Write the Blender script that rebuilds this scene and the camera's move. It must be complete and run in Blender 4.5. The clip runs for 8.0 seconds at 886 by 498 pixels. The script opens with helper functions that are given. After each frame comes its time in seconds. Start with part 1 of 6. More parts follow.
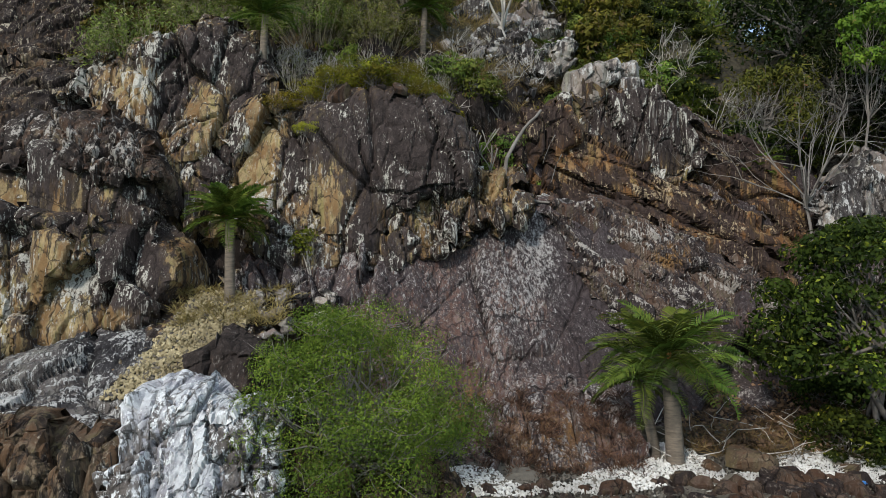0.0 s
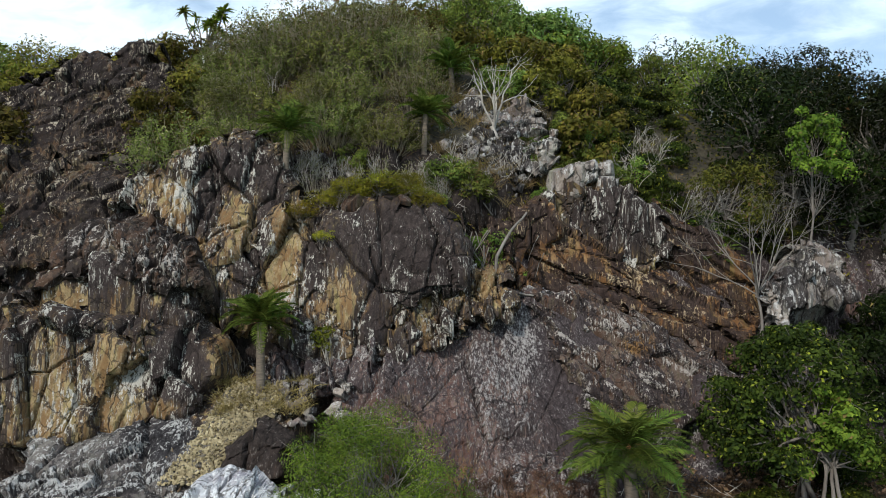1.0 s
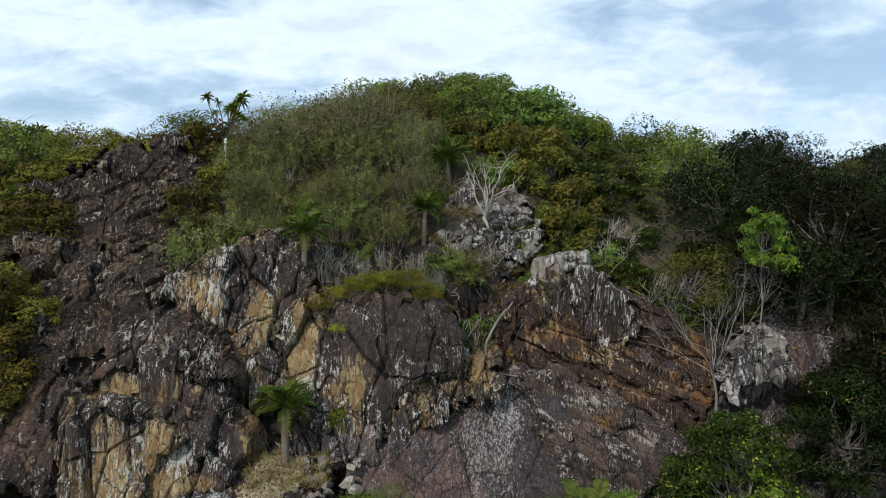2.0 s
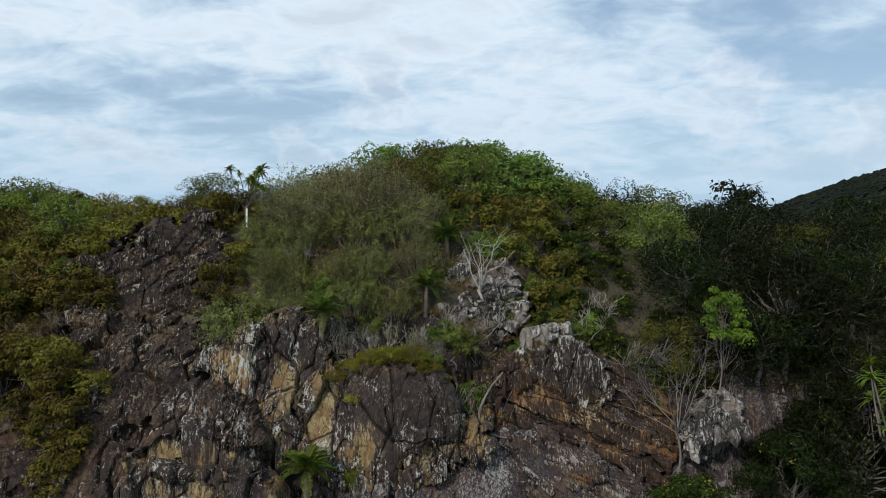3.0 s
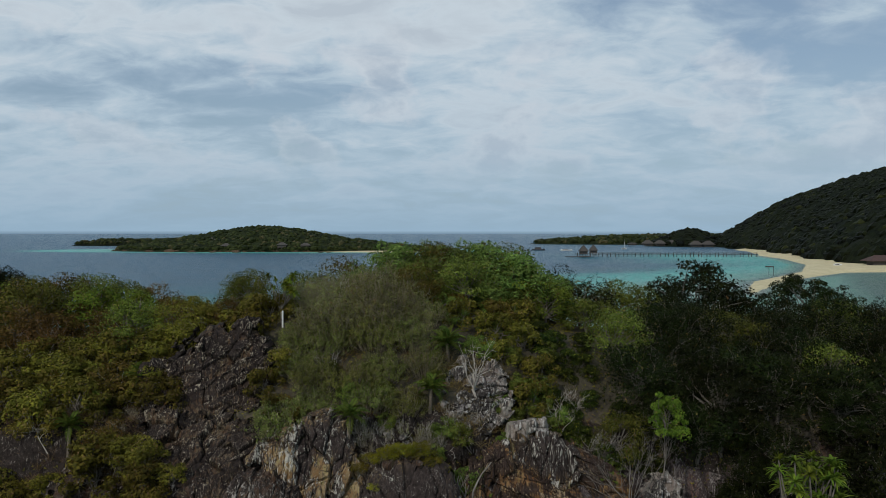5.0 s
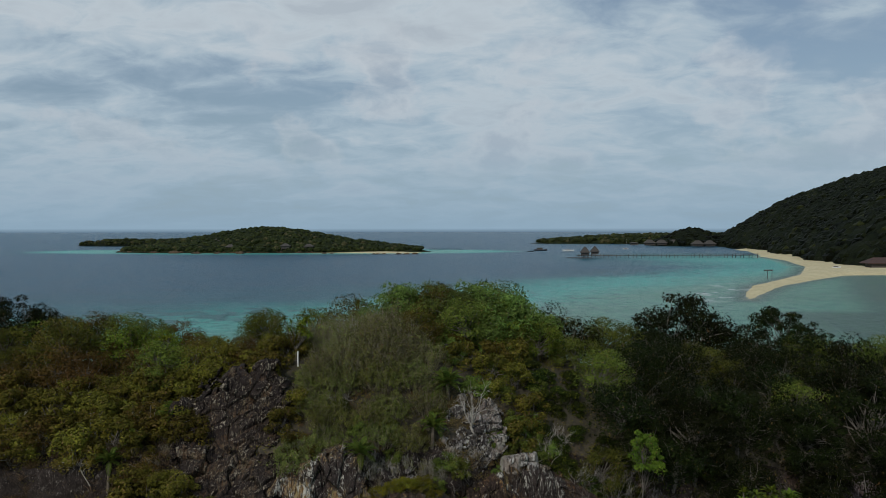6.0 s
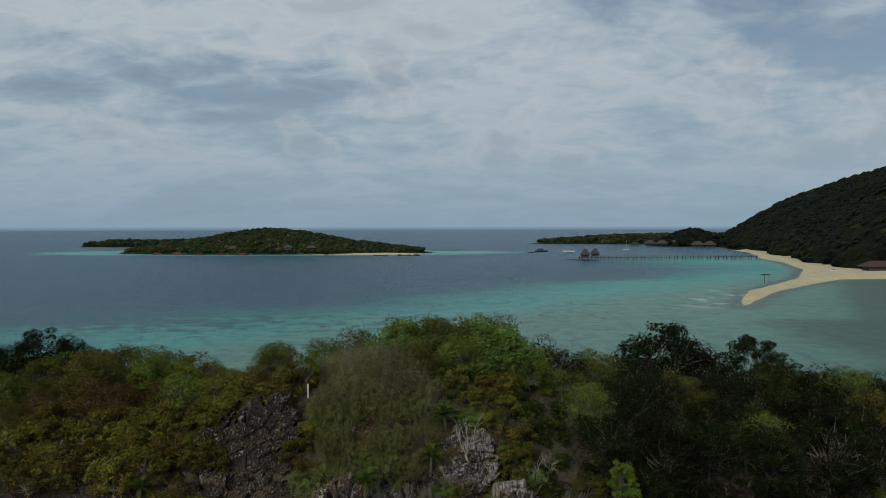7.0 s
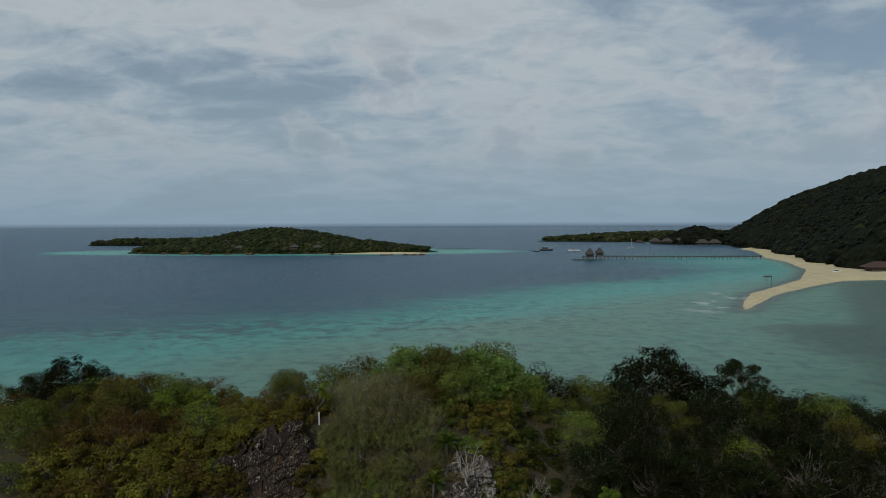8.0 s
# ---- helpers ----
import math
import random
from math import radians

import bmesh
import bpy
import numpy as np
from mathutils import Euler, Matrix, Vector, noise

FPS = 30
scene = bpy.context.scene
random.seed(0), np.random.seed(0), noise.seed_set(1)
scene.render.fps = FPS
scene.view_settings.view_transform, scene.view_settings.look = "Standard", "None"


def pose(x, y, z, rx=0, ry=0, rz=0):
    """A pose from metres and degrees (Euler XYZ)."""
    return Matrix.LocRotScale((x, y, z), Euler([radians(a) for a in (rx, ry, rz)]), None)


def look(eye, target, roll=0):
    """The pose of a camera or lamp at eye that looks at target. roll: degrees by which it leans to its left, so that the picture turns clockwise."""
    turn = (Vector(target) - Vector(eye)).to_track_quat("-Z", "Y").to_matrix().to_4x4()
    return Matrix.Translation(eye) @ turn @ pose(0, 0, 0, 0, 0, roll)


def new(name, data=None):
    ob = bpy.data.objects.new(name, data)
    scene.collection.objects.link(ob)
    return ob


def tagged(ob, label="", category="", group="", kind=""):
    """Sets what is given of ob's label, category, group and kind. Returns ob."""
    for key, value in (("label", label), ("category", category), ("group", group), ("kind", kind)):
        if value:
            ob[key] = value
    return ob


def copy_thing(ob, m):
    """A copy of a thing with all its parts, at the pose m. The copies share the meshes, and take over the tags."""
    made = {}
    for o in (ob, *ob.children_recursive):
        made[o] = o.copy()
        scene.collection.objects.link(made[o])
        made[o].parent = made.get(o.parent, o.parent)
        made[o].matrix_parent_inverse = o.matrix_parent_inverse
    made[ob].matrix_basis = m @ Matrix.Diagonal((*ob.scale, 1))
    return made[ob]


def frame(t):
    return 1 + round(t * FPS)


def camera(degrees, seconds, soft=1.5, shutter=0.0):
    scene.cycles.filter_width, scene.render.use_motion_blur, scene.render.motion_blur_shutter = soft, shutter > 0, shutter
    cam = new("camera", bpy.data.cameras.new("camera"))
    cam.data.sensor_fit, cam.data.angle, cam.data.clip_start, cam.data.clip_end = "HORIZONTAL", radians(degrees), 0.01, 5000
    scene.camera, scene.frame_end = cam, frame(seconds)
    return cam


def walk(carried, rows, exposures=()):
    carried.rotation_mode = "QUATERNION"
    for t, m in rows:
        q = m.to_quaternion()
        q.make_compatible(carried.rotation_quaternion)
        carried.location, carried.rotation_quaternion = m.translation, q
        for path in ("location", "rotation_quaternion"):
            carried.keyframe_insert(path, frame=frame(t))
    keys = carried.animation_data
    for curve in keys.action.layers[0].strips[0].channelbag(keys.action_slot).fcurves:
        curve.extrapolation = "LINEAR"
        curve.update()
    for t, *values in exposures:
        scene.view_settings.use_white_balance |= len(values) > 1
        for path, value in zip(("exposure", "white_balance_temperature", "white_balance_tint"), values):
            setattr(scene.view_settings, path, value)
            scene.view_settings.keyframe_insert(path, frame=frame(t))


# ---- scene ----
cam = camera(58.6, 8.0, soft=0.7)
METRES, EYE, TILT, LEAN, TURN = 44.0, 5.6, 0.1, 0.3, 0.0
ROWS = [
    (0, 0, 0, 0, 0, 0, -0),
    (0.5, 0.0001, -0.0355, 0.0286, -0.03, -0.05, -0.02),
    (1, -0.0002, -0.0752, 0.0632, -0.12, -0.19, -0.1),
    (1.5, 0.0004, -0.1181, 0.0997, -0.15, -0.27, -0.12),
    (2, 0.0011, -0.1638, 0.1381, -0.19, -0.46, -0.16),
    (3.5, -0.0005, -0.3111, 0.2593, -0.26, -1.11, -0.35),
    (4, -0.0007, -0.3632, 0.2983, -0.22, -1.255, -0.35),
    (4.5, -0.0019, -0.4104, 0.3346, -0.22, -1.34, -0.37),
    (6, 0.0006, -0.5725, 0.4539, 0.02, -1.605, -0.24),
    (6.5, 0.0033, -0.6299, 0.4936, 0.07, -1.68, -0.23),
    (7, 0.0072, -0.6888, 0.534, 0.14, -1.746, -0.21),
    (7.5, 0.0114, -0.7455, 0.5757, 0.27, -2.02, -0.21),
    (8, 0.0149, -0.7866, 0.6154, 0.54, -2.04, -0.09),
]
EXPOSURES = ((0.0, 0.78, 6300, 10), (0.5, 0.83, 6300, 10), (1.0, 0.76, 6300, 9.5), (1.5, 0.68, 6300, 9.5), (2.2, 0.46, 6300, 10), (3.5, 0.15, 6350, 10), (4.5, -0.08, 6400, 10), (6.0, -0.36, 6450, 9.5), (8.0, -0.58, 6620, 10))
walk(cam, [(t, pose(0, 0, EYE, TILT, LEAN, TURN) @ pose(METRES * x, METRES * y, METRES * z, 90 + pitch, roll, yaw)) for t, x, y, z, yaw, pitch, roll in ROWS],
     exposures=EXPOSURES)


# ---- light ----
SUN_ELEVATION, SUN_FROM = 36.0, -150.0    # degrees; the sun stands behind the camera and to its left


def node(tree, kind, x=0, y=0, **values):
    made = tree.nodes.new(kind)
    made.location = (x, y)
    for key, value in values.items():
        made.inputs[key.replace("_", " ")].default_value = value
    return made


def ramp(tree, stops, source=None, interpolation="LINEAR"):
    made = tree.nodes.new("ShaderNodeValToRGB")
    made.color_ramp.interpolation = interpolation
    els = made.color_ramp.elements
    while len(els) < len(stops):
        els.new(0.5)
    for el, (place, colour) in zip(els, stops):
        el.position = place
        el.color = (colour, colour, colour, 1) if isinstance(colour, float) else (*colour, 1)
    if source is not None:
        tree.links.new(source, made.inputs[0])
    return made.outputs[0]


def maths(tree, operation, a, b=0.0, c=0.0):
    made = tree.nodes.new("ShaderNodeMath")
    made.operation = operation
    for slot, value in zip(made.inputs, (a, b, c)):
        if isinstance(value, (int, float)):
            slot.default_value = value
        else:
            tree.links.new(value, slot)
    return made.outputs[0]


def blend(tree, factor, a, b, mode="MIX"):
    made = tree.nodes.new("ShaderNodeMix")
    made.data_type, made.blend_type = "RGBA", mode
    for slot, value in ((0, factor), (6, a), (7, b)):
        if isinstance(value, (int, float)):
            made.inputs[slot].default_value = value
        elif isinstance(value, tuple):
            made.inputs[slot].default_value = (*value, 1)
        else:
            tree.links.new(value, made.inputs[slot])
    return made.outputs[2]


def noise_tex(tree, vector, scale, detail=4.0, rough=0.55, distort=0.0):
    made = node(tree, "ShaderNodeTexNoise", Scale=scale, Detail=detail, Roughness=rough, Distortion=distort)
    tree.links.new(vector, made.inputs["Vector"])
    return made.outputs[0]


def mapped(tree, vector, scale=(1, 1, 1), turn=(0, 0, 0), shift=(0, 0, 0)):
    made = tree.nodes.new("ShaderNodeMapping")
    made.inputs["Scale"].default_value = scale
    made.inputs["Rotation"].default_value = [radians(a) for a in turn]
    made.inputs["Location"].default_value = shift
    tree.links.new(vector, made.inputs["Vector"])
    return made.outputs[0]


def build_world():
    world = bpy.data.worlds.new("world")
    scene.world = world
    world.use_nodes = True
    t = world.node_tree
    t.nodes.clear()
    coord = t.nodes.new("ShaderNodeTexCoord").outputs["Generated"]
    parts = t.nodes.new("ShaderNodeSeparateXYZ")
    t.links.new(coord, parts.inputs[0])
    x, y, z = parts.outputs
    sky = t.nodes.new("ShaderNodeTexSky")
    sky.sky_type, sky.sun_disc = "NISHITA", False
    sky.sun_elevation, sky.sun_rotation = radians(SUN_ELEVATION), radians(SUN_FROM)
    clear = t.nodes.new("ShaderNodeVectorMath")
    clear.operation = "SCALE"
    clear.inputs["Scale"].default_value = 0.085
    t.links.new(sky.outputs[0], clear.inputs[0])
    # a sheet of cloud high over the sea, drawn together towards the horizon
    lift = maths(t, "ADD", maths(t, "MAXIMUM", z, 0.0), 0.24)
    sheet = t.nodes.new("ShaderNodeCombineXYZ")
    t.links.new(maths(t, "DIVIDE", x, lift), sheet.inputs[0])
    t.links.new(maths(t, "DIVIDE", y, lift), sheet.inputs[1])
    over = sheet.outputs[0]
    big = noise_tex(t, mapped(t, over, (0.80, 1.0, 1.0), shift=(3.1, 1.4, 0.2)), 1.7, 5.0, 0.5, 0.4)
    small = noise_tex(t, mapped(t, over, (0.8, 1.0, 1.0), (0, 0, 12), (7.7, 2.1, 0)), 6.5, 9.0, 0.58, 0.5)
    lumps = maths(t, "ADD", maths(t, "MULTIPLY", big, 0.60), maths(t, "MULTIPLY", small, 0.40))
    # a few heaped clouds low down
    heap = noise_tex(t, mapped(t, coord, (1.0, 1.0, 1.6), shift=(0.55, 0.9, 0.55)), 7.0, 8.0, 0.55, 0.1)
    heaped = maths(t, "MULTIPLY", ramp(t, [(0.53, 0.0), (0.58, 1.0)], heap), ramp(t, [(0.04, 0.0), (0.09, 1.0), (0.20, 1.0), (0.27, 0.0)], z))
    cover = ramp(t, [(0.36, 0.30), (0.50, 0.88), (0.62, 1.0)], lumps)
    tone = ramp(t, [(0.38, (0.37, 0.485, 0.60)), (0.44, (0.44, 0.555, 0.665)), (0.50, (0.53, 0.645, 0.735)), (0.57, (0.66, 0.74, 0.80)), (0.66, (0.54, 0.61, 0.68))], lumps)
    tone = blend(t, maths(t, "MULTIPLY", heaped, 0.75), tone, ramp(t, [(0.53, (0.66, 0.72, 0.78)), (0.59, (0.70, 0.75, 0.80)), (0.66, (0.50, 0.56, 0.64))], heap))
    overcast = blend(t, cover, clear.outputs[0], tone)
    haze = ramp(t, [(0.0, 0.95), (0.04, 0.72), (0.11, 0.32), (0.22, 0.06), (0.40, 0.0)], z)
    air = blend(t, haze, overcast, (0.34, 0.492, 0.63))
    sea = ramp(t, [(0.49845, 1.0), (0.49875, 0.0)], maths(t, "MULTIPLY_ADD", z, 0.5, 0.5))
    whole = blend(t, sea, air, (0.075, 0.13, 0.20))
    back = node(t, "ShaderNodeBackground", Strength=1.0)
    t.links.new(whole, back.inputs[0])
    out = t.nodes.new("ShaderNodeOutputWorld")
    t.links.new(back.outputs[0], out.inputs[0])


build_world()
sun = new("sun", bpy.data.lights.new("sun", "SUN"))
sun.data.energy, sun.data.angle, sun.data.color = 2.0, radians(5), (1.0, 0.94, 0.84)
a, e = radians(SUN_FROM), radians(SUN_ELEVATION)
sun.matrix_world = look((40 * math.sin(a) * math.cos(e), 40 * math.cos(a) * math.cos(e), 40 * math.sin(e)), (0, 0, 0))


# ---- materials ----
def material(name):
    m = bpy.data.materials.new(name)
    m.use_nodes = True
    t = m.node_tree
    return m, t, t.nodes["Principled BSDF"]


def place_of(t):
    return t.nodes.new("ShaderNodeNewGeometry").outputs["Position"]


def bump(t, bsdf, height, strength, distance):
    b = node(t, "ShaderNodeBump", Strength=strength, Distance=distance)
    t.links.new(height, b.inputs["Height"])
    t.links.new(b.outputs[0], bsdf.inputs["Normal"])


def attribute(t, name):
    a = t.nodes.new("ShaderNodeAttribute")
    a.attribute_name = name
    return a.outputs["Fac"]


def rock_material(name, dark, body, pale, dark_level=0.5, pale_level=0.5, turn=(0, 0, 0), grain=1.0, run_length=0.28, pit=0.85, thread=6.0, crisp=0.04, stain=1.0):
    """Weathered rock: a body colour in two tones, dark crusts that run down in long streaks, and pale broken flecks.
    The rock's own 'crust' and 'fresh' fields move the two limits."""
    m, t, bsdf = material(name)
    p = place_of(t)
    broad = noise_tex(t, mapped(t, p, (1.1, 1.1, run_length), turn), 1.0, 5.0, 0.6, 0.5)
    thin = noise_tex(t, mapped(t, p, (thread, thread, run_length * 1.6), turn), 1.0, 5.0, 0.66, 0.25)
    fine = noise_tex(t, mapped(t, p, (1, 1, 0.5), turn), 6.5 * grain, 9.0, 0.70)
    grit = noise_tex(t, p, 30.0 * grain, 5.0, 0.75)
    tint = noise_tex(t, p, 0.9, 6.0, 0.68)
    body_mix = blend(t, ramp(t, [(0.40, 0.0), (0.60, 1.0)], tint), (body[0] * 0.55, body[1] * 0.52, body[2] * 0.58), tuple(min(1, c * 1.25) for c in body))
    body_mix = blend(t, ramp(t, [(0.46, 0.0), (0.60, pit)], fine), body_mix, tuple(c * 0.42 for c in body))
    body_mix = blend(t, ramp(t, [(0.54, 0.0), (0.70, 0.6)], grit), body_mix, tuple(min(1, c * 1.5 + 0.03) for c in body))
    drip = noise_tex(t, mapped(t, p, (thread * 0.5, thread * 0.5, run_length * 2.0), turn, (2, 7, 4)), 1.0, 6.0, 0.65, 0.3)
    body_mix = blend(t, ramp(t, [(0.46, 0.0), (0.56, 0.75 * stain)], drip), body_mix, (body[0] * 0.62, body[1] * 0.46, body[2] * 0.36))
    body_mix = blend(t, ramp(t, [(0.36, 0.6 * stain), (0.46, 0.0)], drip), body_mix, (body[0] * 0.80, body[1] * 0.90, body[2] * 0.62))
    rust = maths(t, "ADD", attribute(t, "rust"), maths(t, "MULTIPLY", maths(t, "SUBTRACT", fine, 0.5), 1.4))
    body_mix = blend(t, ramp(t, [(0.25, 0.0), (0.60, 0.85)], rust), body_mix, blend(t, ramp(t, [(0.40, 0.0), (0.62, 1.0)], grit), (0.085, 0.045, 0.018), (0.30, 0.17, 0.060)))
    level = maths(t, "ADD", maths(t, "ADD", maths(t, "MULTIPLY", broad, 0.46), maths(t, "MULTIPLY", thin, 0.54)), maths(t, "MULTIPLY", attribute(t, "crust"), 0.30))
    level = maths(t, "ADD", level, maths(t, "MULTIPLY", maths(t, "SUBTRACT", fine, 0.5), 0.22))
    level = maths(t, "ADD", level, maths(t, "MULTIPLY", maths(t, "SUBTRACT", grit, 0.5), 0.10))
    crust = ramp(t, [(dark_level + 0.055, 0.0), (dark_level + 0.085, 0.80), (dark_level + 0.18, 1.0)], level)
    crust_colour = blend(t, ramp(t, [(0.44, 0.0), (0.62, 1.0)], fine), tuple(c * 0.9 for c in dark), tuple(c * 1.9 for c in dark))
    crust_colour = blend(t, ramp(t, [(0.54, 0.0), (0.68, 0.7)], grit), crust_colour, tuple(c * 2.9 for c in dark))
    mixed = blend(t, crust, body_mix, crust_colour)
    wash = noise_tex(t, mapped(t, p, (thread * 1.5, thread * 1.5, run_length * 3.2), turn, (5, 3, 1)), 1.0, 6.0, 0.7, 0.2)
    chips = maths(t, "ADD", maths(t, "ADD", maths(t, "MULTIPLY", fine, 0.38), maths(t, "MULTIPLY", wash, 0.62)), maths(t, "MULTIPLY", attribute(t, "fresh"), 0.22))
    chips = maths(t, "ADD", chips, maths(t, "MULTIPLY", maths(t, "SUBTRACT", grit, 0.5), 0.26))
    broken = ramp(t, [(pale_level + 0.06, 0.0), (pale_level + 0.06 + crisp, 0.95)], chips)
    mixed = blend(t, broken, mixed, blend(t, ramp(t, [(0.40, 0.0), (0.62, 1.0)], grit), tuple(c * 0.6 for c in pale), pale))
    scratch = noise_tex(t, mapped(t, p, (thread * 3.2, thread * 3.2, run_length * 5.5), turn, (1, 9, 2)), 1.0, 4.0, 0.6)
    scratch = maths(t, "MULTIPLY", ramp(t, [(0.585, 0.0), (0.64, 0.62)], scratch), ramp(t, [(0.47, 0.0), (0.58, 1.0)], noise_tex(t, p, 0.8, 5.0, 0.65)))
    mixed = blend(t, scratch, mixed, tuple(0.75 * c for c in pale))
    # hairline cracks, long and short
    for size, width, share in ((0.55, 0.016, 0.95), (1.7, 0.030, 0.85)):
        v = node(t, "ShaderNodeTexVoronoi", Scale=size)
        v.feature = "DISTANCE_TO_EDGE"
        bent = t.nodes.new("ShaderNodeVectorMath")
        bent.operation = "MULTIPLY_ADD"
        wob = node(t, "ShaderNodeTexNoise", Scale=1.6, Detail=5.0, Roughness=0.6)
        t.links.new(p, wob.inputs["Vector"])
        t.links.new(wob.outputs["Color"], bent.inputs[0])
        bent.inputs[1].default_value = (0.5, 0.5, 0.5)
        t.links.new(mapped(t, p, (1.0, 0.6, 0.6), turn), bent.inputs[2])
        t.links.new(bent.outputs[0], v.inputs["Vector"])
        crack = ramp(t, [(0.0, share), (width, 0.0)], v.outputs["Distance"])
        mixed = blend(t, maths(t, "MULTIPLY", crack, ramp(t, [(0.40, 0.0), (0.50, 1.0)], tint)), mixed, tuple(c * 0.5 for c in dark))
    t.links.new(mixed, bsdf.inputs["Base Color"])
    bsdf.inputs["Roughness"].default_value = 0.88
    bsdf.inputs["Specular IOR Level"].default_value = 0.12
    h = maths(t, "ADD", maths(t, "MULTIPLY", fine, 0.6), maths(t, "MULTIPLY", grit, 0.4))
    bump(t, bsdf, h, 0.9, 0.045)
    return m


def leaf_material(name, young, old, dry=(0.20, 0.13, 0.05), dry_share=0.04, thin=0.18, vary=0.7):
    m, t, bsdf = material(name)
    geo = t.nodes.new("ShaderNodeNewGeometry")
    info = t.nodes.new("ShaderNodeObjectInfo")
    each = geo.outputs["Random Per Island"]
    c = blend(t, each, old, young)
    c = blend(t, maths(t, "GREATER_THAN", each, 1.0 - dry_share), c, dry)
    patch = noise_tex(t, geo.outputs["Position"], 0.7, 3.0, 0.6)
    c = blend(t, ramp(t, [(0.40, 0.0), (0.62, 0.65)], patch), c, tuple(v * 0.5 for v in old))
    hsv = node(t, "ShaderNodeHueSaturation", Saturation=1.0)
    t.links.new(maths(t, "MULTIPLY_ADD", info.outputs["Random"], 0.05, 0.475), hsv.inputs["Hue"])
    t.links.new(maths(t, "MULTIPLY_ADD", info.outputs["Random"], vary, 1.0 - 0.5 * vary), hsv.inputs["Value"])
    t.links.new(c, hsv.inputs["Color"])
    t.links.new(hsv.outputs[0], bsdf.inputs["Base Color"])
    bsdf.inputs["Roughness"].default_value = 0.6
    bsdf.inputs["Specular IOR Level"].default_value = 0.06
    tr = t.nodes.new("ShaderNodeBsdfTranslucent")
    t.links.new(hsv.outputs[0], tr.inputs[0])
    mix = t.nodes.new("ShaderNodeMixShader")
    mix.inputs[0].default_value = thin
    t.links.new(bsdf.outputs[0], mix.inputs[1])
    t.links.new(tr.outputs[0], mix.inputs[2])
    t.links.new(mix.outputs[0], t.nodes["Material Output"].inputs[0])
    return m


def plain_material(name, colour, second, scale=6.0, rough=0.8, stretch=(1, 1, 1), relief=0.01, metal=0.0):
    m, t, bsdf = material(name)
    p = mapped(t, t.nodes.new("ShaderNodeTexCoord").outputs["Object"], stretch)
    big = noise_tex(t, p, scale, 6.0, 0.62)
    small = noise_tex(t, p, scale * 6.5, 4.0, 0.65)
    c = blend(t, ramp(t, [(0.35, 0.0), (0.65, 1.0)], big), colour, second)
    c = blend(t, ramp(t, [(0.45, 0.0), (0.75, 0.6)], small), c, tuple(v * 0.5 for v in colour))
    t.links.new(c, bsdf.inputs["Base Color"])
    bsdf.inputs["Roughness"].default_value = rough
    bsdf.inputs["Metallic"].default_value = metal
    bump(t, bsdf, maths(t, "ADD", big, maths(t, "MULTIPLY", small, 0.5)), 0.7, relief)
    return m


ROCK = {
    "ochre": rock_material("ochre_rock_black_crust", (0.029, 0.022, 0.020), (0.27, 0.200, 0.104), (0.50, 0.47, 0.41), 0.400, 0.515, thread=8.5, run_length=0.20),
    "dark": rock_material("dark_crusted_rock", (0.022, 0.017, 0.015), (0.098, 0.070, 0.052), (0.38, 0.34, 0.30), 0.40, 0.545, run_length=0.4),
    "slab": rock_material("mauve_grey_slab_rock", (0.036, 0.028, 0.028), (0.140, 0.097, 0.086), (0.38, 0.350, 0.330), 0.43, 0.480, (0, 10, 0), 1.5, 0.10, thread=12.0, crisp=0.09),
    "red": rock_material("red_brown_layered_rock", (0.028, 0.019, 0.016), (0.245, 0.150, 0.070), (0.42, 0.32, 0.20), 0.385, 0.545, (0, 62, 0)),
    "grey": rock_material("grey_broken_rock", (0.035, 0.032, 0.032), (0.27, 0.255, 0.235), (0.54, 0.53, 0.51), 0.48, 0.50, stain=0.3),
    "white": rock_material("white_quartz_rock", (0.07, 0.060, 0.054), (0.44, 0.445, 0.45), (0.78, 0.78, 0.78), 0.465, 0.48, run_length=0.8, pit=0.4, stain=0.12),
    "shelf": rock_material("dark_grey_veined_rock", (0.022, 0.020, 0.021), (0.135, 0.124, 0.113), (0.46, 0.45, 0.43), 0.445, 0.480, (0, 70, 0), 1.2, thread=9.0, stain=0.3),
    "tan": rock_material("grey_tan_jointed_rock", (0.030, 0.026, 0.025), (0.29, 0.262, 0.228), (0.50, 0.48, 0.45), 0.475, 0.50, stain=0.5),
    "tower": rock_material("dark_rock_with_ochre_flecks", (0.017, 0.013, 0.012), (0.125, 0.092, 0.060), (0.37, 0.315, 0.24), 0.365, 0.535, run_length=0.3, thread=8.0),
    "seam": rock_material("dark_seamed_rock", (0.024, 0.019, 0.019), (0.115, 0.084, 0.066), (0.40, 0.36, 0.32), 0.42, 0.505, (0, 58, 0), 1.3, 0.14, thread=9.0),
    "brown": rock_material("brown_shore_rock", (0.014, 0.011, 0.010), (0.135, 0.098, 0.064), (0.30, 0.26, 0.205), 0.45, 0.545),
}
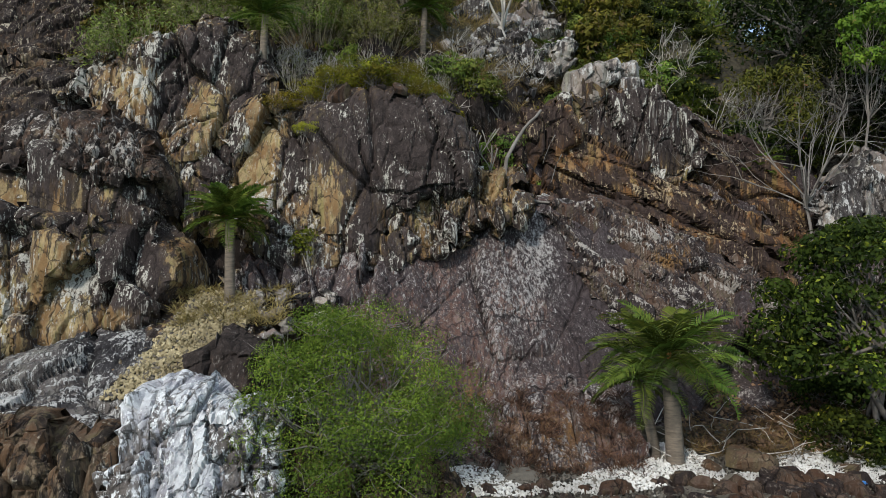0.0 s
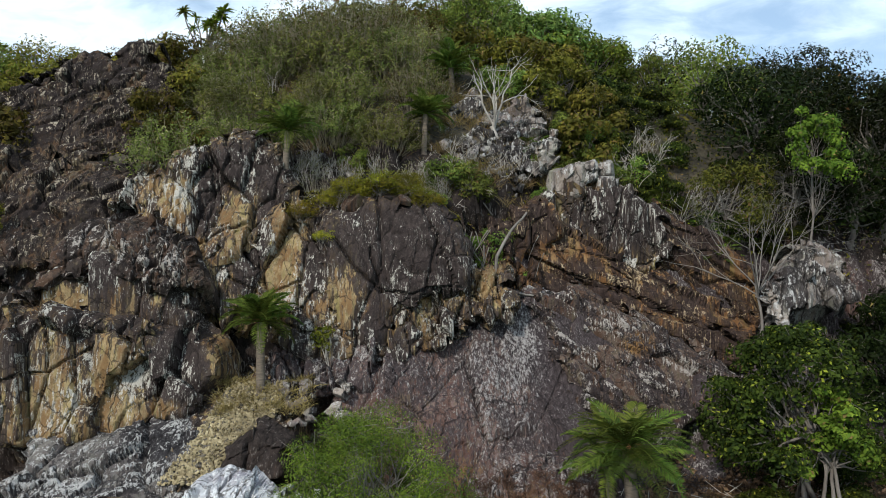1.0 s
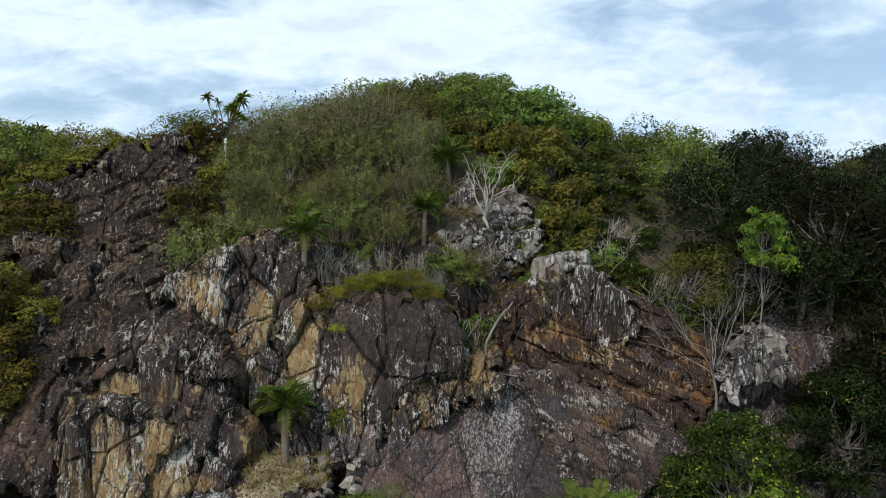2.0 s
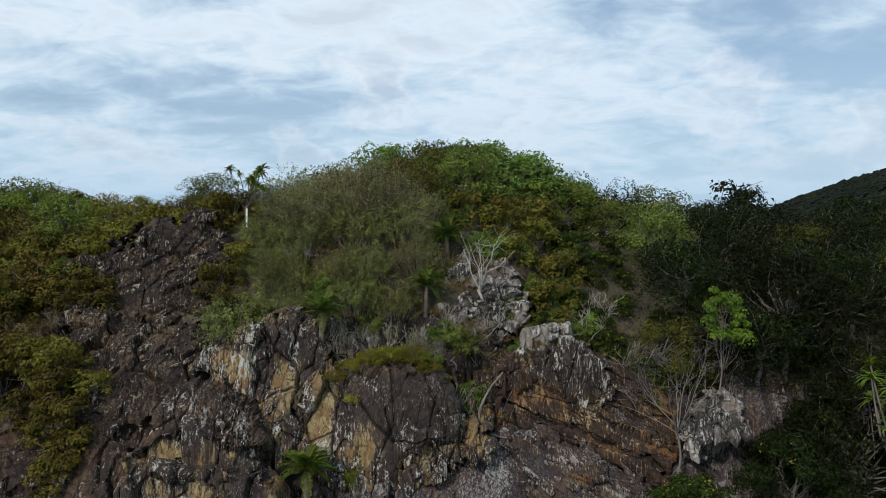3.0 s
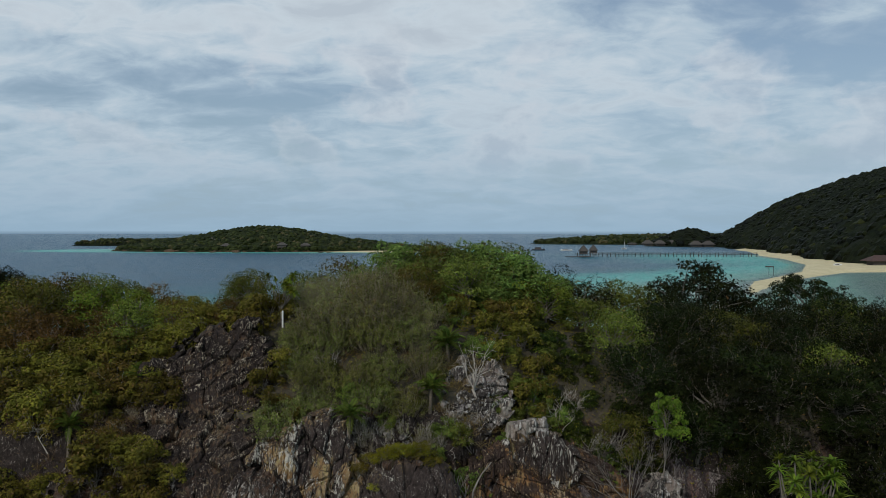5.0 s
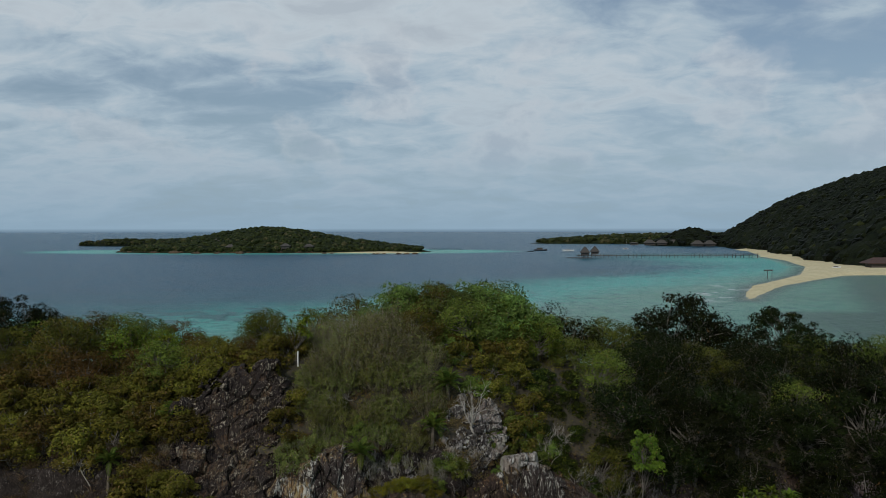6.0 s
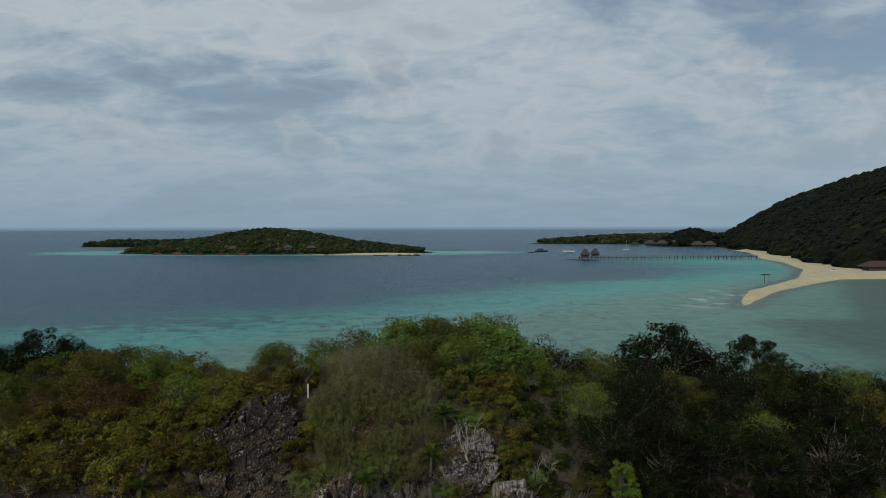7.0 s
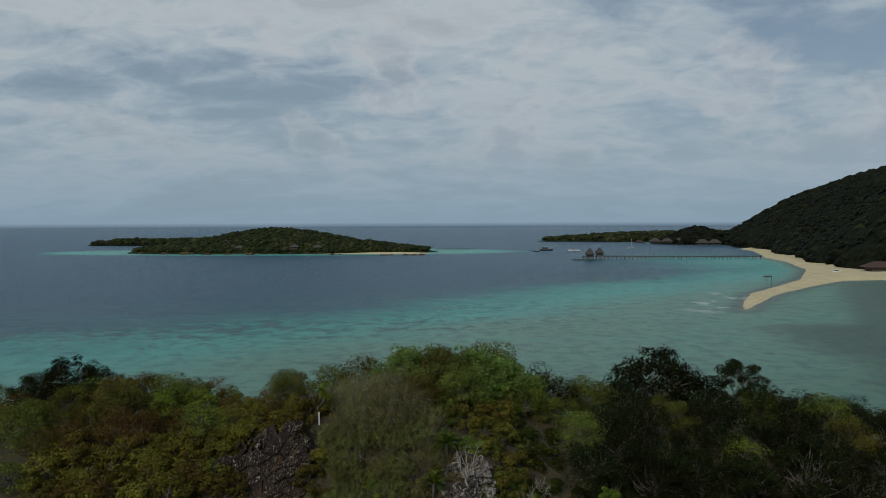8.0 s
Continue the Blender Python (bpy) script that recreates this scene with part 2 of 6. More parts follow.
LEAF = {
    "deep": leaf_material("deep_green_leaves", (0.208, 0.226, 0.036), (0.050, 0.070, 0.014)),
    # dark leaves, darkened further so their colour carries the wood's shade
    "shade": leaf_material("dark_shaded_leaves", (0.022, 0.030, 0.005), (0.006, 0.009, 0.0025), dry_share=0.01, thin=0.10),
    "olive": leaf_material("olive_green_leaves", (0.215, 0.182, 0.027), (0.060, 0.059, 0.011), dry_share=0.08),
    "thicket": leaf_material("dark_bush_leaves", (0.060, 0.082, 0.011), (0.014, 0.024, 0.005), (0.24, 0.26, 0.03), 0.07),
    "bushy": leaf_material("slope_shrub_leaves", (0.225, 0.270, 0.050), (0.064, 0.098, 0.020)),
    "bright": leaf_material("fresh_green_leaves", (0.205, 0.260, 0.030), (0.055, 0.096, 0.012)),
    "lime": leaf_material("yellow_green_leaves", (0.280, 0.310, 0.030), (0.075, 0.115, 0.014)),
    "rust": leaf_material("rusty_green_leaves", (0.215, 0.132, 0.032), (0.074, 0.061, 0.012), dry_share=0.15),
    "feather": leaf_material("feathery_green_leaves", (0.175, 0.198, 0.024), (0.046, 0.066, 0.011), dry_share=0.02),
    "shore": leaf_material("pale_shore_tree_leaves", (0.215, 0.290, 0.065), (0.065, 0.110, 0.022), dry_share=0.02),
    "cycad": leaf_material("cycad_fronds", (0.180, 0.225, 0.036), (0.054, 0.088, 0.017), dry_share=0.04),
    "dry": leaf_material("dry_grass", (0.320, 0.230, 0.105), (0.130, 0.085, 0.038), dry_share=0.0),
    "sage": leaf_material("grey_green_thin_leaves", (0.315, 0.325, 0.105), (0.125, 0.140, 0.044), dry_share=0.10, thin=0.35),
    "weave": leaf_material("grey_green_small_leaves", (0.255, 0.268, 0.062), (0.094, 0.112, 0.028), (0.30, 0.26, 0.13), 0.08, 0.3, 0.3),
    # near-black: the far hill's shade is put into the crown colour
    "forest": leaf_material("shaded_forest_crowns", (0.013, 0.018, 0.005), (0.0035, 0.005, 0.0025), (0.030, 0.036, 0.008), 0.04, 0.05, 0.0),
    "isle": leaf_material("island_tree_crowns", (0.050, 0.060, 0.016), (0.014, 0.020, 0.007), (0.085, 0.075, 0.034), 0.08, 0.05, 0.0),
    "heath": leaf_material("yellow_heath_leaves", (0.290, 0.250, 0.020), (0.100, 0.100, 0.012), dry_share=0.1),
    "litter": leaf_material("fallen_leaves", (0.27, 0.175, 0.100), (0.06, 0.040, 0.026), dry_share=0.0, thin=0.05),
}
BARK = plain_material("grey_bark", (0.20, 0.175, 0.15), (0.095, 0.08, 0.068), 5.0, 0.9, (1, 1, 0.3), 0.02)
PALE_BARK = plain_material("bleached_dead_wood", (0.48, 0.44, 0.39), (0.28, 0.25, 0.215), 5.0, 0.85, (1, 1, 0.3), 0.015)
CYCAD_BARK = plain_material("ringed_cycad_bark", (0.20, 0.160, 0.120), (0.10, 0.08, 0.06), 4.0, 0.9, (1, 1, 6.0), 0.03)
PEBBLE = leaf_material("white_coral_pebbles", (0.80, 0.79, 0.76), (0.55, 0.53, 0.49), (0.30, 0.27, 0.22), 0.05, 0.0, 0.0)
GRAVEL = leaf_material("dark_shore_gravel", (0.15, 0.13, 0.11), (0.035, 0.030, 0.027), (0.30, 0.28, 0.25), 0.08, 0.0, 0.0)
SCREE = leaf_material("loose_ochre_stones", (0.52, 0.42, 0.27), (0.20, 0.15, 0.09), (0.10, 0.09, 0.085), 0.12, 0.0)
WHITE_PAINT = plain_material("white_paint", (0.80, 0.80, 0.78), (0.70, 0.70, 0.67), 9.0, 0.5, relief=0.002)
THATCH = plain_material("weathered_thatch", (0.085, 0.076, 0.068), (0.050, 0.044, 0.040), 0.9, 0.95, (1, 1, 4), 0.08)
TIMBER = plain_material("grey_timber", (0.10, 0.088, 0.076), (0.06, 0.052, 0.045), 1.2, 0.85, (4, 1, 1), 0.02)
RED_ROOF = plain_material("brown_shingle_roof", (0.085, 0.045, 0.038), (0.055, 0.034, 0.030), 0.8, 0.9, (1, 1, 3), 0.05)
CONE = plain_material("orange_seed_cone", (0.42, 0.16, 0.05), (0.30, 0.11, 0.04), 30.0, 0.7, relief=0.004)
BLUE = plain_material("faded_blue_plastic", (0.03, 0.14, 0.42), (0.05, 0.20, 0.50), 12.0, 0.45, relief=0.002)
GREY_BARK = plain_material("weathered_grey_branch", (0.235, 0.21, 0.185), (0.12, 0.105, 0.09), 5.0, 0.9, (1, 1, 0.3), 0.012)
TWIG = plain_material("dry_brown_twigs", (0.30, 0.26, 0.18), (0.18, 0.15, 0.10), 5.0, 0.9, (1, 1, 0.3), 0.01)
HULL = plain_material("dark_painted_hull", (0.030, 0.034, 0.045), (0.055, 0.055, 0.06), 0.7, 0.6, relief=0.01)


# ---- shape helpers ----
def hash01(ix, iy, iz, seed=0):
    h = (ix.astype(np.int64) * 374761393 + iy.astype(np.int64) * 668265263 + iz.astype(np.int64) * 2147483647 + seed * 974711 + 1013) & 0xFFFFFFFF
    h = ((h ^ (h >> 13)) * 1274126177) & 0xFFFFFFFF
    h = ((h ^ (h >> 16)) * 2246822519) & 0xFFFFFFFF
    return ((h ^ (h >> 15)) & 0xFFFFFF) / 16777216.0


def value_noise(p, seed=0):
    """Smooth noise from -1 to 1 at each row of p."""
    i = np.floor(p).astype(np.int64)
    f = p - i
    f = f * f * (3 - 2 * f)
    total = 0
    for dx in (0, 1):
        for dy in (0, 1):
            for dz in (0, 1):
                w = (f[:, 0] if dx else 1 - f[:, 0]) * (f[:, 1] if dy else 1 - f[:, 1]) * (f[:, 2] if dz else 1 - f[:, 2])
                total = total + w * hash01(i[:, 0] + dx, i[:, 1] + dy, i[:, 2] + dz, seed)
    return total * 2 - 1


def fbm(p, octaves=4, seed=0, gain=0.5):
    total, amp, norm = 0, 1.0, 0
    for k in range(octaves):
        total = total + amp * value_noise(p * 2.03 ** k + 17.3 * k, seed + k)
        norm, amp = norm + amp, amp * gain
    return total / norm


def cells(p, seed=0):
    """The distance to the nearest and the second nearest of scattered seeds, a random value of the nearest, and the way to it."""
    i = np.floor(p).astype(np.int64)
    near, second, own, way = np.full(len(p), 9.0), np.full(len(p), 9.0), np.zeros(len(p)), np.zeros((len(p), 3))
    for dx in (-1, 0, 1):
        for dy in (-1, 0, 1):
            for dz in (-1, 0, 1):
                c = i + (dx, dy, dz)
                q = np.stack([c[:, k] + hash01(c[:, 0], c[:, 1], c[:, 2], seed + 11 * k) for k in range(3)], 1) - p
                d = np.sqrt((q ** 2).sum(1))
                closer = d < near
                second = np.where(closer, near, np.minimum(second, d))
                own = np.where(closer, hash01(c[:, 0], c[:, 1], c[:, 2], seed + 77), own)
                way = np.where(closer[:, None], q, way)
                near = np.where(closer, d, near)
    return near, second, own, way


def facets(p, size, seed, tilt=0.8):
    """Broken faces: each cell is a flat facet at its own height and tilt. Gives the relief in units of size, the nearness of a joint and the facet's random value."""
    near, second, own, way = cells(p / size, seed)
    g = [np.modf(own * k)[0] * 2 - 1 for k in (37.7, 91.3, 173.9)]
    lean = way[:, 0] * g[0] + way[:, 1] * g[1] + way[:, 2] * g[2]
    return (own - 0.5) + tilt * lean, np.exp(-((second - near) / 0.05) ** 2), own


def inside(outline, x, z):
    """How far each place lies inside the outline (outside: minus)."""
    best, odd = np.full(x.shape, 99.0), np.zeros(x.shape, bool)
    for (x0, z0), (x1, z1) in zip(outline, outline[1:] + outline[:1]):
        dx, dz = x1 - x0, z1 - z0
        s = np.clip(((x - x0) * dx + (z - z0) * dz) / (dx * dx + dz * dz + 1e-9), 0, 1)
        best = np.minimum(best, np.hypot(x - x0 - s * dx, z - z0 - s * dz))
        cross = ((z0 > z) != (z1 > z)) & (x < dx * (z - z0) / (dz + 1e-9) + x0)
        odd ^= cross
    return np.where(odd, best, -best)


def mesh_of(name, verts, faces, materials=(), smooth=False, fields=None):
    """A mesh from an array of places and an array of faces with as many corners each."""
    verts, faces = np.asarray(verts, np.float32), np.asarray(faces, np.int32)
    n, k = faces.shape
    me = bpy.data.meshes.new(name)
    me.vertices.add(len(verts))
    me.vertices.foreach_set("co", verts.ravel())
    me.loops.add(n * k)
    me.loops.foreach_set("vertex_index", faces.ravel())
    me.polygons.add(n)
    me.polygons.foreach_set("loop_start", np.arange(0, n * k, k, dtype=np.int32))
    me.polygons.foreach_set("loop_total", np.full(n, k, np.int32))
    me.polygons.foreach_set("use_smooth", np.full(n, smooth))
    for mat in materials if isinstance(materials, (list, tuple)) else [materials]:
        me.materials.append(mat)
    for key, values in (fields or {}).items():
        me.attributes.new(key, "FLOAT", "POINT").data.foreach_set("value", np.asarray(values, np.float32))
    me.update(calc_edges=True)
    me.validate()
    return me


def grid_faces(rows, cols):
    r, c = np.meshgrid(np.arange(rows - 1), np.arange(cols - 1), indexing="ij")
    a = (r * cols + c).ravel()
    return np.stack([a, a + 1, a + cols + 1, a + cols], 1)


def part(name, me, parent, label=""):
    """A mesh as ONE object under a thing or under a part."""
    ob = new(name, me)
    ob.parent = parent
    if label:
        ob["label"] = label
    return ob


def thing(name, label, category, m=None, group="", kind="", me=None):
    ob = tagged(new(name, me), label, category, group, kind)
    if m is not None:
        ob.matrix_world = m
    return ob


class Soup:
    """Gathers tubes and leaves into one mesh of four-cornered faces."""

    def __init__(self):
        self.v, self.f, self.n = [], [], 0

    def add(self, v, f):
        self.v.append(np.asarray(v, float))
        self.f.append(np.asarray(f, np.int64) + self.n)
        self.n += len(v)

    def tube(self, points, radii, sides=6):
        """A tapered tube along points, closed at its end."""
        p = np.asarray(points, float)
        d = np.gradient(p, axis=0)
        d /= np.linalg.norm(d, axis=1)[:, None] + 1e-9
        ref = np.where(np.abs(d[:, 2:3]) > 0.9, np.array([[1.0, 0, 0]]), np.array([[0, 0, 1.0]]))
        u = np.cross(d, ref)
        u /= np.linalg.norm(u, axis=1)[:, None] + 1e-9
        w = np.cross(d, u)
        ang = np.arange(sides) * 2 * math.pi / sides
        ring = u[:, None] * np.cos(ang)[None, :, None] + w[:, None] * np.sin(ang)[None, :, None]
        v = (p[:, None] + ring * np.asarray(radii, float)[:, None, None]).reshape(-1, 3)
        k = np.arange(sides)
        f = [np.stack([r * sides + k, r * sides + (k + 1) % sides, (r + 1) * sides + (k + 1) % sides, (r + 1) * sides + k], 1) for r in range(len(p) - 1)]
        self.add(v, np.concatenate(f))

    def box(self, lo, hi):
        x0, y0, z0 = lo
        x1, y1, z1 = hi
        v = [(x, y, z) for z in (z0, z1) for y in (y0, y1) for x in (x0, x1)]
        self.add(v, [(0, 2, 3, 1), (4, 5, 7, 6), (0, 1, 5, 4), (2, 6, 7, 3), (0, 4, 6, 2), (1, 3, 7, 5)])

    def leaves(self, centres, out, length, width, rng, droop=0.2, wild=0.9, slim=False):
        """A small folded leaf at each centre, its face turned roughly to 'out'."""
        n = len(centres)
        nrm = out + rng.normal(0, wild * 0.6, (n, 3))
        nrm /= np.linalg.norm(nrm, axis=1)[:, None] + 1e-9
        along = np.cross(nrm, rng.normal(0, 1, (n, 3)))
        along[:, 2] -= droop
        along /= np.linalg.norm(along, axis=1)[:, None] + 1e-9
        side = np.cross(nrm, along)
        side /= np.linalg.norm(side, axis=1)[:, None] + 1e-9
        s = rng.uniform(0.6, 1.25, (n, 1))
        L, W = along * length * s, side * width * s
        if slim:
            v = np.stack([centres - L * 0.4 - W * 0.5, centres - L * 0.4 + W * 0.5, centres + L * 0.6], 1).reshape(-1, 3)
            self.add(v, np.arange(3 * n).reshape(n, 3))
            return
        v = np.stack([centres - L * 0.5, centres + W * 0.5 + nrm * width * 0.12, centres + L * 0.5, centres - W * 0.5 + nrm * width * 0.12], 1).reshape(-1, 3)
        self.add(v, np.arange(4 * n).reshape(n, 4))

    def mesh(self, name, materials, smooth=False):
        return mesh_of(name, np.concatenate(self.v), np.concatenate(self.f), materials, smooth)


# ---- the headland and the sea ----
X_KNOTS = (-75, -50, -32, -20, -14, -9, -4, 0, 5, 9, 13, 20, 30, 45, 75)
FOOT_Y = (25, 21, 19, 17.6, 16.8, 16.8, 17.3, 17.9, 18.6, 19.2, 19.8, 21, 22, 25, 31)
TOP_Y = (31, 27, 25, 23.6, 22.9, 22.4, 22.6, 23.2, 25.0, 24.8, 25.0, 26, 28, 32, 37)
TOP_Z = (0, 7, 10, 10.5, 10.0, 10.4, 10.3, 9.9, 10.2, 8.8, 7.8, 7.0, 6.5, 5, 0)
RIDGE_Z = (-1, 13.0, 14.5, 15.0, 16.2, 16.7, 17.1, 17.2, 16.0, 15.0, 14.3, 13.6, 13.0, 12.0, -1)


def profile(x, values):
    return np.interp(x, X_KNOTS, values)


def ground_z(x, y):
    """The height of the bare ground: shore, cliff, hill and the back slope."""
    x, y = np.broadcast_arrays(np.asarray(x, float), np.asarray(y, float))
    yf, yt, zt, zr = (profile(x, k) for k in (FOOT_Y, TOP_Y, TOP_Z, RIDGE_Z))
    yr = 37.0 + 0 * x
    zf = np.minimum(1.45, zt)
    shore = np.where(y > 12.6, zf + (y - yf) * 0.12, zf + (12.6 - yf) * 0.12 + (y - 12.6) * 0.35)
    shore = np.maximum(shore, -4.0)
    s = np.clip((y - yf) / (yt - yf), 0, 1)
    face = zf + (zt - zf) * s ** 1.9
    h = np.clip((y - yt) / (yr - yt), 0, 1)
    hill = zt + (zr - zt) * (1 - (1 - h) ** np.interp(x, (-14, -9, -5), (1.6, 2.2, 3.0)))
    b = np.clip((y - yr) / 30.0, 0, 1.3)
    back = zr - (zr + 4) * b * b * (3 - 2 * np.minimum(b, 1))
    return np.where(y < yf, shore, np.where(y < yt, face, np.where(y < yr, hill, back)))


def ground_material():
    m, t, bsdf = material("hill_ground")
    p = place_of(t)
    big = noise_tex(t, p, 0.6, 6.0, 0.6)
    mid = noise_tex(t, mapped(t, p, (2.4, 2.4, 0.9)), 1.0, 7.0, 0.65, 0.4)
    fine = noise_tex(t, p, 8.0, 8.0, 0.7)
    soil = blend(t, ramp(t, [(0.35, 0.0), (0.65, 1.0)], fine), (0.030, 0.025, 0.016), (0.072, 0.060, 0.036))
    stone = blend(t, ramp(t, [(0.4, 0.0), (0.6, 1.0)], mid), (0.030, 0.026, 0.026), (0.20, 0.155, 0.105))
    stone = blend(t, ramp(t, [(0.58, 0.0), (0.68, 0.8)], fine), stone, (0.38, 0.34, 0.29))
    c = blend(t, attribute(t, "stone"), soil, stone)
    c = blend(t, ramp(t, [(0.5, 0.0), (0.7, 0.5)], big), c, (0.045, 0.040, 0.022))
    c = blend(t, attribute(t, "gravel"), c, blend(t, fine, (0.05, 0.042, 0.035), (0.22, 0.19, 0.15)))
    t.links.new(c, bsdf.inputs["Base Color"])
    bsdf.inputs["Roughness"].default_value = 0.92
    bump(t, bsdf, maths(t, "ADD", fine, maths(t, "MULTIPLY", mid, 0.5)), 0.9, 0.07)
    return m


def build_ground():
    xs = np.concatenate([np.arange(-75, -19, 0.9), np.arange(-19, 19, 0.16), np.arange(19, 75.1, 0.9)])
    ys = np.concatenate([np.arange(2, 15, 0.35), np.arange(15, 25, 0.085), np.arange(25, 72, 0.6)])
    Y, X = np.meshgrid(ys, xs, indexing="ij")
    Z = ground_z(X, Y)
    p = np.stack([X.ravel(), Y.ravel(), Z.ravel()], 1)
    yf, yt = profile(p[:, 0], FOOT_Y), profile(p[:, 0], TOP_Y)
    stone = np.clip((p[:, 1] - yf + 0.6) / 0.8, 0, 1) * np.clip((yt + 2.5 - p[:, 1]) / 2.5, 0, 1)
    q = p.copy()
    f1, j1, _ = facets(q + 0.3 * fbm(q * 0.8, 2, 5)[:, None], 1.4, 3)
    f2, j2, _ = facets(q, 0.45, 9)
    rough = f1 * 0.7 + f2 * 0.25 - 0.15 * j1 + 0.35 * fbm(q * 0.6, 4, 8)
    p[:, 1] -= rough * stone * 0.8
    p[:, 2] += rough * (0.25 + 0.3 * stone) * np.clip(p[:, 2] + 1, 0.2, 1)
    far = np.clip((p[:, 1] - 25) / 4, 0, 1)
    p[:, 2] += far * 0.6 * fbm(p * 0.25, 3, 21)
    me = mesh_of("ground", p, grid_faces(len(ys), len(xs)), ground_material(), True, {"stone": stone, "gravel": 0.9 * np.clip((17.6 - p[:, 1]) / 0.8, 0, 1) * np.clip((p[:, 1] - 14.4) / 0.6, 0, 1) * np.clip(p[:, 0] + 1, 0, 1) * np.clip(12 - p[:, 0], 0, 1), "crust": 0.25 + 0.3 * f1, "fresh": 0.4 * f2})
    for k in (ROCK["dark"], ROCK["slab"]):
        me.materials.append(k)
    f = grid_faces(len(ys), len(xs))
    mid, hard = p[f].mean(1), stone[f].mean(1)
    me.polygons.foreach_set("material_index", np.where(hard > 0.45, np.where((mid[:, 0] > -4.5) & (mid[:, 2] < 8), 2, 1), 0).astype(np.int32))
    thing("ground", "rocky headland ground of brown soil and broken stone", "ground", kind="structure", me=me)


def sea_material():
    m, t, bsdf = material("sea_water")
    p = place_of(t)
    depth = attribute(t, "shallow")
    wisp = noise_tex(t, mapped(t, p, (0.006, 0.022, 1)), 1.0, 6.0, 0.6, 0.6)
    level = maths(t, "ADD", depth, maths(t, "MULTIPLY", maths(t, "SUBTRACT", wisp, 0.5), 0.22))
    c = ramp(t, [(0.0, (0.020, 0.108, 0.190)), (0.30, (0.020, 0.112, 0.190)), (0.42, (0.022, 0.150, 0.195)), (0.49, (0.045, 0.350, 0.320)), (0.58, (0.100, 0.500, 0.425)),
                 (0.70, (0.200, 0.415, 0.310)), (0.86, (0.125, 0.220, 0.170)), (0.95, (0.32, 0.30, 0.20))], level)
    # patches of dark reef in the shallows
    reef = noise_tex(t, mapped(t, p, (0.13, 0.12, 1)), 1.0, 6.0, 0.66, 0.4)
    dark = ramp(t, [(0.60, 0.0), (0.70, 0.72)], maths(t, "ADD", reef, maths(t, "MULTIPLY", attribute(t, "reef"), 0.17)))
    c = blend(t, dark, c, (0.026, 0.085, 0.092))
    foam = maths(t, "MULTIPLY", ramp(t, [(0.55, 0.0), (0.60, 1.0)], noise_tex(t, mapped(t, p, (0.10, 0.05, 1), (0, 0, 35)), 1.0, 4.0, 0.5)), attribute(t, "surf"))
    # shading of the waves put into the colour: fine ripples, then broader chop
    ripple_shade = noise_tex(t, mapped(t, p, (0.22, 0.16, 1), (0, 0, 6)), 1.0, 4.0, 0.7)
    c = blend(t, ramp(t, [(0.46, 0.0), (0.62, 0.40)], ripple_shade), c, (0.012, 0.055, 0.090))
    chop_shade = noise_tex(t, mapped(t, p, (0.045, 0.06, 1), (0, 0, 6)), 1.0, 5.0, 0.75, 0.4)
    c = blend(t, maths(t, "MULTIPLY", ramp(t, [(0.44, 0.0), (0.60, 0.45)], chop_shade), ramp(t, [(0.36, 1.0), (0.50, 0.10)], depth)), c, (0.010, 0.040, 0.072))
    c = blend(t, foam, c, (0.75, 0.77, 0.76))
    t.links.new(c, bsdf.inputs["Base Color"])
    bsdf.inputs["Roughness"].default_value = 0.28
    bsdf.inputs["IOR"].default_value = 1.33
    bsdf.inputs["Specular IOR Level"].default_value = 0.34
    w1 = noise_tex(t, mapped(t, p, (0.10, 0.30, 1), (0, 0, 8)), 1.0, 8.0, 0.74)
    bump(t, bsdf, w1, 1.0, 3.4)
    return m


SPIT = ((285, 690), (270, 600), (238, 493), (196, 407), (153, 345), (136, 321), (119, 284), (107, 250), (118, 271), (149, 321), (184, 363), (214, 397), (262, 403), (345, 410), (345, 520), (310, 690))


def sand_z(x, y):
    """The height of the sand spit above the sea, from its outline."""
    d = inside(list(SPIT), np.asarray(x, float), np.asarray(y, float))
    return np.clip(0.22 * d, -9.0, 1.5)


def coast_x(y):
    """The line on which the big wooded hill meets the beach."""
    return np.interp(y, (300, 440, 470, 510, 600, 708, 834, 1000, 1100, 1250, 1600), (420, 340, 258, 258, 280, 304, 342, 362, 385, 420, 520))


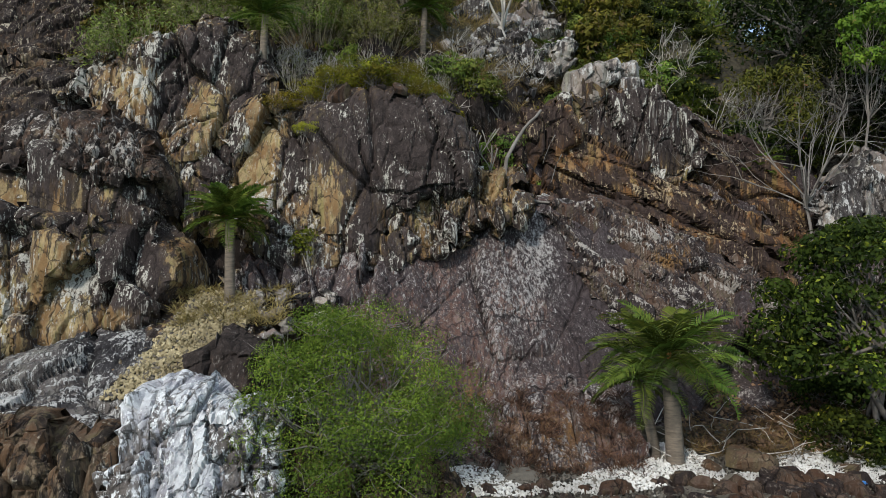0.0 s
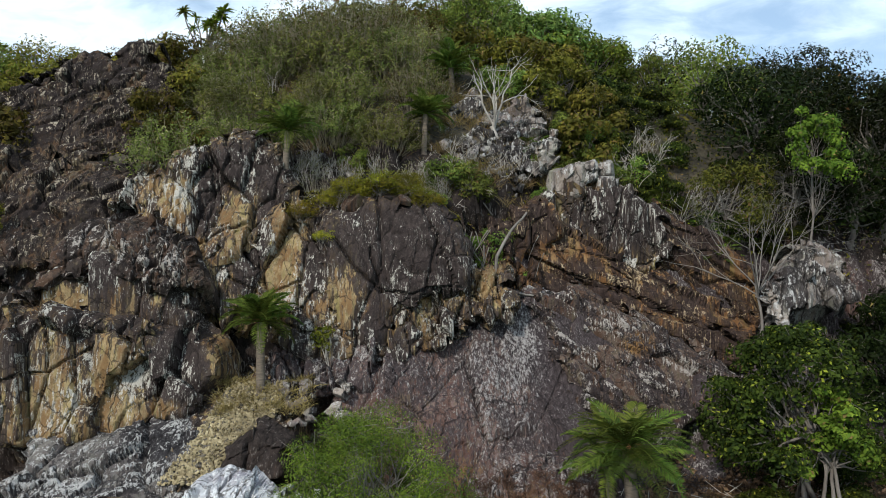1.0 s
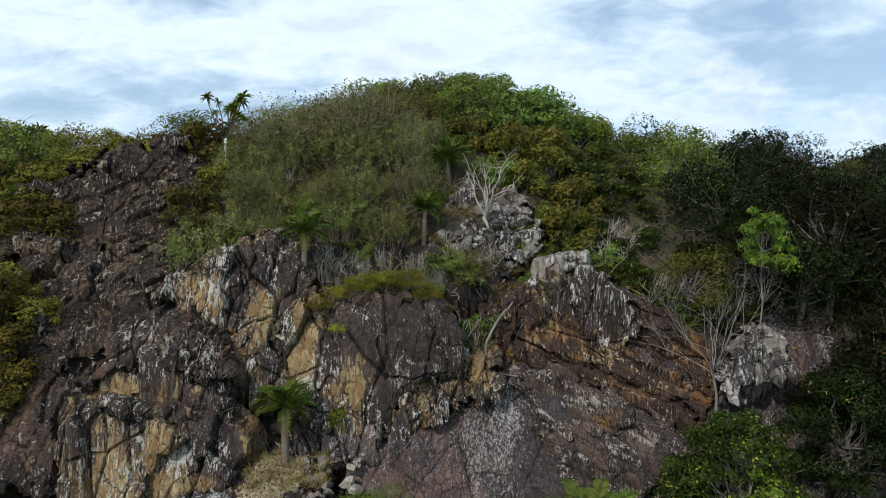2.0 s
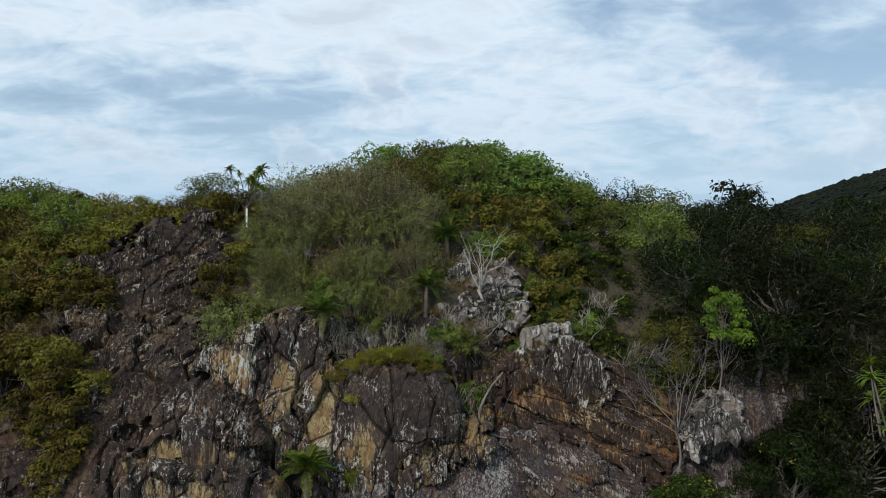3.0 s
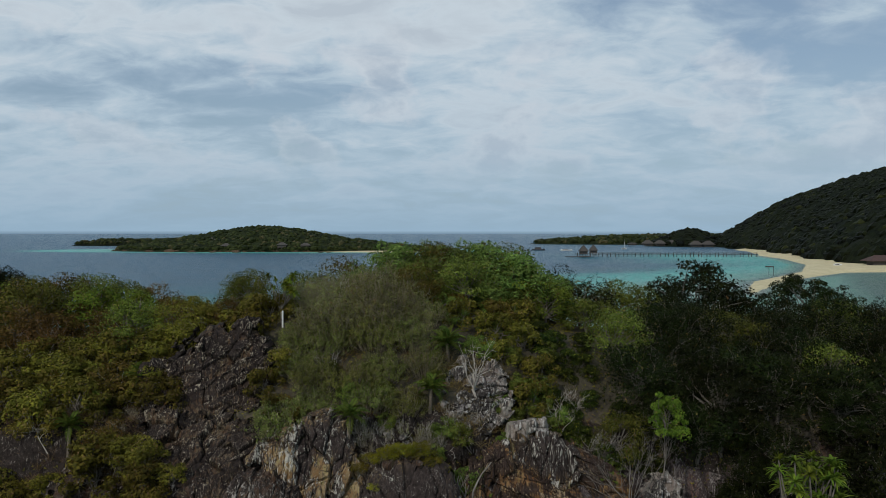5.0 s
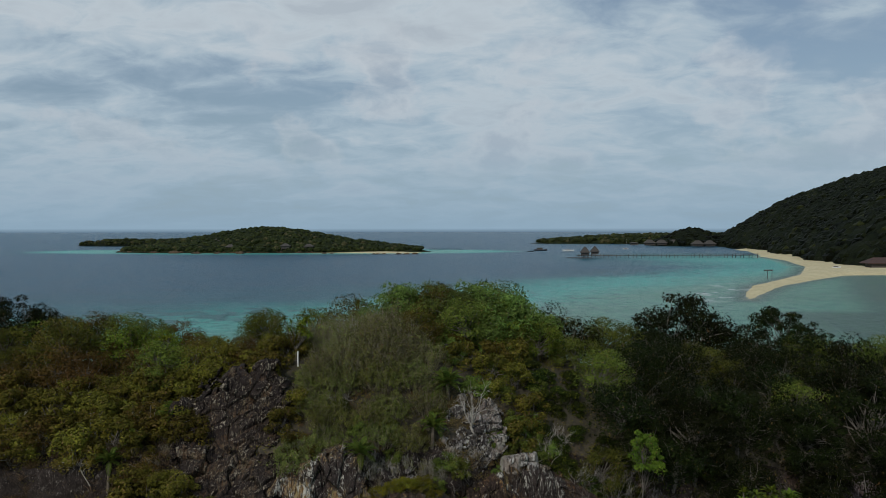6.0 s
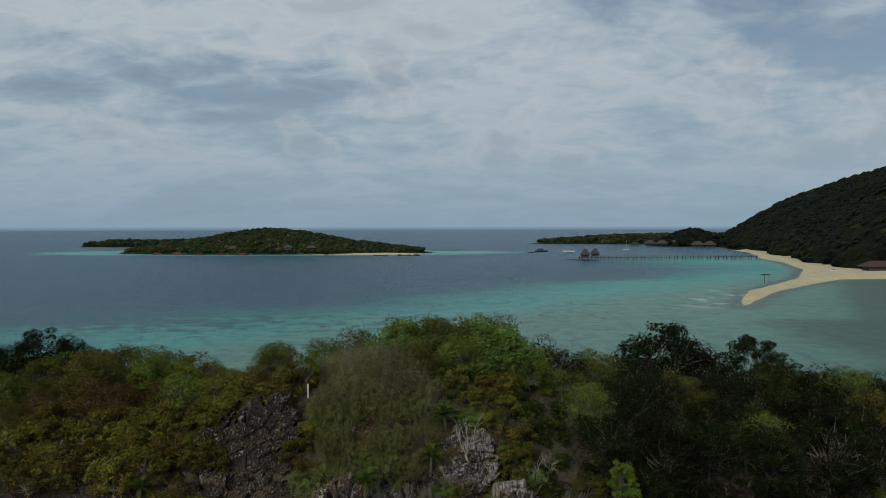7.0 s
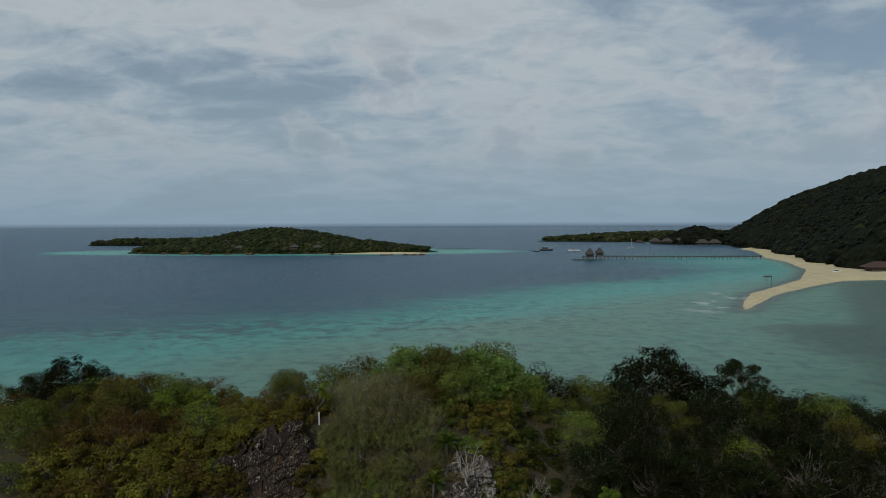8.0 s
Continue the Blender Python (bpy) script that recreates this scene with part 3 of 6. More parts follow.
def build_sea():
    xs = np.concatenate([-np.geomspace(4900, 160, 26), np.arange(-150, 420, 7.0), np.geomspace(430, 4900, 24)])
    ys = np.concatenate([-np.geomspace(4900, 40, 14), np.arange(-30, 700, 7.0), np.geomspace(710, 4950, 34)])
    Y, X = np.meshgrid(ys, xs, indexing="ij")
    x, y = X.ravel(), Y.ravel()
    s = 0.745 * (x + 58) - 0.667 * (y - 251)
    near = (222 - y) * 0.40 + 0.05 * x
    s = np.log(np.exp(np.clip(s / 22, -9, 9)) + np.exp(np.clip(near / 22, -9, 3.2))) * 22
    shallow = np.minimum(0.41 + np.where(s > 0, s / 300, s / 330), 0.70)
    east = np.clip((x - 95 - 0.45 * (y - 250)) / 55, 0, 1) * np.clip((520 - y) / 60, 0, 1)
    south = np.clip((x - 30) / 70, 0, 1) * np.clip((255 - y) / 45, 0, 1)
    shallow = np.maximum(shallow, 0.86 * np.maximum(east, south))
    shallow = np.maximum(shallow, 0.60 - np.hypot((x - 235) / 150, (y - 600) / 260) * 0.28)
    sand = sand_z(x, y)
    shallow = np.maximum(shallow, 0.93 + np.clip(sand, -9, 0) * 0.13)
    isle = ((x + 190) / 260) ** 2 + ((y - 850) / 100) ** 2
    shallow = np.maximum(shallow, np.clip(0.62 - (isle - 0.8) * 0.5, 0, 0.62))
    shallow = shallow * np.clip((1500 - y) / 500, 0.0, 1)
    surf = np.clip(1 - np.hypot(((x - 112) - 0.45 * (y - 290)) / 14, (y - 290) / 50), 0, 1) ** 0.5
    reef = np.exp(-((x + 70 - 0.5 * (y - 205)) / 85) ** 2 - ((y - 205 - 0.12 * (x + 70)) / 26) ** 2) + 0.9 * np.exp(-((x - 98) / 55) ** 2 - ((y - 428) / 55) ** 2) + 0.5 * np.exp(-((x - 35) / 40) ** 2 - ((y - 275) / 30) ** 2) + 0.7 * np.exp(-((x - 170) / 50) ** 2 - ((y - 520) / 60) ** 2)
    p = np.stack([x, y, 0 * x], 1)
    me = mesh_of("sea", p, grid_faces(len(ys), len(xs)), sea_material(), True, {"shallow": np.clip(shallow, 0, 1), "surf": surf, "reef": reef})
    thing("water", "calm tropical sea, deep blue to turquoise over shallow reef", "sea", kind="structure", me=me)


build_ground()
build_sea()


# ---- rock masses of the cliff ----
def blob(p, spots):
    """Sum of soft spots (x, z, half width, half height, strength) on the rock face."""
    total = np.zeros(len(p))
    for x, z, rx, rz, k in spots:
        d = ((p[:, 0] - x) / rx) ** 2 + ((p[:, 2] - z) / rz) ** 2
        total += k * np.exp(-d)
    return total


def off_line(line, x, z):
    """The distance of each place from a broken line."""
    best = np.full(x.shape, 99.0)
    for (x0, z0), (x1, z1) in zip(line[:-1], line[1:]):
        dx, dz = x1 - x0, z1 - z0
        s = np.clip(((x - x0) * dx + (z - z0) * dz) / (dx * dx + dz * dz), 0, 1)
        best = np.minimum(best, np.hypot(x - x0 - s * dx, z - z0 - s * dz))
    return best


def soften(a):
    """Evens a field on the grid out between neighbours."""
    a = np.pad(a, 1, mode="edge")
    a = 0.25 * a[:-2] + 0.5 * a[1:-1] + 0.25 * a[2:]
    return 0.25 * a[:, :-2] + 0.5 * a[:, 1:-1] + 0.25 * a[:, 2:]


def joined(f, key, n, least=140):
    """Numbers the connected patches of faces that share a key; patches with few faces go to a neighbour."""
    ids, g = np.unique(f + n * key[:, None], return_inverse=True)
    g = g.reshape(-1, 4)
    lab = np.arange(len(ids))
    while True:
        low = lab[g].min(1)
        fresh = lab.copy()
        for c in range(4):
            np.minimum.at(fresh, g[:, c], low)
        fresh = fresh[fresh]
        if (fresh == lab).all():
            break
        lab = fresh
    patch = np.unique(lab[g[:, 0]], return_inverse=True)[1]
    patch = np.where(np.bincount(patch)[patch] < least, -1, patch)
    while (patch < 0).any():
        at = np.full(n, -1)
        for c in range(4):
            np.maximum.at(at, f[:, c], patch)
        grown = np.where(patch < 0, at[f].max(1), patch)
        if (grown == patch).all():
            break
        patch = grown
    return patch


def rock(name, label, outline, plane, kind, seed, round_edge=0.45, step=0.05, blocks=(1.6, 0.55, 0.17), relief=(0.34, 0.12, 0.022), joint=0.14, beds=None, crust=(), fresh=(), deep=2.2, ragged=0.22, bulge=0.0, rust=(), patchy=1.0, cracks=()):
    """One mass of rock. outline: corners (x, z) of its face; plane: depth y at the height z there, and its slope along x and z.
    The edge rolls back into the hill; the face breaks into flat facets of three sizes. beds: (squeeze along, squeeze across, tilt in degrees) for layered rock."""
    y0, z0, sx, sz, x0 = plane
    ox, oz = [c[0] for c in outline], [c[1] for c in outline]
    dz = step / math.sqrt(1 + sz * sz)
    xs, zs = np.arange(min(ox) - 0.65, max(ox) + 0.7, step), np.arange(min(oz) - 0.65, max(oz) + 0.7, dz)
    Z, X = np.meshgrid(zs, xs, indexing="ij")
    x, z = X.ravel(), Z.ravel()
    q = np.stack([x, 0 * x, z], 1)
    notch = cells(q / 0.62 + seed, seed + 3)[2] - 0.5
    d = inside(list(outline), x, z) + 0.6 * ragged + ragged * (1.6 * notch + 0.5 * fbm(q * 1.3 + seed, 3, seed))
    r = np.clip(1 - d / round_edge, 0, 1)
    y = y0 + sx * (x - x0) + sz * (z - z0) + round_edge * (1 - np.sqrt(np.maximum(1 - r * r, 0))) + np.clip(-d, 0, 1) * deep * 2.2 - bulge * np.clip(d, 0, 2) ** 0.5
    p = np.stack([x, y, z - 5 * np.clip(-d - 0.13, 0, 1)], 1)
    g = p.reshape(len(zs), len(xs), 3)
    n = np.cross(np.gradient(g, axis=1), np.gradient(g, axis=0)).reshape(-1, 3)
    n /= np.linalg.norm(n, axis=1)[:, None] + 1e-9
    w = np.stack([x, y0 + 0.25 * (y - y0), z], 1) + seed * 3.7
    along, across, tilt = beds or (1.2, 0.6, 0.0)
    c, s = math.cos(radians(tilt)), math.sin(radians(tilt))
    w = np.stack([(w[:, 0] * c + w[:, 2] * s) * along, w[:, 1], (-w[:, 0] * s + w[:, 2] * c) * across], 1)
    w = w + 0.09 * np.stack([fbm(w * 1.1, 3, seed + j) for j in (1, 2, 3)], 1)
    f1, j1, own1 = facets(w, blocks[0], seed, 1.3)
    f2, j2, own2 = facets(w, blocks[1], seed + 5, 1.2)
    f3, j3, own3 = facets(w, blocks[2], seed + 9)
    # some stretches are whole, others shattered
    broken = np.clip(0.55 + 1.5 * fbm(w * 0.55, 3, seed + 14), 0.12, 1.5)
    out = relief[0] * f1 + broken * (relief[1] * f2 + relief[2] * f3) + 0.10 * fbm(w * 0.8, 3, seed + 4) - joint * (j1 + 0.5 * broken * j2)
    # the great cracks, open and slightly stepped
    for line in cracks:
        far = off_line(line, x + 0.10 * fbm(q * 2.1, 3, seed + 21), z + 0.10 * fbm(q * 2.1 + 5, 3, seed + 22))
        out = out - 0.16 * np.exp(-(far / 0.042) ** 2)
    # paler where the relief stands out from its smoothed form
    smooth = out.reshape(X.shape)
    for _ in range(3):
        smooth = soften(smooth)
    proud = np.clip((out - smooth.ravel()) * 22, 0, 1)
    p = p + n * (out * np.clip(1 + d / 0.14, 0.12, 1))[:, None]
    keep = (d > -0.28).reshape(len(zs), len(xs))
    f = grid_faces(len(zs), len(xs))
    f = f[keep.ravel()[f].all(1)]
    used, f = np.unique(f, return_inverse=True)
    p = p[used]
    crusts = np.clip(blob(p, crust) + patchy * (0.35 * (own1[used] - 0.5) + 0.25 * (own2[used] - 0.5)), -1, 1.3)
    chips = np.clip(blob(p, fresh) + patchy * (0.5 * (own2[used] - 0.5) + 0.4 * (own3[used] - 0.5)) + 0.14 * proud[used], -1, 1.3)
    foot = np.array([p[:, 0].mean(), p[:, 1].mean(), p[:, 2].min()])
    f = f.reshape(-1, 4)
    ob = thing(name, label, "rock", pose(*foot), "rock masses of the cliff")
    stains = blob(p, rust) if rust else np.zeros(len(p))
    # each block between the main joints is a piece of its own
    block_of = joined(f, np.unique(np.round(own1[used][f[:, 0]], 6), return_inverse=True)[1], len(p))
    for k in np.unique(block_of[block_of >= 0]):
        own, g = np.unique(f[block_of == k], return_inverse=True)
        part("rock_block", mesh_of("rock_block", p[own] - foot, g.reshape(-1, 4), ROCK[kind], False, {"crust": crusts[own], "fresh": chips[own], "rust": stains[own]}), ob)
    return ob


def build_rocks():
    # left buttress: a dark ledge over a split ochre wall
    rock("rock_ledge", "dark overhanging ledge of crusted rock", ((-11.3, 7.4), (-10.8, 7.9), (-9.4, 8.0), (-7.7, 7.7), (-7.0, 7.0), (-7.3, 6.4), (-8.3, 6.1), (-9.8, 6.1), (-11.0, 6.6)),
         (18.7, 7.5, 0, 0.15, 0), "ochre", 3, 0.4, crust=((-9.6, 7.8, 2.2, 0.4, 0.35), (-9.0, 6.6, 1.6, 0.6, -0.1), (-10.9, 6.8, 0.5, 0.5, -0.4)))
    rock("rock_wall", "split ochre rock wall with dark joints", ((-11.8, 6.8), (-9.5, 6.3), (-8.0, 6.2), (-8.0, 5.4), (-8.8, 5.0), (-9.2, 4.2), (-9.4, 3.5), (-10.3, 3.2), (-11.6, 3.3), (-11.9, 4.8)),
         (17.4, 5, 0, 0.2, 0), "ochre", 4, 0.35, crust=((-9.0, 6.2, 1.6, 0.4, 0.4), (-11.4, 5.6, 0.7, 0.8, 0.2), (-10.3, 4.5, 1.4, 1.1, -0.15)), fresh=((-9.9, 4.3, 0.6, 0.8, 0.3),), joint=0.16, cracks=(((-11.6, 4.9), (-10.4, 5.2), (-9.3, 5.9)), ((-10.6, 6.3), (-10.4, 5.2), (-10.9, 3.4))))
    rock("rock_wall", "dark crusted rock with a white scar", ((-8.1, 5.9), (-7.1, 6.2), (-6.3, 5.7), (-6.2, 5.0), (-7.0, 4.1), (-8.1, 3.5), (-9.3, 3.2), (-9.6, 4.1), (-8.9, 5.0)),
         (17.9, 4.8, 0, 0.35, 0), "ochre", 5, 0.4, crust=((-7.2, 5.1, 0.9, 1.0, 0.9), (-9.1, 4.0, 0.8, 0.8, -0.5), (-7.3, 4.2, 0.5, 0.25, -0.7)), fresh=((-8.35, 5.0, 0.50, 0.55, 0.95), (-7.1, 4.7, 0.3, 0.5, 0.35)))
    rock("rock_ledge", "rubbly grey rock ledge beneath the boulder", ((-11.3, 7.1), (-10.9, 8.2), (-10.3, 8.9), (-9.2, 9.4), (-7.5, 8.4), (-6.7, 7.4), (-7.4, 7.4), (-9.3, 7.8), (-10.6, 7.7)),
         (19.7, 9, 0, 0.9, 0), "dark", 7, 0.3, blocks=(0.7, 0.3, 0.13), relief=(0.16, 0.09, 0.05), fresh=((-9.3, 8.6, 1.4, 0.6, 0.40), (-7.4, 7.9, .5, .4, .3)))
    rock("boulder", "large boulder with pale rim and black streaks", ((-10.0, 9.8), (-9.5, 10.9), (-8.1, 11.4), (-6.5, 11.9), (-5.1, 11.7), (-4.7, 9.9), (-5.2, 8.7), (-6.1, 8.2), (-6.6, 7.4), (-7.3, 7.4), (-8.0, 8.1), (-9.3, 8.8)),
         (20.8, 10, 0, 0.4, 0), "ochre", 6, 0.6, crust=((-6.3, 10.9, 1.7, 0.6, 0.7), (-8.9, 9.9, 0.9, 0.7, 0.1), (-7.2, 9.9, 0.35, 1.0, 0.9), (-7.85, 9.7, 0.25, 0.9, -0.7), (-5.2, 9.6, 0.5, 1.0, 0.6), (-6.3, 9.4, 0.5, 0.9, -0.3)),
         fresh=((-9.4, 10.4, 0.5, 0.5, 0.4), (-8.2, 11.1, 0.7, 0.25, 0.4), (-7.9, 9.9, 0.25, 0.6, 0.35)), cracks=(((-9.4, 9.0), (-8.2, 9.0), (-7.2, 8.6), (-6.4, 9.0), (-5.0, 9.4)), ((-7.3, 11.4), (-7.0, 10.0), (-7.2, 8.6))))
    # the black dome in the middle
    rock("rock_rib", "yellow stained rock rib with a dark stripe", ((-7.1, 6.7), (-6.3, 7.8), (-5.3, 9.1), (-4.6, 9.5), (-3.5, 9.2), (-3.1, 7.7), (-2.3, 6.4), (-2.3, 5.3), (-3.3, 5.1), (-4.2, 5.3), (-5.3, 6.0), (-6.6, 6.2)),
         (20.1, 7.5, 0, 0.3, 0), "ochre", 9, 0.45, crust=((-3.75, 8.3, 0.35, 1.0, 0.9), (-5.7, 8.2, 0.5, 0.7, 0.8), (-4.7, 7.6, 0.45, 1.6, -0.5), (-2.7, 5.9, 0.6, 0.8, 0.2)), fresh=((-4.5, 8.8, 0.3, 0.5, 0.3),), cracks=(((-6.3, 7.5), (-5.2, 7.0), (-4.2, 7.4)), ((-4.2, 9.3), (-3.5, 8.2), (-3.2, 6.6)), ((-5.4, 6.6), (-4.0, 5.9), (-2.6, 6.1))))
    rock("rock_dome", "black streaked rock dome over a shaded overhang", ((-3.6, 9.4), (-2.4, 9.9), (-0.7, 9.8), (0.4, 8.9), (0.8, 7.6), (0.4, 7.1), (-0.7, 6.8), (-1.4, 6.3), (-1.6, 5.3), (-2.6, 5.3), (-3.2, 6.7), (-3.8, 8.3)),
         (19.9, 7.5, 0, 0.3, 0), "ochre", 8, 0.6, crust=((-1.2, 8.3, 1.9, 1.5, 0.85), (-2.9, 7.0, 0.5, 0.8, -0.25), (-2.0, 5.8, 0.5, 0.8, 0.6)), blocks=(2.6, 0.8, 0.2), relief=(0.16, 0.06, 0.03), bulge=0.15, fresh=((-1.2, 8.3, 2.4, 1.8, -0.15),), cracks=(((-3.2, 8.7), (-2.5, 7.8), (-1.76, 7.2), (-0.9, 7.07), (0.4, 7.2)), ((-1.76, 7.2), (-2.1, 8.4)), ((-0.4, 7.1), (-0.1, 8.8))))
    rock("rock_ledge", "broken ochre blocks beneath the dome", ((-1.6, 5.9), (-0.7, 6.9), (1.0, 7.6), (1.9, 7.6), (1.9, 6.7), (0.9, 6.2), (0.0, 5.7), (-1.4, 5.2)),
         (20.05, 6.5, 0, 0.5, 0), "ochre", 10, 0.25, blocks=(0.6, 0.3, 0.13), relief=(0.26, 0.10, 0.04), joint=0.14)
    rock("rock_wall", "rusty rock wall hung with roots", ((0.3, 7.9), (1.1, 8.5), (2.2, 9.0), (3.6, 9.9), (3.8, 8.9), (2.8, 7.9), (3.1, 6.9), (1.0, 6.4), (0.3, 6.8)),
         (22.5, 8.0, 0, 0.3, 0), "red", 28, 0.3, crust=((1.6, 8.7, 1.4, 0.4, 0.4), (3.3, 9.3, 0.6, 0.4, 0.5)), blocks=(0.9, 0.4, 0.14))
    # the long tilted slab
    rock("rock_slab", "huge smooth tilted slab of mauve grey rock", ((-3.0, 4.1), (-2.2, 4.8), (-0.9, 5.7), (1.1, 6.3), (2.7, 6.8), (4.0, 6.7), (5.6, 5.9), (7.7, 4.7), (8.1, 3.8), (6.7, 2.8), (5.5, 1.1), (4.2, 0.4), (2.1, 0.2), (0.6, 0.3), (-0.1, 1.2), (-1.7, 2.8)),
         (17.6, 1.36, 0.22, 0.63, 1.07), "slab", 11, 0.22, 0.06, (2.6, 0.7, 0.17), (0.16, 0.12, 0.06), 0.07, patchy=0.3, beds=(0.55, 1.3, 70),
         fresh=((1.3, 4.0, 0.5, 2.2, 0.20), (2.3, 4.6, 0.7, 1.4, 0.35), (2.6, 5.6, 0.5, 0.7, 0.35), (0.0, 3.0, 1.2, 1.2, -0.2), (5.8, 4.6, 2.6, 2.2, -0.6), (3, 1.2, 2, 0.9, -0.5)), ragged=0.2, rust=((2.6, 0.9, 2.2, 1.1, 1.0), (0.6, 1.6, 1.0, 1.2, 0.5), (4.4, 1.4, 0.8, 0.6, 0.5), (5.6, 4.6, 2.0, 1.0, 0.65), (-1.0, 3.6, 1.0, 1.2, 0.35)), crust=((5.4, 5.2, 2.6, 1.5, 0.95), (2.0, 6.0, 0.8, 0.5, 0.5), (4.8, 3.0, 1.8, 2.2, 0.5), (2.1, 0.9, 0.7, 0.5, 0.5), (-1.0, 5.0, 1.2, 0.5, 0.2)))
    rock("rock_bed", "dark seamed rock dipping across the slab", ((3.1, 6.7), (4.4, 6.75), (5.8, 6.1), (7.7, 5.1), (8.9, 4.4), (8.2, 3.6), (6.4, 3.2), (4.8, 3.8), (3.6, 4.9)),
         (17.38, 1.36, 0.22, 0.63, 1.07), "seam", 35, 0.18, 0.05, (1.1, 0.42, 0.15), (0.20, 0.12, 0.04), 0.10, beds=(0.35, 1.4, -32), ragged=0.35, fresh=((5.2, 5.9, 2.2, 0.35, 0.35), (8.2, 4.4, 0.8, 0.4, 0.4), (6.3, 4.8, 1.2, 0.4, 0.2)), rust=((6.1, 5.4, 0.6, 0.35, 0.9),))
    rock("rock_shelf", "dark blocky shelf at the slab edge", ((-5.1, 4.9), (-4.6, 5.3), (-3.1, 5.3), (-1.9, 5.5), (-0.9, 5.7), (-1.2, 5.0), (-2.5, 4.4), (-3.5, 4.1), (-4.7, 3.8)),
         (19.4, 5.2, 0, 0.6, 0), "slab", 12, 0.3, crust=((-3.6, 4.6, 2.0, 0.6, 0.4),), blocks=(0.8, 0.35, 0.14), fresh=((-2, 5.3, 1.2, .2, .3),))
    # red layered mass
    rock("rock_bed", "dark streaked face above the rusty layers", ((3.7, 10.0), (5.9, 10.3), (7.3, 9.8), (8.0, 8.5), (7.1, 7.6), (5.6, 7.9), (4.6, 8.6), (3.7, 9.1)),
         (23.4, 9, 0, 0.12, 0), "ochre", 13, 0.3, crust=((5.2, 9.5, 1.0, 0.8, 0.9), (6.8, 9.2, 0.7, 1.0, 0.6), (4.0, 9.6, 0.35, 0.5, -0.5)))
    rock("rock_bed", "brown layered rock dipping to the bare tree", ((7.3, 9.8), (8.9, 9.0), (10.3, 7.6), (11.4, 6.3), (10.8, 5.9), (9.2, 6.5), (7.3, 7.7)),
         (23.8, 8, 0, 0.12, 0), "red", 14, 0.3, beds=(0.3, 1.5, -32), crust=((8.6, 8.4, 1.0, 0.8, 0.5),))
    rock("rock_bed", "rusty orange rock bed in a long diagonal", ((1.6, 8.1), (2.6, 9.0), (3.8, 9.2), (4.7, 8.5), (7.0, 7.5), (8.9, 6.5), (10.7, 6.0), (10.2, 5.4), (7.6, 6.2), (5.7, 7.1), (3.6, 7.6), (1.7, 7.1)),
         (23.0, 8, 0, 0.12, 0), "red", 15, 0.3, blocks=(0.9, 0.4, 0.15), relief=(0.17, 0.10, 0.05), joint=0.08, beds=(0.3, 1.3, -27), crust=((4.8, 7.7, 0.7, 0.4, 0.5), (8, 6.4, 1, .3, .3)), fresh=((6.4, 7.4, 0.8, 0.3, 0.35), (9.3, 6.1, 1, .2, .3)))
    rock("rock_bed", "dark brown rock bed under the rusty layer", ((3.2, 7.8), (5.1, 7.2), (7.7, 6.2), (9.8, 5.2), (9.7, 4.5), (8.2, 5.1), (6.4, 5.9), (4.2, 6.7), (2.9, 6.9)),
         (22.6, 6.6, 0, 0.2, 0), "red", 16, 0.3, blocks=(0.9, 0.4, 0.15), relief=(0.17, 0.10, 0.05), joint=0.08, beds=(0.3, 1.3, -24), crust=((4.8, 6.8, 1.5, 0.5, 0.6), (8.5, 5.3, 1.0, 0.5, 0.6)))
    rock("rock_block", "pale squared block of grey and orange stone", ((3.9, 11.0), (4.8, 11.1), (4.8, 10.2), (3.9, 10.1)), (23.9, 10.5, 0, 0.05, 0), "tan", 17, 0.12, ragged=0.04, deep=1.2)
    rock("rock_block", "pale squared block stained orange at its foot", ((4.9, 11.2), (5.9, 11.3), (5.9, 10.3), (4.9, 10.2)), (23.8, 10.5, 0, 0.05, 0), "tan", 18, 0.12, ragged=0.04, deep=1.2, rust=((5.3, 10.35, 0.6, 0.3, 1.0),))
    # foot of the cliff on the shore
    rock("rock_shelf", "grey fissured rock shelf with pale veins", ((-10.6, 3.6), (-8.9, 3.5), (-7.6, 3.8), (-6.8, 3.9), (-6.3, 3.2), (-6.3, 2.7), (-6.0, 2.3), (-6.3, 1.8), (-7.2, 1.6), (-8.5, 1.6), (-10.4, 1.6)),
         (16.4, 3.0, 0, 1.4, 0), "shelf", 19, 0.3, 0.06, (1.1, 0.4, 0.15), (0.2, 0.1, 0.05), crust=((-7.4, 3.5, 0.9, 0.4, 0.7), (-9, 2.4, 1.4, 0.4, 0.2)), fresh=((-8.8, 2.8, 1.4, 0.5, 0.2),), beds=(0.5, 1.4, 14))
    rock("quartz_boulder", "big white quartz boulder with dark joints", ((-5.6, 2.2), (-5.3, 2.9), (-4.9, 3.1), (-4.5, 3.0), (-3.9, 2.6), (-3.4, 2.6), (-2.9, 2.5), (-2.9, 2.0), (-3.1, 1.5), (-3.3, 0.7), (-5.3, 0.7), (-5.7, 1.7)),
         (13.5, 2.5, 0, 0.5, 0), "white", 20, 0.4, 0.04, (0.75, 0.36, 0.12), (0.26, 0.13, 0.035), 0.15, rust=((-4.4, 0.8, 1.6, 0.45, 0.9), (-5.5, 1.7, 0.3, 0.6, 0.8)), crust=((-4.2, 0.9, 1.6, 0.5, 0.9), (-3.2, 2.0, 0.45, 0.7, 0.6), (-5.5, 1.5, 0.4, 0.6, 0.8), (-3.8, 2.45, 0.3, 0.2, 0.5)), bulge=0.25)
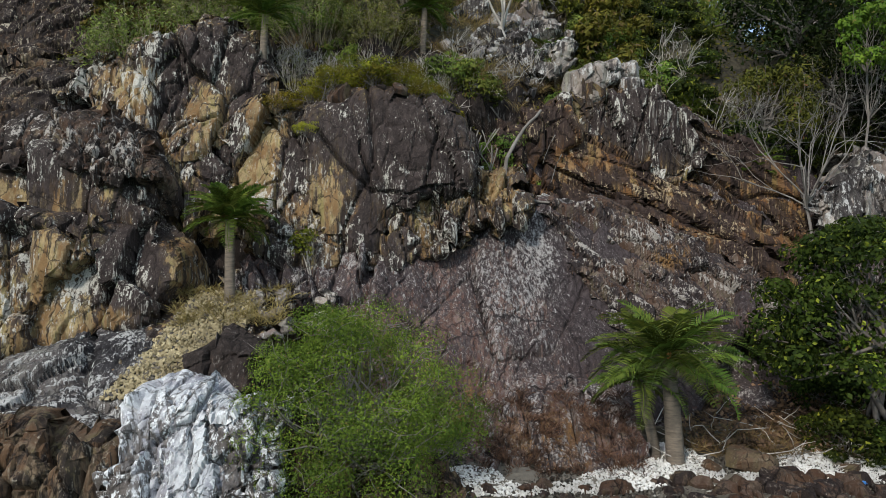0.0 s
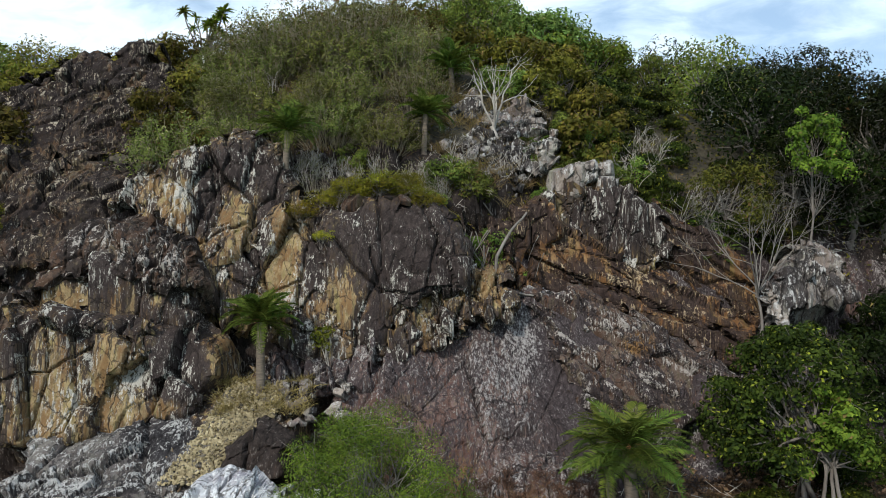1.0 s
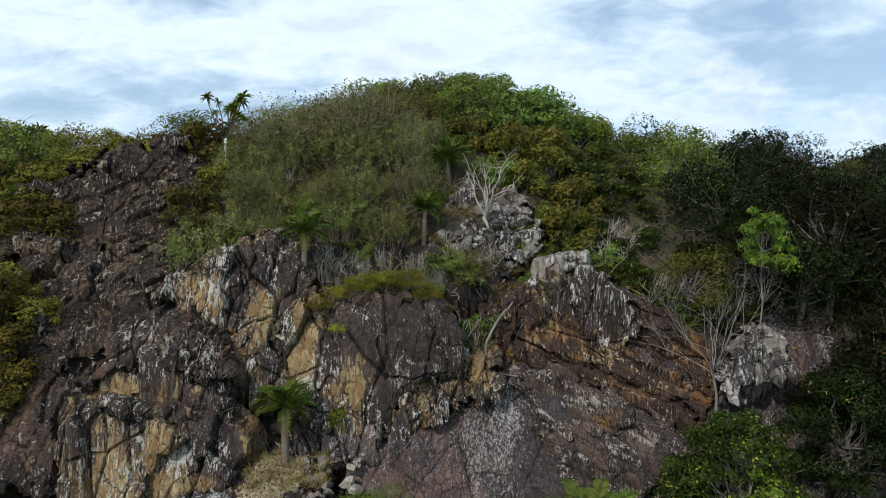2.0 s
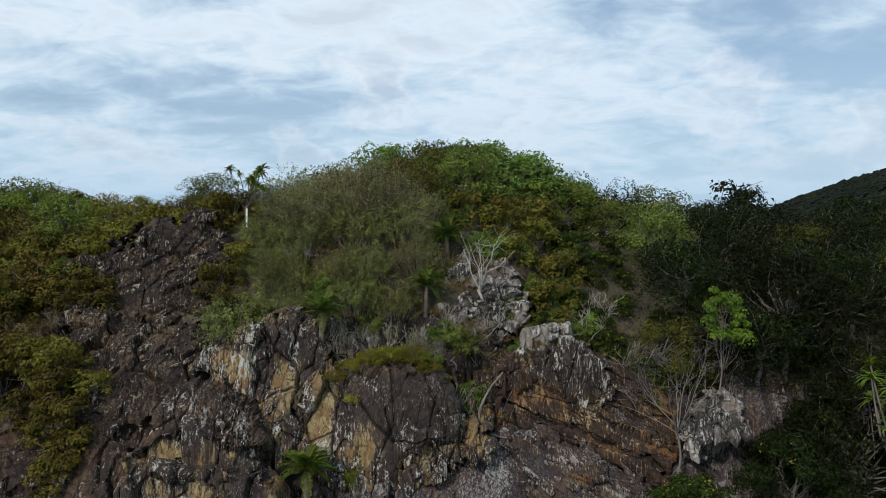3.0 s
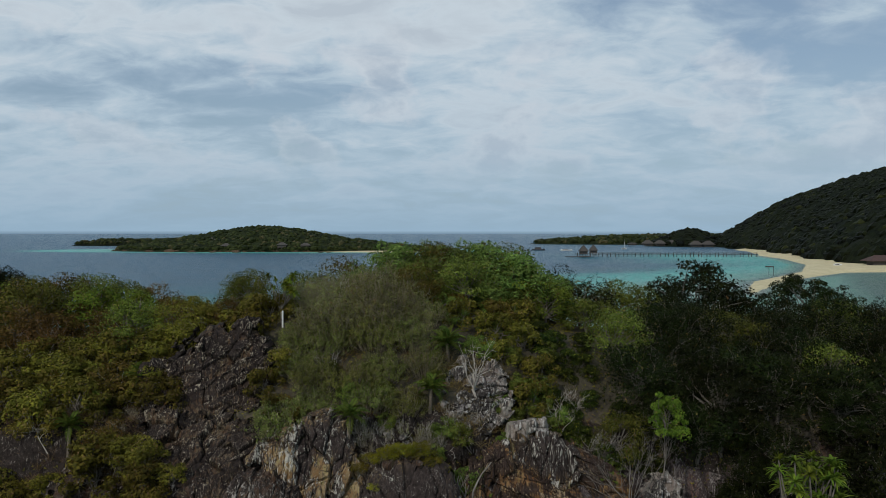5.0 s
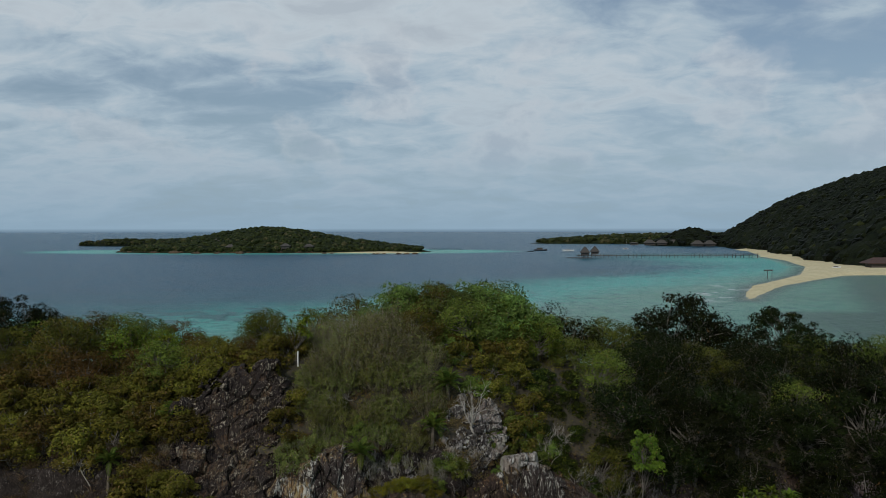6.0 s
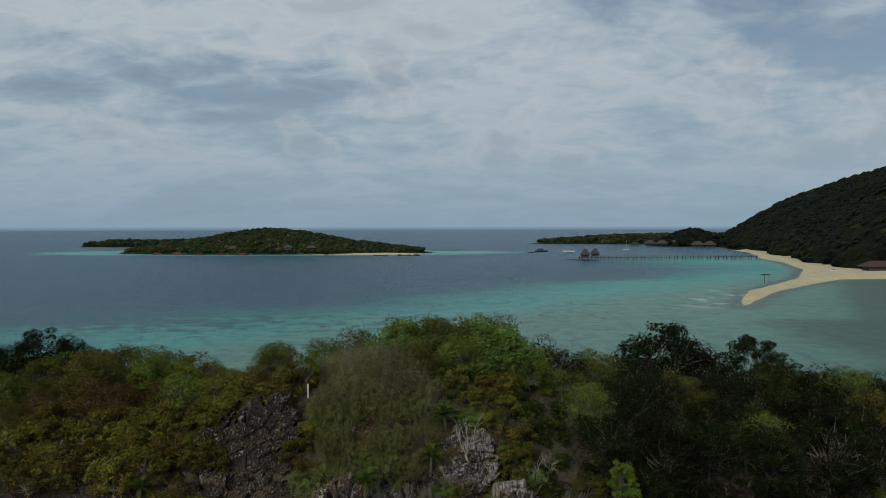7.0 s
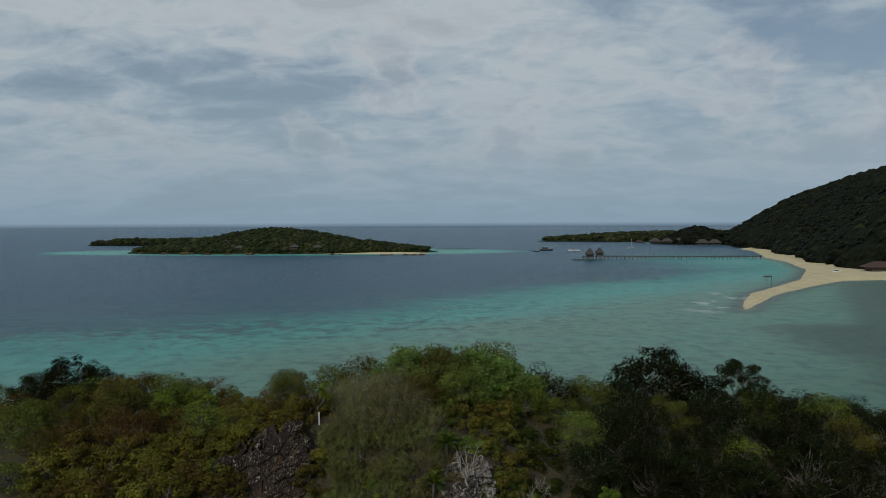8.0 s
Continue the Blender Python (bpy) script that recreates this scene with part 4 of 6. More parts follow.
    rock("shore_rock", "brown sea-washed rock with splits", ((-8.3, 2.5), (-7.0, 2.5), (-6.4, 2.3), (-5.6, 2.2), (-5.4, 0.6), (-8.3, 0.6)), (13.1, 1.8, 0, 0.5, 0), "brown", 21, 0.35, blocks=(0.9, 0.4, 0.14))
    rock("shore_rock", "brown sea-washed rock beneath the bush", ((-3.6, 2.0), (-2.9, 2.1), (-2.3, 1.7), (-1.5, 1.4), (0.1, 1.3), (0.1, 0.4), (-3.5, 0.4)), (13.9, 1.2, 0, 0.5, 0), "brown", 22, 0.3, blocks=(0.8, 0.35, 0.14))
    # dark stack on the upper left
    rock("rock_tower", "dark jagged rock tower with pale ledges", ((-16.4, 13.8), (-14.5, 15.1), (-11.7, 15.9), (-10.6, 14.7), (-10.2, 13.3), (-11.0, 12.5), (-10.1, 11.0), (-11.7, 9.8), (-14.2, 9.6), (-16.0, 11.0), (-17.1, 13.5)),
         (26.3, 14.2, 0, 0.8, 0), "tower", 23, 0.2, 0.065, (1.15, 0.42, 0.17), (0.30, 0.17, 0.055), 0.12, beds=(0.8, 1.2, 20), ragged=0.6, fresh=((-11.5, 14.5, 2, 0.6, 0.15),))
    rock("rock_tower", "dark jagged rock face above the buttress", ((-16.4, 12.0), (-13.6, 11.1), (-11.5, 11.1), (-9.9, 10.9), (-9.1, 10.0), (-10.2, 9.4), (-11.3, 8.1), (-12.9, 7.8), (-14.4, 8.5), (-16.0, 10.0)),
         (22.4, 10.6, 0, 1.0, 0), "tower", 24, 0.2, 0.065, (1.15, 0.42, 0.17), (0.30, 0.17, 0.055), 0.12, beds=(0.8, 1.2, 22), ragged=0.5)
    rock("rock_tower", "dark rock face streaked with grey", ((-14.6, 8.1), (-13.6, 9.2), (-12.2, 9.0), (-11.2, 8.1), (-11.6, 7.1), (-11.4, 5.5), (-11.6, 4.0), (-14.3, 4.0)),
         (20.3, 8.2, 0, 0.7, 0), "dark", 25, 0.3, 0.07, (1.1, 0.42, 0.16), (0.28, 0.14, 0.07), 0.06, ragged=0.4)
    rock("rock_tower", "low dark rock among dry grass", ((-21.0, 8.4), (-19.0, 8.6), (-16.4, 7.6), (-14.8, 7.3), (-14.1, 5.8), (-15.0, 4.1), (-19.3, 4.1)), (22, 8, 0, 0.7, 0), "dark", 26, 0.3, 0.09, (1.0, 0.42, 0.18), (0.3, 0.15, 0.07), 0.06, beds=(0.7, 1.4, 10), ragged=0.5)
    # grey outcrops
    rock("rock_outcrop", "pale grey crumbling outcrop", ((11.1, 7.0), (11.8, 7.7), (12.9, 7.9), (13.0, 7.0), (12.3, 6.5), (11.1, 6.5)), (22.3, 7.3, 0, 0.5, 0), "tan", 29, 0.12, 0.05, (0.7, 0.30, 0.12), (0.34, 0.16, 0.04), ragged=0.45, crust=((12.0, 7.2, 2.0, 1.5, 0.25),))
    rock("rock_outcrop", "pale grey broken rocks above the cliff", ((-0.2, 12.2), (0.2, 13.2), (1.4, 13.7), (3.0, 13.6), (3.9, 12.6), (3.6, 11.7), (2.8, 11.1), (1.9, 11.2), (0.9, 11.8)), (25.0, 11.9, 0, 0.75, 0), "tan", 33, 0.3, 0.06, (0.7, 0.36, 0.15), (0.40, 0.16, 0.05), 0.14, beds=(0.6, 1.4, 8), ragged=0.5, crust=((2.6, 11.4, 0.5, 0.9, 0.6), (2.0, 12.4, 2.6, 1.6, 0.25)))
    rock("rock_shelf", "stained rock apron under dry grass at the slab's foot", ((0.5, 1.1), (0.8, 1.9), (1.6, 2.4), (2.8, 2.5), (3.9, 2.2), (4.2, 1.5), (3.6, 1.1), (2.6, 0.9), (1.4, 0.8)), (16.0, 1.35, 0, 1.5, 0), "slab", 34, 0.3, 0.05, (0.8, 0.35, 0.13), (0.14, 0.10, 0.05), ragged=0.15, rust=((2.2, 1.6, 1.4, 0.7, 0.6),))
    rock("scree_bank", "bank of rubble below the cycad", ((-6.8, 2.7), (-7.1, 3.7), (-6.2, 4.5), (-5.3, 4.8), (-4.3, 4.3), (-4.2, 3.7), (-4.6, 3.2), (-5.1, 2.7), (-5.9, 2.5)), (17.6, 3.7, 0, 1.5, 0), "ochre", 30, 0.25, 0.06, (0.5, 0.25, 0.1), (0.10, 0.08, 0.05), 0.03)
    rock("boulder", "dark smooth boulder beside the scree", ((-5.4, 2.9), (-5.2, 3.3), (-4.6, 3.65), (-4.0, 3.4), (-4.0, 2.9), (-4.6, 2.7)), (15.9, 3.2, 0, 0.5, 0), "dark", 31, 0.25, relief=(0.12, 0.05, 0.02), fresh=((-4.7, 3.2, 2, 2, -0.4),), crust=((-4.7, 3.2, 2, 2, 0.3),))


build_rocks()


# ---- loose stones ----
def stone_mesh(name, seed, mat, flat=0.7, cuts=11):
    """An angular stone about one metre across: a ball trimmed by flat breaks."""
    rng = np.random.default_rng(seed)
    bm = bmesh.new()
    bmesh.ops.create_icosphere(bm, subdivisions=3, radius=0.5)
    v = np.array([q.co for q in bm.verts])
    for _ in range(cuts):
        n = rng.normal(0, 1, 3)
        n /= np.linalg.norm(n)
        v -= n * np.maximum(v @ n - rng.uniform(0.22, 0.40), 0)[:, None]
    v = v * (1, rng.uniform(0.7, 1), flat) + 0.02 * np.stack([fbm(v * 6 + k, 2, seed + k) for k in range(3)], 1)
    f = np.array([[q.index for q in face.verts] for face in bm.faces])
    bm.free()
    return mesh_of(name, v, f, mat, False, {"crust": np.full(len(v), rng.uniform(-0.4, 0.3)), "fresh": np.full(len(v), rng.uniform(-0.2, 0.4))})


def tumble(rng, v, n, size, place, flat=0.6):
    """n copies of a small solid, turned and sized at random, at the places given; as arrays."""
    a = rng.normal(0, 1, (n, 3, 3))
    q = np.linalg.qr(a)[0]
    s = rng.uniform(0.55, 1.35, (n, 1, 1)) * size
    shape = v[None] * rng.uniform(0.6, 1.3, (n, 1, 3)) * np.array([1, 0.85, flat])
    return (np.einsum("nij,nkj->nki", q, shape) * s + place[:, None]).reshape(-1, 3)


def bits(name, label, mat, n, place, size, seed, flat=0.6):
    """Very many little stones as one object."""
    rng = np.random.default_rng(seed)
    v = np.array([(1, 0, 0), (-1, 0, 0), (0, 1, 0), (0, -1, 0), (0, 0, 1), (0, 0, -1)], float) * 0.5
    f = np.array([(0, 2, 4), (2, 1, 4), (1, 3, 4), (3, 0, 4), (2, 0, 5), (1, 2, 5), (3, 1, 5), (0, 3, 5)])
    verts = tumble(rng, v, n, size, place, flat)
    faces = (f[None] + 6 * np.arange(n)[:, None, None]).reshape(-1, 3)
    return thing(name, label, "stones", kind="stuff", me=mesh_of(name, verts, faces, mat))


SHORE = rock_material("dark_wet_shore_stone", (0.016, 0.012, 0.011), (0.085, 0.058, 0.042), (0.20, 0.165, 0.135), 0.47, 0.57)


def build_stones():
    rng = np.random.default_rng(12)
    # white pebbles along the shore
    n = 46000
    x, y = rng.uniform(-0.6, 11.5, n), rng.uniform(14.5, 17.9, n)
    q = np.stack([x, y, 0 * x], 1)
    edge = 0.22 * fbm(q * 1.6, 3, 3)
    back = np.interp(x, (0, 0.9, 1.5, 2.4, 3.6, 4.7, 5.3, 5.6, 6.7, 6.9, 8.2, 9.2, 11.5), (15.75, 15.85, 14.9, 15.15, 16.45, 17.3, 17.0, 15.7, 15.7, 16.6, 17.4, 16.5, 16.3))
    front = np.interp(x, (0, 3.1, 4.6, 5.5, 6.5, 8.8, 11.5), (14.75, 14.9, 15.4, 14.95, 15.4, 15.55, 15.5))
    keep = (y < back + edge) & (y > front - 0.25 - 1.3 * edge)
    x, y = x[keep], y[keep]
    bits("coral_pebbles", "white coral pebbles heaped along the shore", PEBBLE, len(x), np.stack([x, y, ground_z(x, y) + 0.03 + 0.05 * rng.random(len(x))], 1), 0.066, 5)
    n = 9000
    x, y = rng.uniform(-0.8, 11.5, n), rng.uniform(14.0, 16.6, n)
    bits("shore_gravel", "small dark stones between the pebbles", GRAVEL, n, np.stack([x, y, ground_z(x, y) + 0.02 + 0.04 * rng.random(n)], 1), 0.085, 8)
    # scree
    n = 4400
    u, w = rng.uniform(0, 1, n), rng.uniform(0, 1, n)
    z = 2.6 + 2.0 * w
    x = -6.9 + 0.55 * (z - 2.6) + u * (2.2 - 0.35 * (z - 2.6))
    y = 17.55 + 1.5 * (z - 3.7)
    bits("scree", "loose ochre stone chips on the bank", SCREE, n, np.stack([x, y - 0.10 + 0.1 * rng.random(n), z + 0.06], 1), 0.125, 6, 0.5)
    # dark rocks at the water's edge
    dark = [stone_mesh("shore_stone", 50 + k, SHORE, 0.65, 20) for k in range(4)]
    for k in range(150):
        x = -0.4 + 11.5 * rng.random()
        y = float(np.interp(x, (0, 3.1, 4.6, 5.5, 6.5, 8.8, 11.5), (14.75, 14.85, 15.25, 14.95, 15.4, 15.5, 15.4))) + 0.15 - 1.3 * rng.random() ** 1.3
        s = rng.uniform(0.2, 0.5) if x < 3 else rng.uniform(0.25, 0.85)
        thing("shore_stone", "dark wet stone at the shore", "stone", pose(x, y, float(ground_z(x, y)) + 0.12 * s, rng.uniform(-20, 20), rng.uniform(-20, 20), rng.uniform(0, 360)) @ Matrix.Scale(s, 4), "stones at the shore", me=dark[k % 4])
    tawny = stone_mesh("shore_stone", 58, ROCK["brown"], 0.75, 9)
    thing("shore_stone", "rounded brown boulder among the pebbles", "stone", pose(6.15, 16.0, 1.32, 0, 6, 30) @ Matrix.Scale(1.25, 4), "stones at the shore", me=tawny)
    for x, y, s in ((5.35, 15.9, 0.5), (8.2, 15.9, 0.5), (7.2, 16.9, 0.6), (6.7, 17.2, 0.5), (7.9, 17.6, 0.55)):
        thing("shore_stone", "rounded brown stone on the shore bank", "stone", pose(x, y, float(ground_z(x, y)) + 0.1, 10, 6, 70 * x) @ Matrix.Scale(s, 4), "stones at the shore", me=tawny)
    for x, y, s in ((6.6, 15.2, 0.9), (7.2, 14.9, 1.1), (4.6, 15.2, 0.85), (8.0, 15.3, 0.8), (9.6, 15.2, 0.8), (3.4, 14.9, 0.6), (5.7, 14.8, 0.8)):
        thing("shore_stone", "large dark stone among white pebbles", "stone", pose(x, y, float(ground_z(x, y)) + 0.1, 0, 10, 40 * s) @ Matrix.Scale(s, 4), "stones at the shore", me=dark[int(s * 10) % 4])
    # broken blocks of the grey outcrops and small ones on ledges
    grey = [stone_mesh("loose_block", 60 + k, ROCK["grey"], 0.75, 14) for k in range(5)]
    hollow = [stone_mesh("ledge_stone", 76 + k, ROCK["tan"], 0.6, 14) for k in range(3)]
    k = 0
    for cx, cy, spread_x, spread_y, count in ((1.9, 25.3, 1.5, 1.3, 70), (-2.4, 22.9, 2.0, 0.6, 16), (12.2, 23.2, 1.2, 0.8, 26)):
        for _ in range(count):
            x, y = cx + rng.normal(0, spread_x * 0.55), cy + rng.normal(0, spread_y * 0.55)
            s = rng.uniform(0.25, 0.8)
            z = float(ground_z(x, y)) + 0.12 * s
            thing("loose_block", "pale grey angular block on the slope", "stone", pose(x, y, z, rng.uniform(-25, 25), rng.uniform(-25, 25), rng.uniform(0, 360)) @ Matrix.Scale(s, 4), "grey blocks on the slope", me=grey[k % 5])
            k += 1
    for k in range(46):
        u = rng.uniform(0, 1)
        x = -2.3 + 7.6 * u
        z = np.interp(x, (-2.3, -0.9, 1.1, 2.7, 4.0, 5.6), (5.0, 5.75, 6.4, 6.95, 6.85, 6.1)) + rng.uniform(-0.12, 0.12)
        s = rng.uniform(0.16, 0.42)
        thing("ledge_stone", "pale angular stone along the top of the slab", "stone", pose(x, 17.75 + 0.22 * (x - 1.07) + 0.63 * (z - 1.36), z + 0.02, rng.uniform(-30, 30), rng.uniform(-30, 30), rng.uniform(0, 360)) @ Matrix.Scale(s, 4), "stones on the ledges", me=grey[k % 5])
    for k in range(26):
        x, z = rng.uniform(-4.4, -2.4), rng.uniform(3.7, 4.7)
        thing("ledge_stone", "angular stone in the hollow by the scree", "stone", pose(x, 17.5 + 1.2 * (z - 3.6), z, rng.uniform(-30, 30), rng.uniform(-30, 30), rng.uniform(0, 360)) @ Matrix.Scale(rng.uniform(0.25, 0.6), 4), "stones on the ledges", me=hollow[k % 3])
    small = [stone_mesh("ledge_stone", 70 + k, ROCK["dark"], 0.7, 12) for k in range(3)]
    for k, (x, y, z, s) in enumerate(((-2.6, 20.9, 9.75, 1.1), (-1.6, 20.9, 9.9, 0.5), (-1.1, 20.7, 9.8, 0.75), (-1.9, 19.9, 5.1, 0.45), (-2.5, 19.8, 5.0, 0.5), (-1.3, 20.0, 5.4, 0.4), (2.9, 21.9, 7.0, 0.6), (2.4, 21.8, 6.9, 0.35))):
        thing("ledge_stone", "stone resting on the rock ledge", "stone", pose(x, y, z, 8, 12, 47 * k) @ Matrix.Scale(s, 4), "stones on the ledges", me=(small if k < 3 else grey)[k % 3])


build_stones()


# ---- plants ----
def crown_points(rng, radius, height, lobes, per, base=0.15, lobe=0.42, hollow=0.68, low=-0.6):
    """Leaf places and the way they face, on uneven lobes that make up one crown."""
    centres, outs, hubs = [], [], []
    for _ in range(lobes):
        a, s = rng.uniform(0, 2 * math.pi), rng.uniform(low, 1)
        r = math.sqrt(max(0, 1 - max(s, 0) ** 2)) * rng.uniform(0.45, 1.0)
        hub = np.array([radius * r * math.cos(a), radius * r * math.sin(a), height * (base + (1 - base) * (0.30 + 0.62 * s * rng.uniform(0.8, 1.15)))])
        size = lobe * radius * rng.uniform(0.6, 1.25)
        d = rng.normal(0, 1, (per, 3))
        d /= np.linalg.norm(d, axis=1)[:, None]
        d[:, 2] = np.abs(d[:, 2]) * np.where(rng.random(per) < 0.78, 1, -1)
        k = rng.uniform(hollow, 1.0, (per, 1)) * (1 + 0.25 * fbm(d * 2.2 + a, 2, 3))[:, None]
        centres.append(hub + d * k * size * np.array([1, 1, 0.75]))
        outs.append(d + np.array([0, 0, 0.25]))
        hubs.append(hub)
    return np.concatenate(centres), np.concatenate(outs), np.array(hubs)


def limb(rng, a, b, n=6, bend=0.12):
    t = np.linspace(0, 1, n)[:, None]
    size = np.linalg.norm(np.asarray(b) - a)
    wob = np.cumsum(rng.normal(0, bend * size / n, (n, 3)), 0) * np.sin(t * math.pi)
    return np.asarray(a) * (1 - t) + np.asarray(b) * t + wob


def tree_thing(name, label, seed, leaf, radius, height, trunk, lobes=28, per=165, leaf_size=(0.165, 0.082), category="tree", group="trees on the hill", stems=1, lobe=0.42, bark=None, droop=0.2, bare=0.0, slim=True, twigs=1, stout=1.0):
    """A tree or bush: trunk with limbs, and a crown of small leaves. Stands at its own origin."""
    rng = np.random.default_rng(seed)
    pts, outs, hubs = crown_points(rng, radius, height, lobes, per, lobe=lobe)
    pts[:, 2] += trunk
    hubs[:, 2] += trunk
    wood, green = Soup(), Soup()
    thick = stout * (0.030 * (height + trunk) + 0.02)
    for s in range(stems):
        foot = np.array([*(rng.normal(0, 0.25 * (stems > 1), 2)), -0.5])
        top = np.array([rng.normal(0, 0.15 * radius), rng.normal(0, 0.15 * radius), trunk + 0.35 * height])
        line = limb(rng, foot, top, 8)
        wood.tube(line, np.linspace(thick, thick * 0.55, 8) / math.sqrt(stems), 7)
        for h in hubs[s::stems]:
            start = line[rng.integers(4, 8)]
            wood.tube(limb(rng, start, h, 5, 0.25), np.linspace(thick * 0.40, thick * 0.08, 5), 3)
            for _ in range(twigs):
                d = rng.normal(0, 1, 3)
                d[2] = abs(d[2]) * 0.8
                wood.tube(limb(rng, h, h + d / np.linalg.norm(d) * lobe * radius * rng.uniform(0.6, 1.15), 3, 0.25), np.linspace(thick * 0.10, 0.006, 3), 3)
    keep = rng.random(len(pts)) >= bare
    green.leaves(pts[keep], outs[keep], *leaf_size, rng, droop, 0.55, slim=slim)
    ob = thing(name, label, category, group=group)
    part("trunk", wood.mesh("trunk", bark or BARK, True), ob)
    part("crown", green.mesh("crown", LEAF[leaf]), ob)
    return ob


def thicket_thing(name, label, seed, leaf, radius, height, stems, leaves, full, bark=None):
    """A domed thicket: thin stems that fan out from the ground and fork, with small leaves on their outer ends."""
    rng = np.random.default_rng(seed)
    wood, green, spots, ways = Soup(), Soup(), [], []
    for _ in range(stems):
        a, s = rng.uniform(0, 2 * math.pi), rng.uniform(0, 1) ** 0.6
        foot = np.array([0.55 * radius * s * math.cos(a), 0.55 * radius * s * math.sin(a), -0.2])
        dome = height * math.sqrt(max(0.02, 1 - s * s)) * rng.uniform(0.72, 1.12)
        tip = np.array([radius * s * math.cos(a), radius * s * math.sin(a), dome])
        line = limb(rng, foot, tip, 5, 0.16)
        wood.tube(line, np.linspace(0.014, 0.006, 5), 3)
        for _ in range(4):
            k = rng.integers(2, 5)
            d = rng.normal(0, 0.55, 3) + (tip - foot) / np.linalg.norm(tip - foot)
            end = line[k] + d / np.linalg.norm(d) * rng.uniform(0.25, 0.55) * height * 0.5
            wood.tube([line[k], (line[k] + end) / 2 + rng.normal(0, 0.03, 3), end], [0.008, 0.006, 0.004], 3)
            n = rng.poisson(leaves / 4)
            spots.append(line[k] + (end - line[k]) * rng.uniform(0.2, 1.1, (n, 1)) + rng.normal(0, 0.08, (n, 3)))
            ways.append(np.tile(d + (0, 0, 0.4), (n, 1)))
    spots, ways = np.concatenate(spots), np.concatenate(ways)
    green.leaves(spots, ways, 0.10 * full, 0.052 * full, rng, 0.2, slim=True)
    ob = thing(name, label, "shrub", group="shrubs on the slope")
    part("trunk", wood.mesh("trunk", bark or TWIG, True), ob)
    part("crown", green.mesh("crown", LEAF[leaf]), ob)
    return ob


def bare_thing(name, label, seed, height, spread, stems=5, bark=None, group="bare shrubs", category="shrub", depth=4, thick=0.045, trunk=0.0, taper=0.55):
    """A leafless shrub or dead tree of forking branches."""
    rng = np.random.default_rng(seed)
    wood = Soup()

    def fork(p, d, length, r, level):
        n = 5 if level > 1 else 4
        line, dirn = [p], d
        for _ in range(n - 1):
            dirn = dirn + rng.normal(0, 0.12, 3) + np.array([0, 0, 0.05])
            dirn /= np.linalg.norm(dirn)
            line.append(line[-1] + dirn * length / (n - 1))
        wood.tube(line, np.linspace(r, r * 0.62, n), 5 if level > 2 else 3)
        if level > 0:
            for _ in range(rng.integers(2, 4)):
                side = dirn + rng.normal(0, 0.48, 3)
                fork(line[rng.integers(2, n)], side / np.linalg.norm(side), length * rng.uniform(0.55, 0.85), r * taper, level - 1)

    if trunk:
        line = np.stack([0.12 * np.sin(np.linspace(0, 4, 9)), np.zeros(9), np.linspace(-0.4, trunk, 9)], 1)
        wood.tube(line, np.linspace(thick * 2.2, thick * 1.5, 9), 8)
    for _ in range(stems):
        d = np.array([rng.normal(0, spread), rng.normal(0, spread), 1.0])
        fork(np.array([*rng.normal(0, 0.06 * stems ** 0.5 * (trunk == 0), 2), -0.25 if not trunk else trunk * rng.uniform(0.75, 0.97)]), d / np.linalg.norm(d), height * 0.42, thick, depth)
    ob = thing(name, label, category, group=group)
    part("crown", wood.mesh("crown", bark or PALE_BARK, True), ob)
    return ob


def frond_mesh(length, seed, arch, leaf):
    rng = np.random.default_rng(seed)
    s, n = Soup(), 34
    t = np.linspace(0, 1, 12)
    spine = np.stack([length * (t - 0.12 * arch * t ** 3), 0 * t, length * (0.30 * t - (0.30 + 0.30 * arch) * t ** 2.2)], 1)
    s.tube(spine, np.linspace(0.018, 0.005, 12), 4)
    for k in range(n):
        q = 0.12 + 0.88 * k / n
        c = np.array([np.interp(q, t, spine[:, j]) for j in range(3)])
        size = length * 0.21 * math.sin(math.pi * (0.12 + 0.86 * q)) ** 0.7 + 0.02
        for side in (-1, 1):
            tip = c + np.array([size * 0.45, side * size * 0.86, size * rng.uniform(-0.22, 0.10)])
            mid = (c + tip) / 2 + np.array([0, 0, size * 0.10])
            w = np.array([0.020 + 0.008 * rng.random(), 0, 0])
            s.add([c - w * 0.6, mid - w, tip, mid + w], [(0, 1, 2, 3)])
    return s.mesh("frond", LEAF[leaf])


def cycad_thing(seed, trunk, length, fronds=30, droop=14, lean=0.0, radius=0.11, label="cycad palm with ringed grey trunk and feathery green fronds", group="cycads on the cliff"):
    rng = np.random.default_rng(seed)
    ob = thing("cycad", label, "cycad", group=group)
    wood = Soup()
    t = np.linspace(0, 1, 34)
    line = np.stack([lean * t ** 1.5, 0 * t, -0.3 + (trunk + 0.3) * t], 1)
    wood.tube(line, radius * (1.25 - 0.35 * t) * (1 + 0.07 * np.sin(np.arange(34) * math.pi)), 10)
    part("trunk", wood.mesh("trunk", CYCAD_BARK, True), ob)
    meshes = [frond_mesh(length * k, seed + j, arch, "cycad") for j, (k, arch) in enumerate(((1.0, 0.75), (0.92, 0.4), (1.06, 1.1)))]
    top = Vector((lean, 0, trunk))
    for k in range(fronds):
        f = part("frond", meshes[k % 3], ob)
        level = k / fronds
        f.matrix_local = Matrix.Translation(top) @ pose(0, 0, 0, rng.normal(0, 12), 0, k * 137.5 + rng.normal(0, 6)) @ pose(0, 0, 0, 0, droop - 84 * level + rng.normal(0, 9), 0)
    return ob


